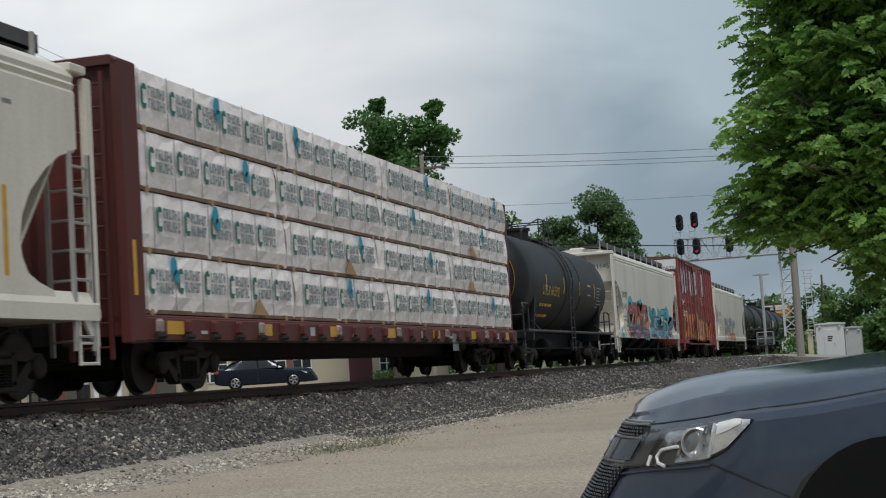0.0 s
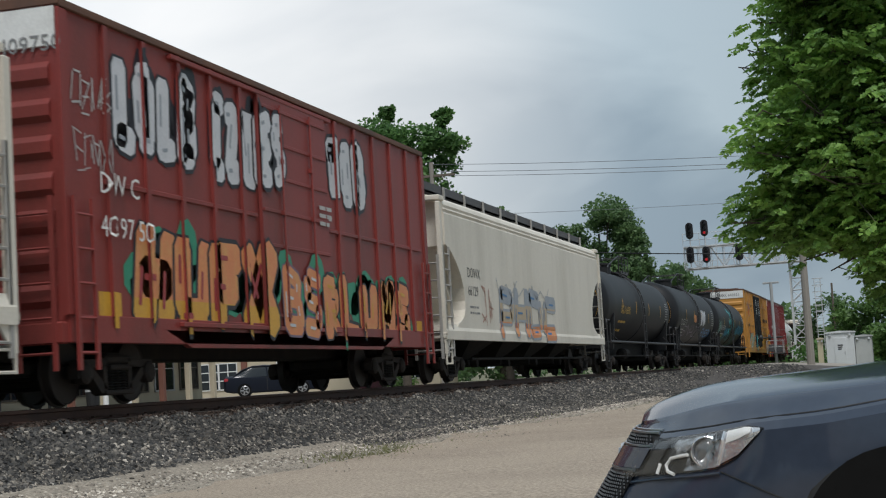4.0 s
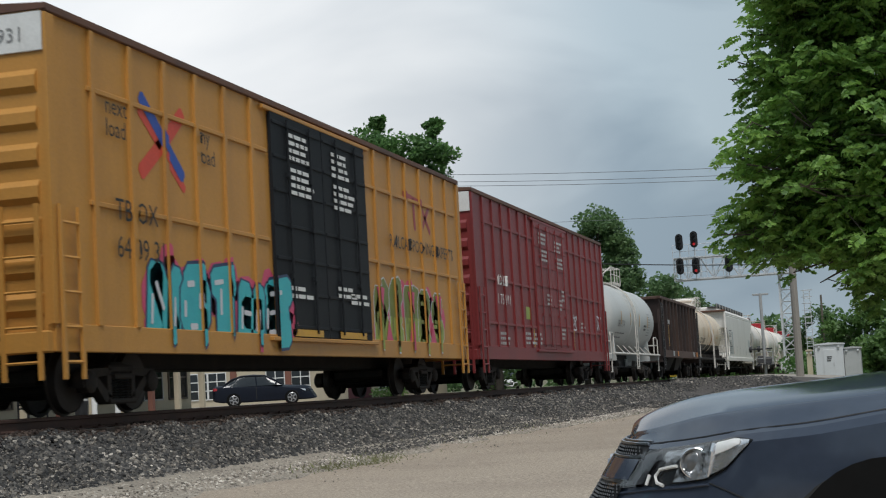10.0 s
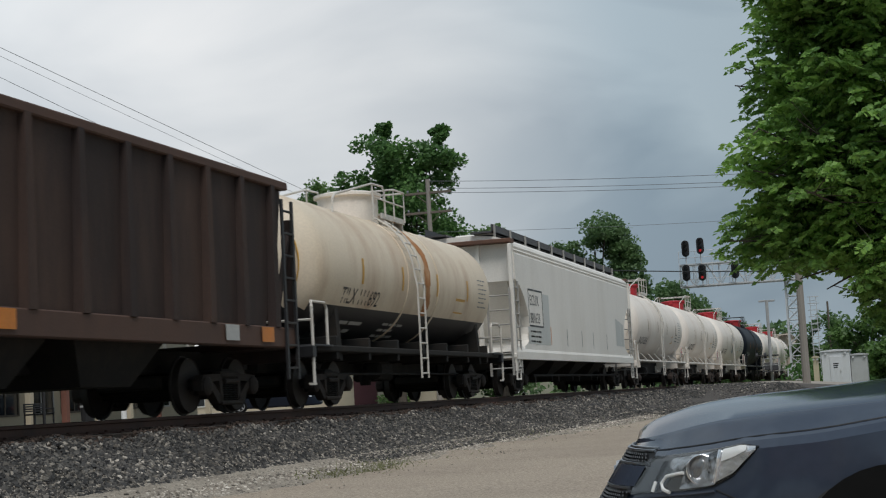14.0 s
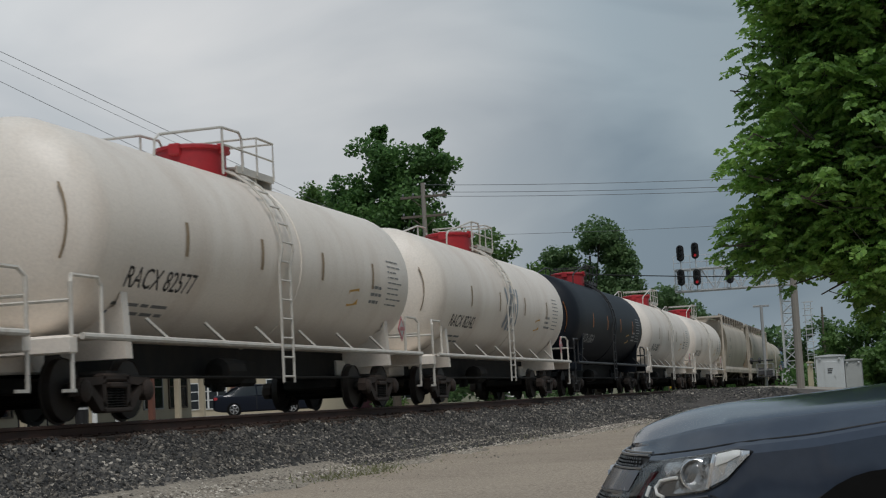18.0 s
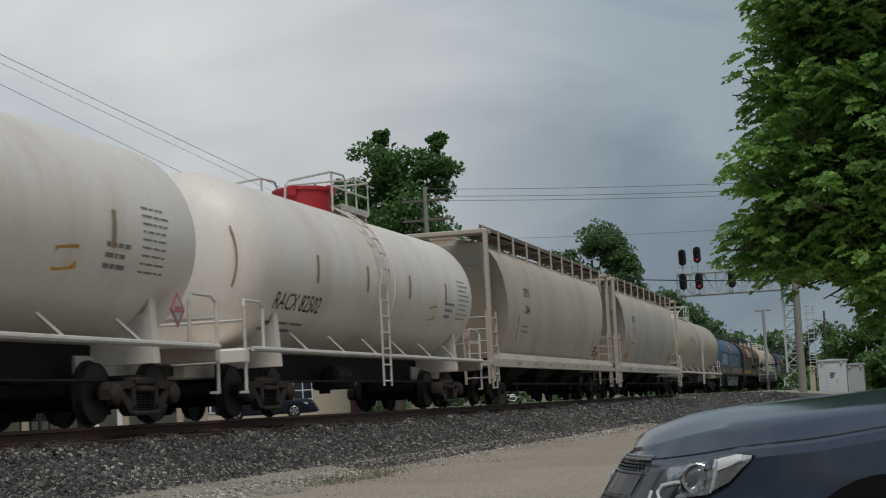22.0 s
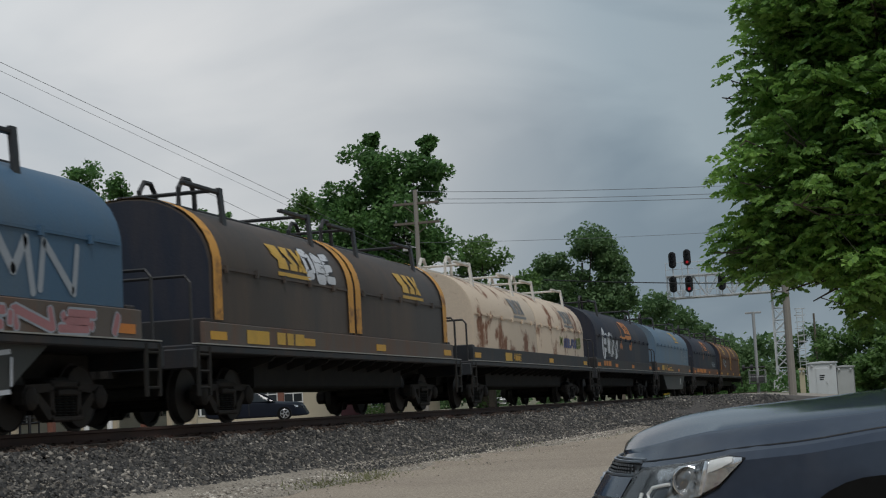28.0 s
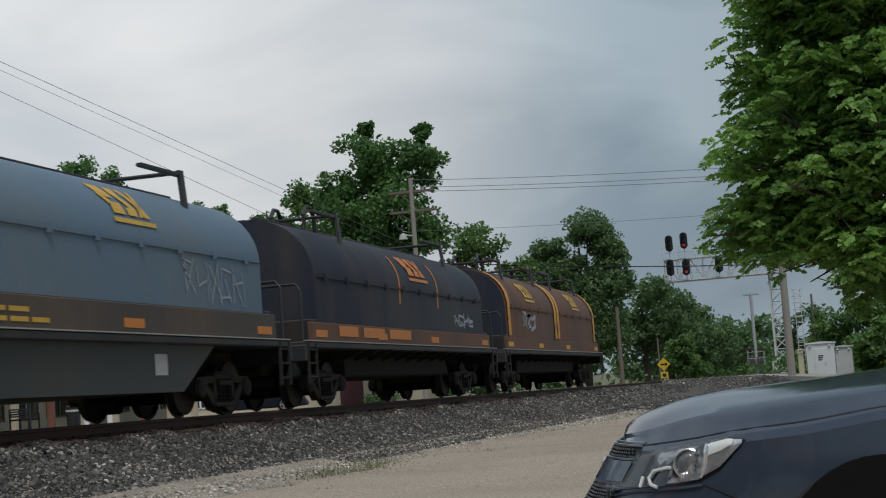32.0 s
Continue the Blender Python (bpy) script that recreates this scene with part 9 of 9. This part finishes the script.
def car_body(ob, paint, near=False):
    """A saloon: x towards the nose, y to its left, z up; front axle at x = 0."""
    st = STATIONS
    xs = sorted(set(list(np.linspace(-0.48, 0.88, 30)) + [0.905, 0.92, 0.932, 0.94, 0.945] + [q[0] for q in st if q[0] < -0.48]), reverse=True)
    rings = []
    for x in xs:
        half = section(x)
        rings.append([(x + jut(x, z), p, z) for p, z in half] + [(x + jut(x, z), -p, z) for p, z in reversed(half[:-1])])
    part("body_shell", Shape().rings(rings), paint, ob, smooth=0.20)
    cab = [(-0.42, 0.80, 0.955), (-0.85, 0.76, 1.22), (-1.25, 0.70, 1.41), (-1.75, 0.68, 1.455), (-2.3, 0.68, 1.43), (-2.75, 0.70, 1.30), (-3.2, 0.74, 1.01)]
    rr = []
    for x, w, z in cab:
        b = 0.93
        half = [(0.85, b), (w + (0.85 - w) * 0.4, b + (z - b) * 0.6), (w, z - 0.05 if z > 1.1 else z - 0.01), (w * 0.85, z)]
        rr.append([(x, p, q) for p, q in half] + [(x, 0, z + 0.01)] + [(x, -p, q) for p, q in reversed(half)])
    gs = Shape().rings(rr)
    part("greenhouse", gs, m_window, ob, smooth=True)
    rf = Shape().rings([[(x, w * 0.9, z + 0.004), (x, w * 0.5, z + 0.022), (x, 0, z + 0.028), (x, -w * 0.5, z + 0.022), (x, -w * 0.9, z + 0.004)] for x, w, z in cab[2:5]], caps=(False, False), closed=False)
    part("roof", rf, paint, ob, smooth=True)
    pl = Shape()
    for sy in (1, -1):
        pl.tube([(-0.42, 0.83 * sy, 0.95), (-0.85, 0.785 * sy, 1.21), (-1.25, 0.70 * sy, 1.40), (-2.3, 0.69 * sy, 1.42), (-2.75, 0.72 * sy, 1.29), (-3.15, 0.78 * sy, 1.02)], 0.035, 6)
        pl.tube([(-1.62, 0.84 * sy, 0.95), (-1.66, 0.71 * sy, 1.41)], 0.03, 6)
    part("pillars", pl, paint, ob)
    for x in (0.0, -2.69):
        for sy in (1, -1):
            # black disc on the uncut flank, painted as the shaded wheel opening
            arch = Shape().lathe([(0.80 * sy, 0.315), (0.9085 * sy, 0.325)], "y", (x - 0.02, 0, 0.325), 36)
            part("arch_shade_disc", arch, m_arch_shade, ob)
            wh = part("wheel", Shape().lathe([(0.69, 0.20), (0.69, 0.30), (0.71, 0.325), (0.87, 0.325), (0.895, 0.305), (0.905, 0.21)], "y", n=30).mesh("wheel", m_tyre, True), None, ob, at=pose(x, sy * 0.006 - sy * (0.02 if near else 0), 0.325, 0, 0, 0 if sy > 0 else 180))
            part("rim", Shape().lathe([(0.905, 0.215), (0.915, 0.20), (0.90, 0.19)], "y", n=30, caps=(False, False)), m_alloy, wh)
            sp = Shape()
            for k in range(5):
                a = 2 * math.pi * k / 5
                c, s_ = math.cos(a), math.sin(a)
                sp.add([(c * 0.04 - s_ * 0.035, 0.915, s_ * 0.04 + c * 0.035), (c * 0.04 + s_ * 0.035, 0.915, s_ * 0.04 - c * 0.035), (c * 0.2 + s_ * 0.03, 0.91, s_ * 0.2 - c * 0.03), (c * 0.2 - s_ * 0.03, 0.91, s_ * 0.2 + c * 0.03)], [(0, 1, 2, 3)])
            part("spokes", sp, m_alloy, wh)
    return st


def width_at(st, x):
    xs = [q[0] for q in reversed(st)]
    return float(np.interp(x, xs, [q[1] for q in reversed(st)]))


def saloon(label, at, paint, detailed):
    ob = thing("car", label, "car", at, group="parked cars")
    st = car_body(ob, paint, detailed)

    def skin(x, z, off=0.0):
        """A point on the left flank and nose."""
        w = width_at(st, x)
        return (x, w + off, z)
    for sy in (1, -1):
        def grid(x_list, z_of, off):
            return [[(x + jut(x, z_of(x, k)) + off * 0.7, sy * (flank(x, z_of(x, k)) + off), z_of(x, k)) for x in x_list] for k in np.linspace(0, 1, 7)]
        lo = lambda x: float(np.interp(x, (0.40, 0.44, 0.48, 0.54, 0.62, 0.75, 0.87), (0.712, 0.672, 0.622, 0.585, 0.572, 0.560, 0.545)))
        hi = lambda x: float(np.interp(x, (0.40, 0.46, 0.52, 0.62, 0.75, 0.87), (0.716, 0.724, 0.714, 0.700, 0.684, 0.672)))
        xs_ = list(np.linspace(0.40, 0.87, 18))
        whole = lambda x, k: lo(x) + (hi(x) - lo(x)) * k
        hs = Shape().rings(grid(xs_, whole, 0.003), caps=(False, False), closed=False)
        hl = part("headlight", hs, m_black_gloss, ob, "clear headlight in a dark housing", smooth=True)
        if detailed and sy > 0:
            # bright bowls with painted-in reflections stand in the housing, parted by dark ribs
            def bowl(xa, xb, a, b, mat, off):
                sh = Shape().rings(grid(list(np.linspace(xa, xb, 8)), lambda x, k: lo(x) + (hi(x) - lo(x)) * (a + (b - a) * k), off), caps=(False, False), closed=False)
                part("reflector", sh, mat, hl, smooth=True)
            bowl(0.41, 0.535, 0.10, 0.92, m_bright, 0.006)
            # white band painted over the bowl as its upper highlight
            bowl(0.44, 0.525, 0.62, 0.95, m_white, 0.010)
            bowl(0.535, 0.645, 0.05, 0.93, m_bowl, 0.005)
            bowl(0.645, 0.715, 0.45, 0.90, m_bowl, 0.005)
            bowl(0.735, 0.86, 0.06, 0.92, m_black_gloss, 0.012)
            px_, pz_ = 0.592, 0.640
            py_ = flank(px_, pz_)
            lamp = part("projector", Shape().lathe([(py_ - 0.03, 0.050), (py_ + 0.008, 0.052), (py_ + 0.010, 0.049), (py_ + 0.004, 0.046), (py_ - 0.010, 0.042)], "y", (px_ + jut(px_, pz_), 0, pz_), 26, caps=(True, False)), m_bright, hl, "round bright projector lamp", smooth=True)
            part("projector_lens", Shape().lathe([(py_ - 0.010, 0.043), (py_ + 0.000, 0.038), (py_ + 0.008, 0.024), (py_ + 0.011, 0.004)], "y", (px_ + jut(px_, pz_), 0, pz_), 22), m_smoke, lamp, smooth=True)
            part("rib", Shape().tube([(0.535 + jut(0.535, z) + 0.008, flank(0.535, z) + 0.010, z) for z in np.linspace(lo(0.535) + 0.01, hi(0.535) - 0.008, 5)], 0.006, 6), m_bright, hl)
            part("marker_lamp", Shape().tube([(x + jut(x, z) + 0.008, flank(x, z) + 0.012, z) for x, z in ((0.665, 0.566), (0.690, 0.575), (0.705, 0.595), (0.70, 0.618), (0.66, 0.628), (0.645, 0.630))], 0.006, 6), m_white, hl)
            part("marker_lamp", Shape().tube([(x + jut(x, z) + 0.008, flank(x, z) + 0.012, z) for x, z in ((0.722, 0.566), (0.728, 0.60))], 0.006, 6), m_white, hl)
            lens = part("lens", Shape().rings(grid(xs_, whole, 0.018), caps=(False, False), closed=False), m_lens, hl, smooth=True)
            lens.visible_shadow = False
        elif not detailed:
            part("reflector", Shape().rings(grid(xs_[:9], lambda x, k: lo(x) + 0.02 + (hi(x) - lo(x) - 0.04) * k, 0.010), caps=(False, False), closed=False), m_reflector, hl, smooth=True)
    # grille: two openings with a mesh, a chrome bar and an emblem
    def nose(y):
        ws = [q[1] for q in st[:8]]
        return float(np.interp(abs(y), ws, [q[0] for q in st[:8]]))
    ys = list(np.linspace(-0.52, 0.52, 15))
    for name, za, zb2 in (("upper_grille", 0.655, 0.700), ("lower_grille", 0.34, 0.575)):
        wv = ys if name == "upper_grille" else [y * 0.95 for y in ys]
        g = Shape().rings([[(nose(y) + 0.012 + jut(nose(y), z), y, z) for y in wv] for z in np.linspace(za, zb2, 4)], caps=(False, False), closed=False)
        gr = part(name, g, m_plastic, ob, "black honeycomb grille")
        if detailed:
            rows = Shape()
            z = za + 0.008
            k = 0
            while z < zb2 - 0.01:
                for y in np.arange(-0.10, 0.50, 0.020):
                    yy = y + (0.010 if k % 2 else 0)
                    rows.lathe([(0.0, 0.0055), (0.004, 0.0078)], "x", (nose(yy) + 0.014 + jut(nose(yy), z), yy, z), 4, caps=(False, True))
                z += 0.011
                k += 1
            part("mesh", rows, m_mesh_grey, gr, "fine mesh of the grille")
        rim = Shape()
        for z in (za, zb2):
            rim.tube([(nose(y) + 0.018 + jut(nose(y), z), y, z) for y in wv], 0.006, 6)
        part("grille_rim", rim, m_chrome, gr)
    bar = Shape().rings([[(nose(y) + 0.025 + jut(nose(y), z), y, z) for y in ys] for z in (0.582, 0.592, 0.640, 0.650)], caps=(False, False), closed=False)
    part("bumper_bar", bar, paint, ob, smooth=True)
    ex = nose(0) - 0.002 + jut(0.945, 0.615)
    em = Shape().prism([(-0.10, 0.603), (-0.04, 0.603), (-0.03, 0.590), (0.03, 0.590), (0.04, 0.603), (0.10, 0.603), (0.09, 0.632), (0.04, 0.632), (0.03, 0.645), (-0.03, 0.645), (-0.04, 0.632), (-0.09, 0.632)], "x", ex - 0.01, ex + 0.026)
    part("emblem", em, m_chrome, ob, "chrome block emblem")
    lip = Shape().tube([(nose(y) + 0.010 + jut(nose(y), 0.708), y, 0.708) for y in ys], 0.006, 6)
    part("hood_lip", lip, m_chrome, ob, "chrome strip under the hood's edge")
    seam = Shape()
    for sy in (1, -1):
        seam.tube([(x + jut(x, section(x)[7][1]), sy * (section(x)[7][0] + 0.001), section(x)[7][1]) for x in np.linspace(0.84, -0.45, 16)], 0.0035, 5)
        seam.tube([(x + jut(x, z), sy * (flank(x, z) + 0.001), z) for x, z in ((0.53, 0.575), (0.46, 0.545), (0.38, 0.505), (0.30, 0.47))], 0.003, 5)
    part("panel_gap", seam, m_plastic, ob)
    if detailed:
        part("bumper_crease", Shape().tube([(x + jut(x, z) + 0.004, flank(x, z) + 0.004, z) for x, z in ((0.86, 0.515), (0.80, 0.535), (0.70, 0.552), (0.60, 0.562), (0.53, 0.572))], 0.005, 6), paint, ob)
    if not detailed:
        for sy in (1, -1):
            part("tail_light", Shape().box(-3.62, -3.45, sy * 0.66, sy * 0.83, 0.78, 0.92, 0.02), m_dome_red, ob)
            part("mirror", Shape().box(-0.78, -0.66, sy * 0.90, sy * 1.02, 0.96, 1.06, 0.03), paint, ob)
        dg_ = Shape()
        for sy in (1, -1):
            dg_.box(-1.66, -1.62, sy * 0.899, sy * 0.905, 0.3, 0.93)
        part("panel_gap", dg_, m_plastic, ob)
    else:
        part("mirror", Shape().box(-0.78, -0.66, 0.90, 1.02, 0.96, 1.06, 0.03), paint, ob)
        part("wiper_cowl", Shape().box(-0.50, -0.40, -0.78, 0.78, 0.95, 0.975, 0.01), m_plastic, ob)
    return ob


saloon("dark blue saloon car parked at the edge of the lot", pose(-0.03, 5.92, lot_z(5.9) + 0.03, 0, 0, 180), m_carblue, True)
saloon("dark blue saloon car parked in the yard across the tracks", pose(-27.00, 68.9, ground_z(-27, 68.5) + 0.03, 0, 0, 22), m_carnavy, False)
saloon("white car parked far off beyond the yard", pose(-30.0, 125, ground_z(-30, 125) + 0.03, 0, 0, -78), m_white, False)


def motions():
    tilt = math.degrees(math.atan(GRADE))
    for ob, along in ROLLING:
        rows = []
        for t in (0.0, 8.0, 16.0, 24.0, 32.0):
            y = along - SPEED * t
            rows.append((t, pose(TRACK, y, rail_z(y), tilt, 0, 0)))
        walk(ob, rows)


motions()
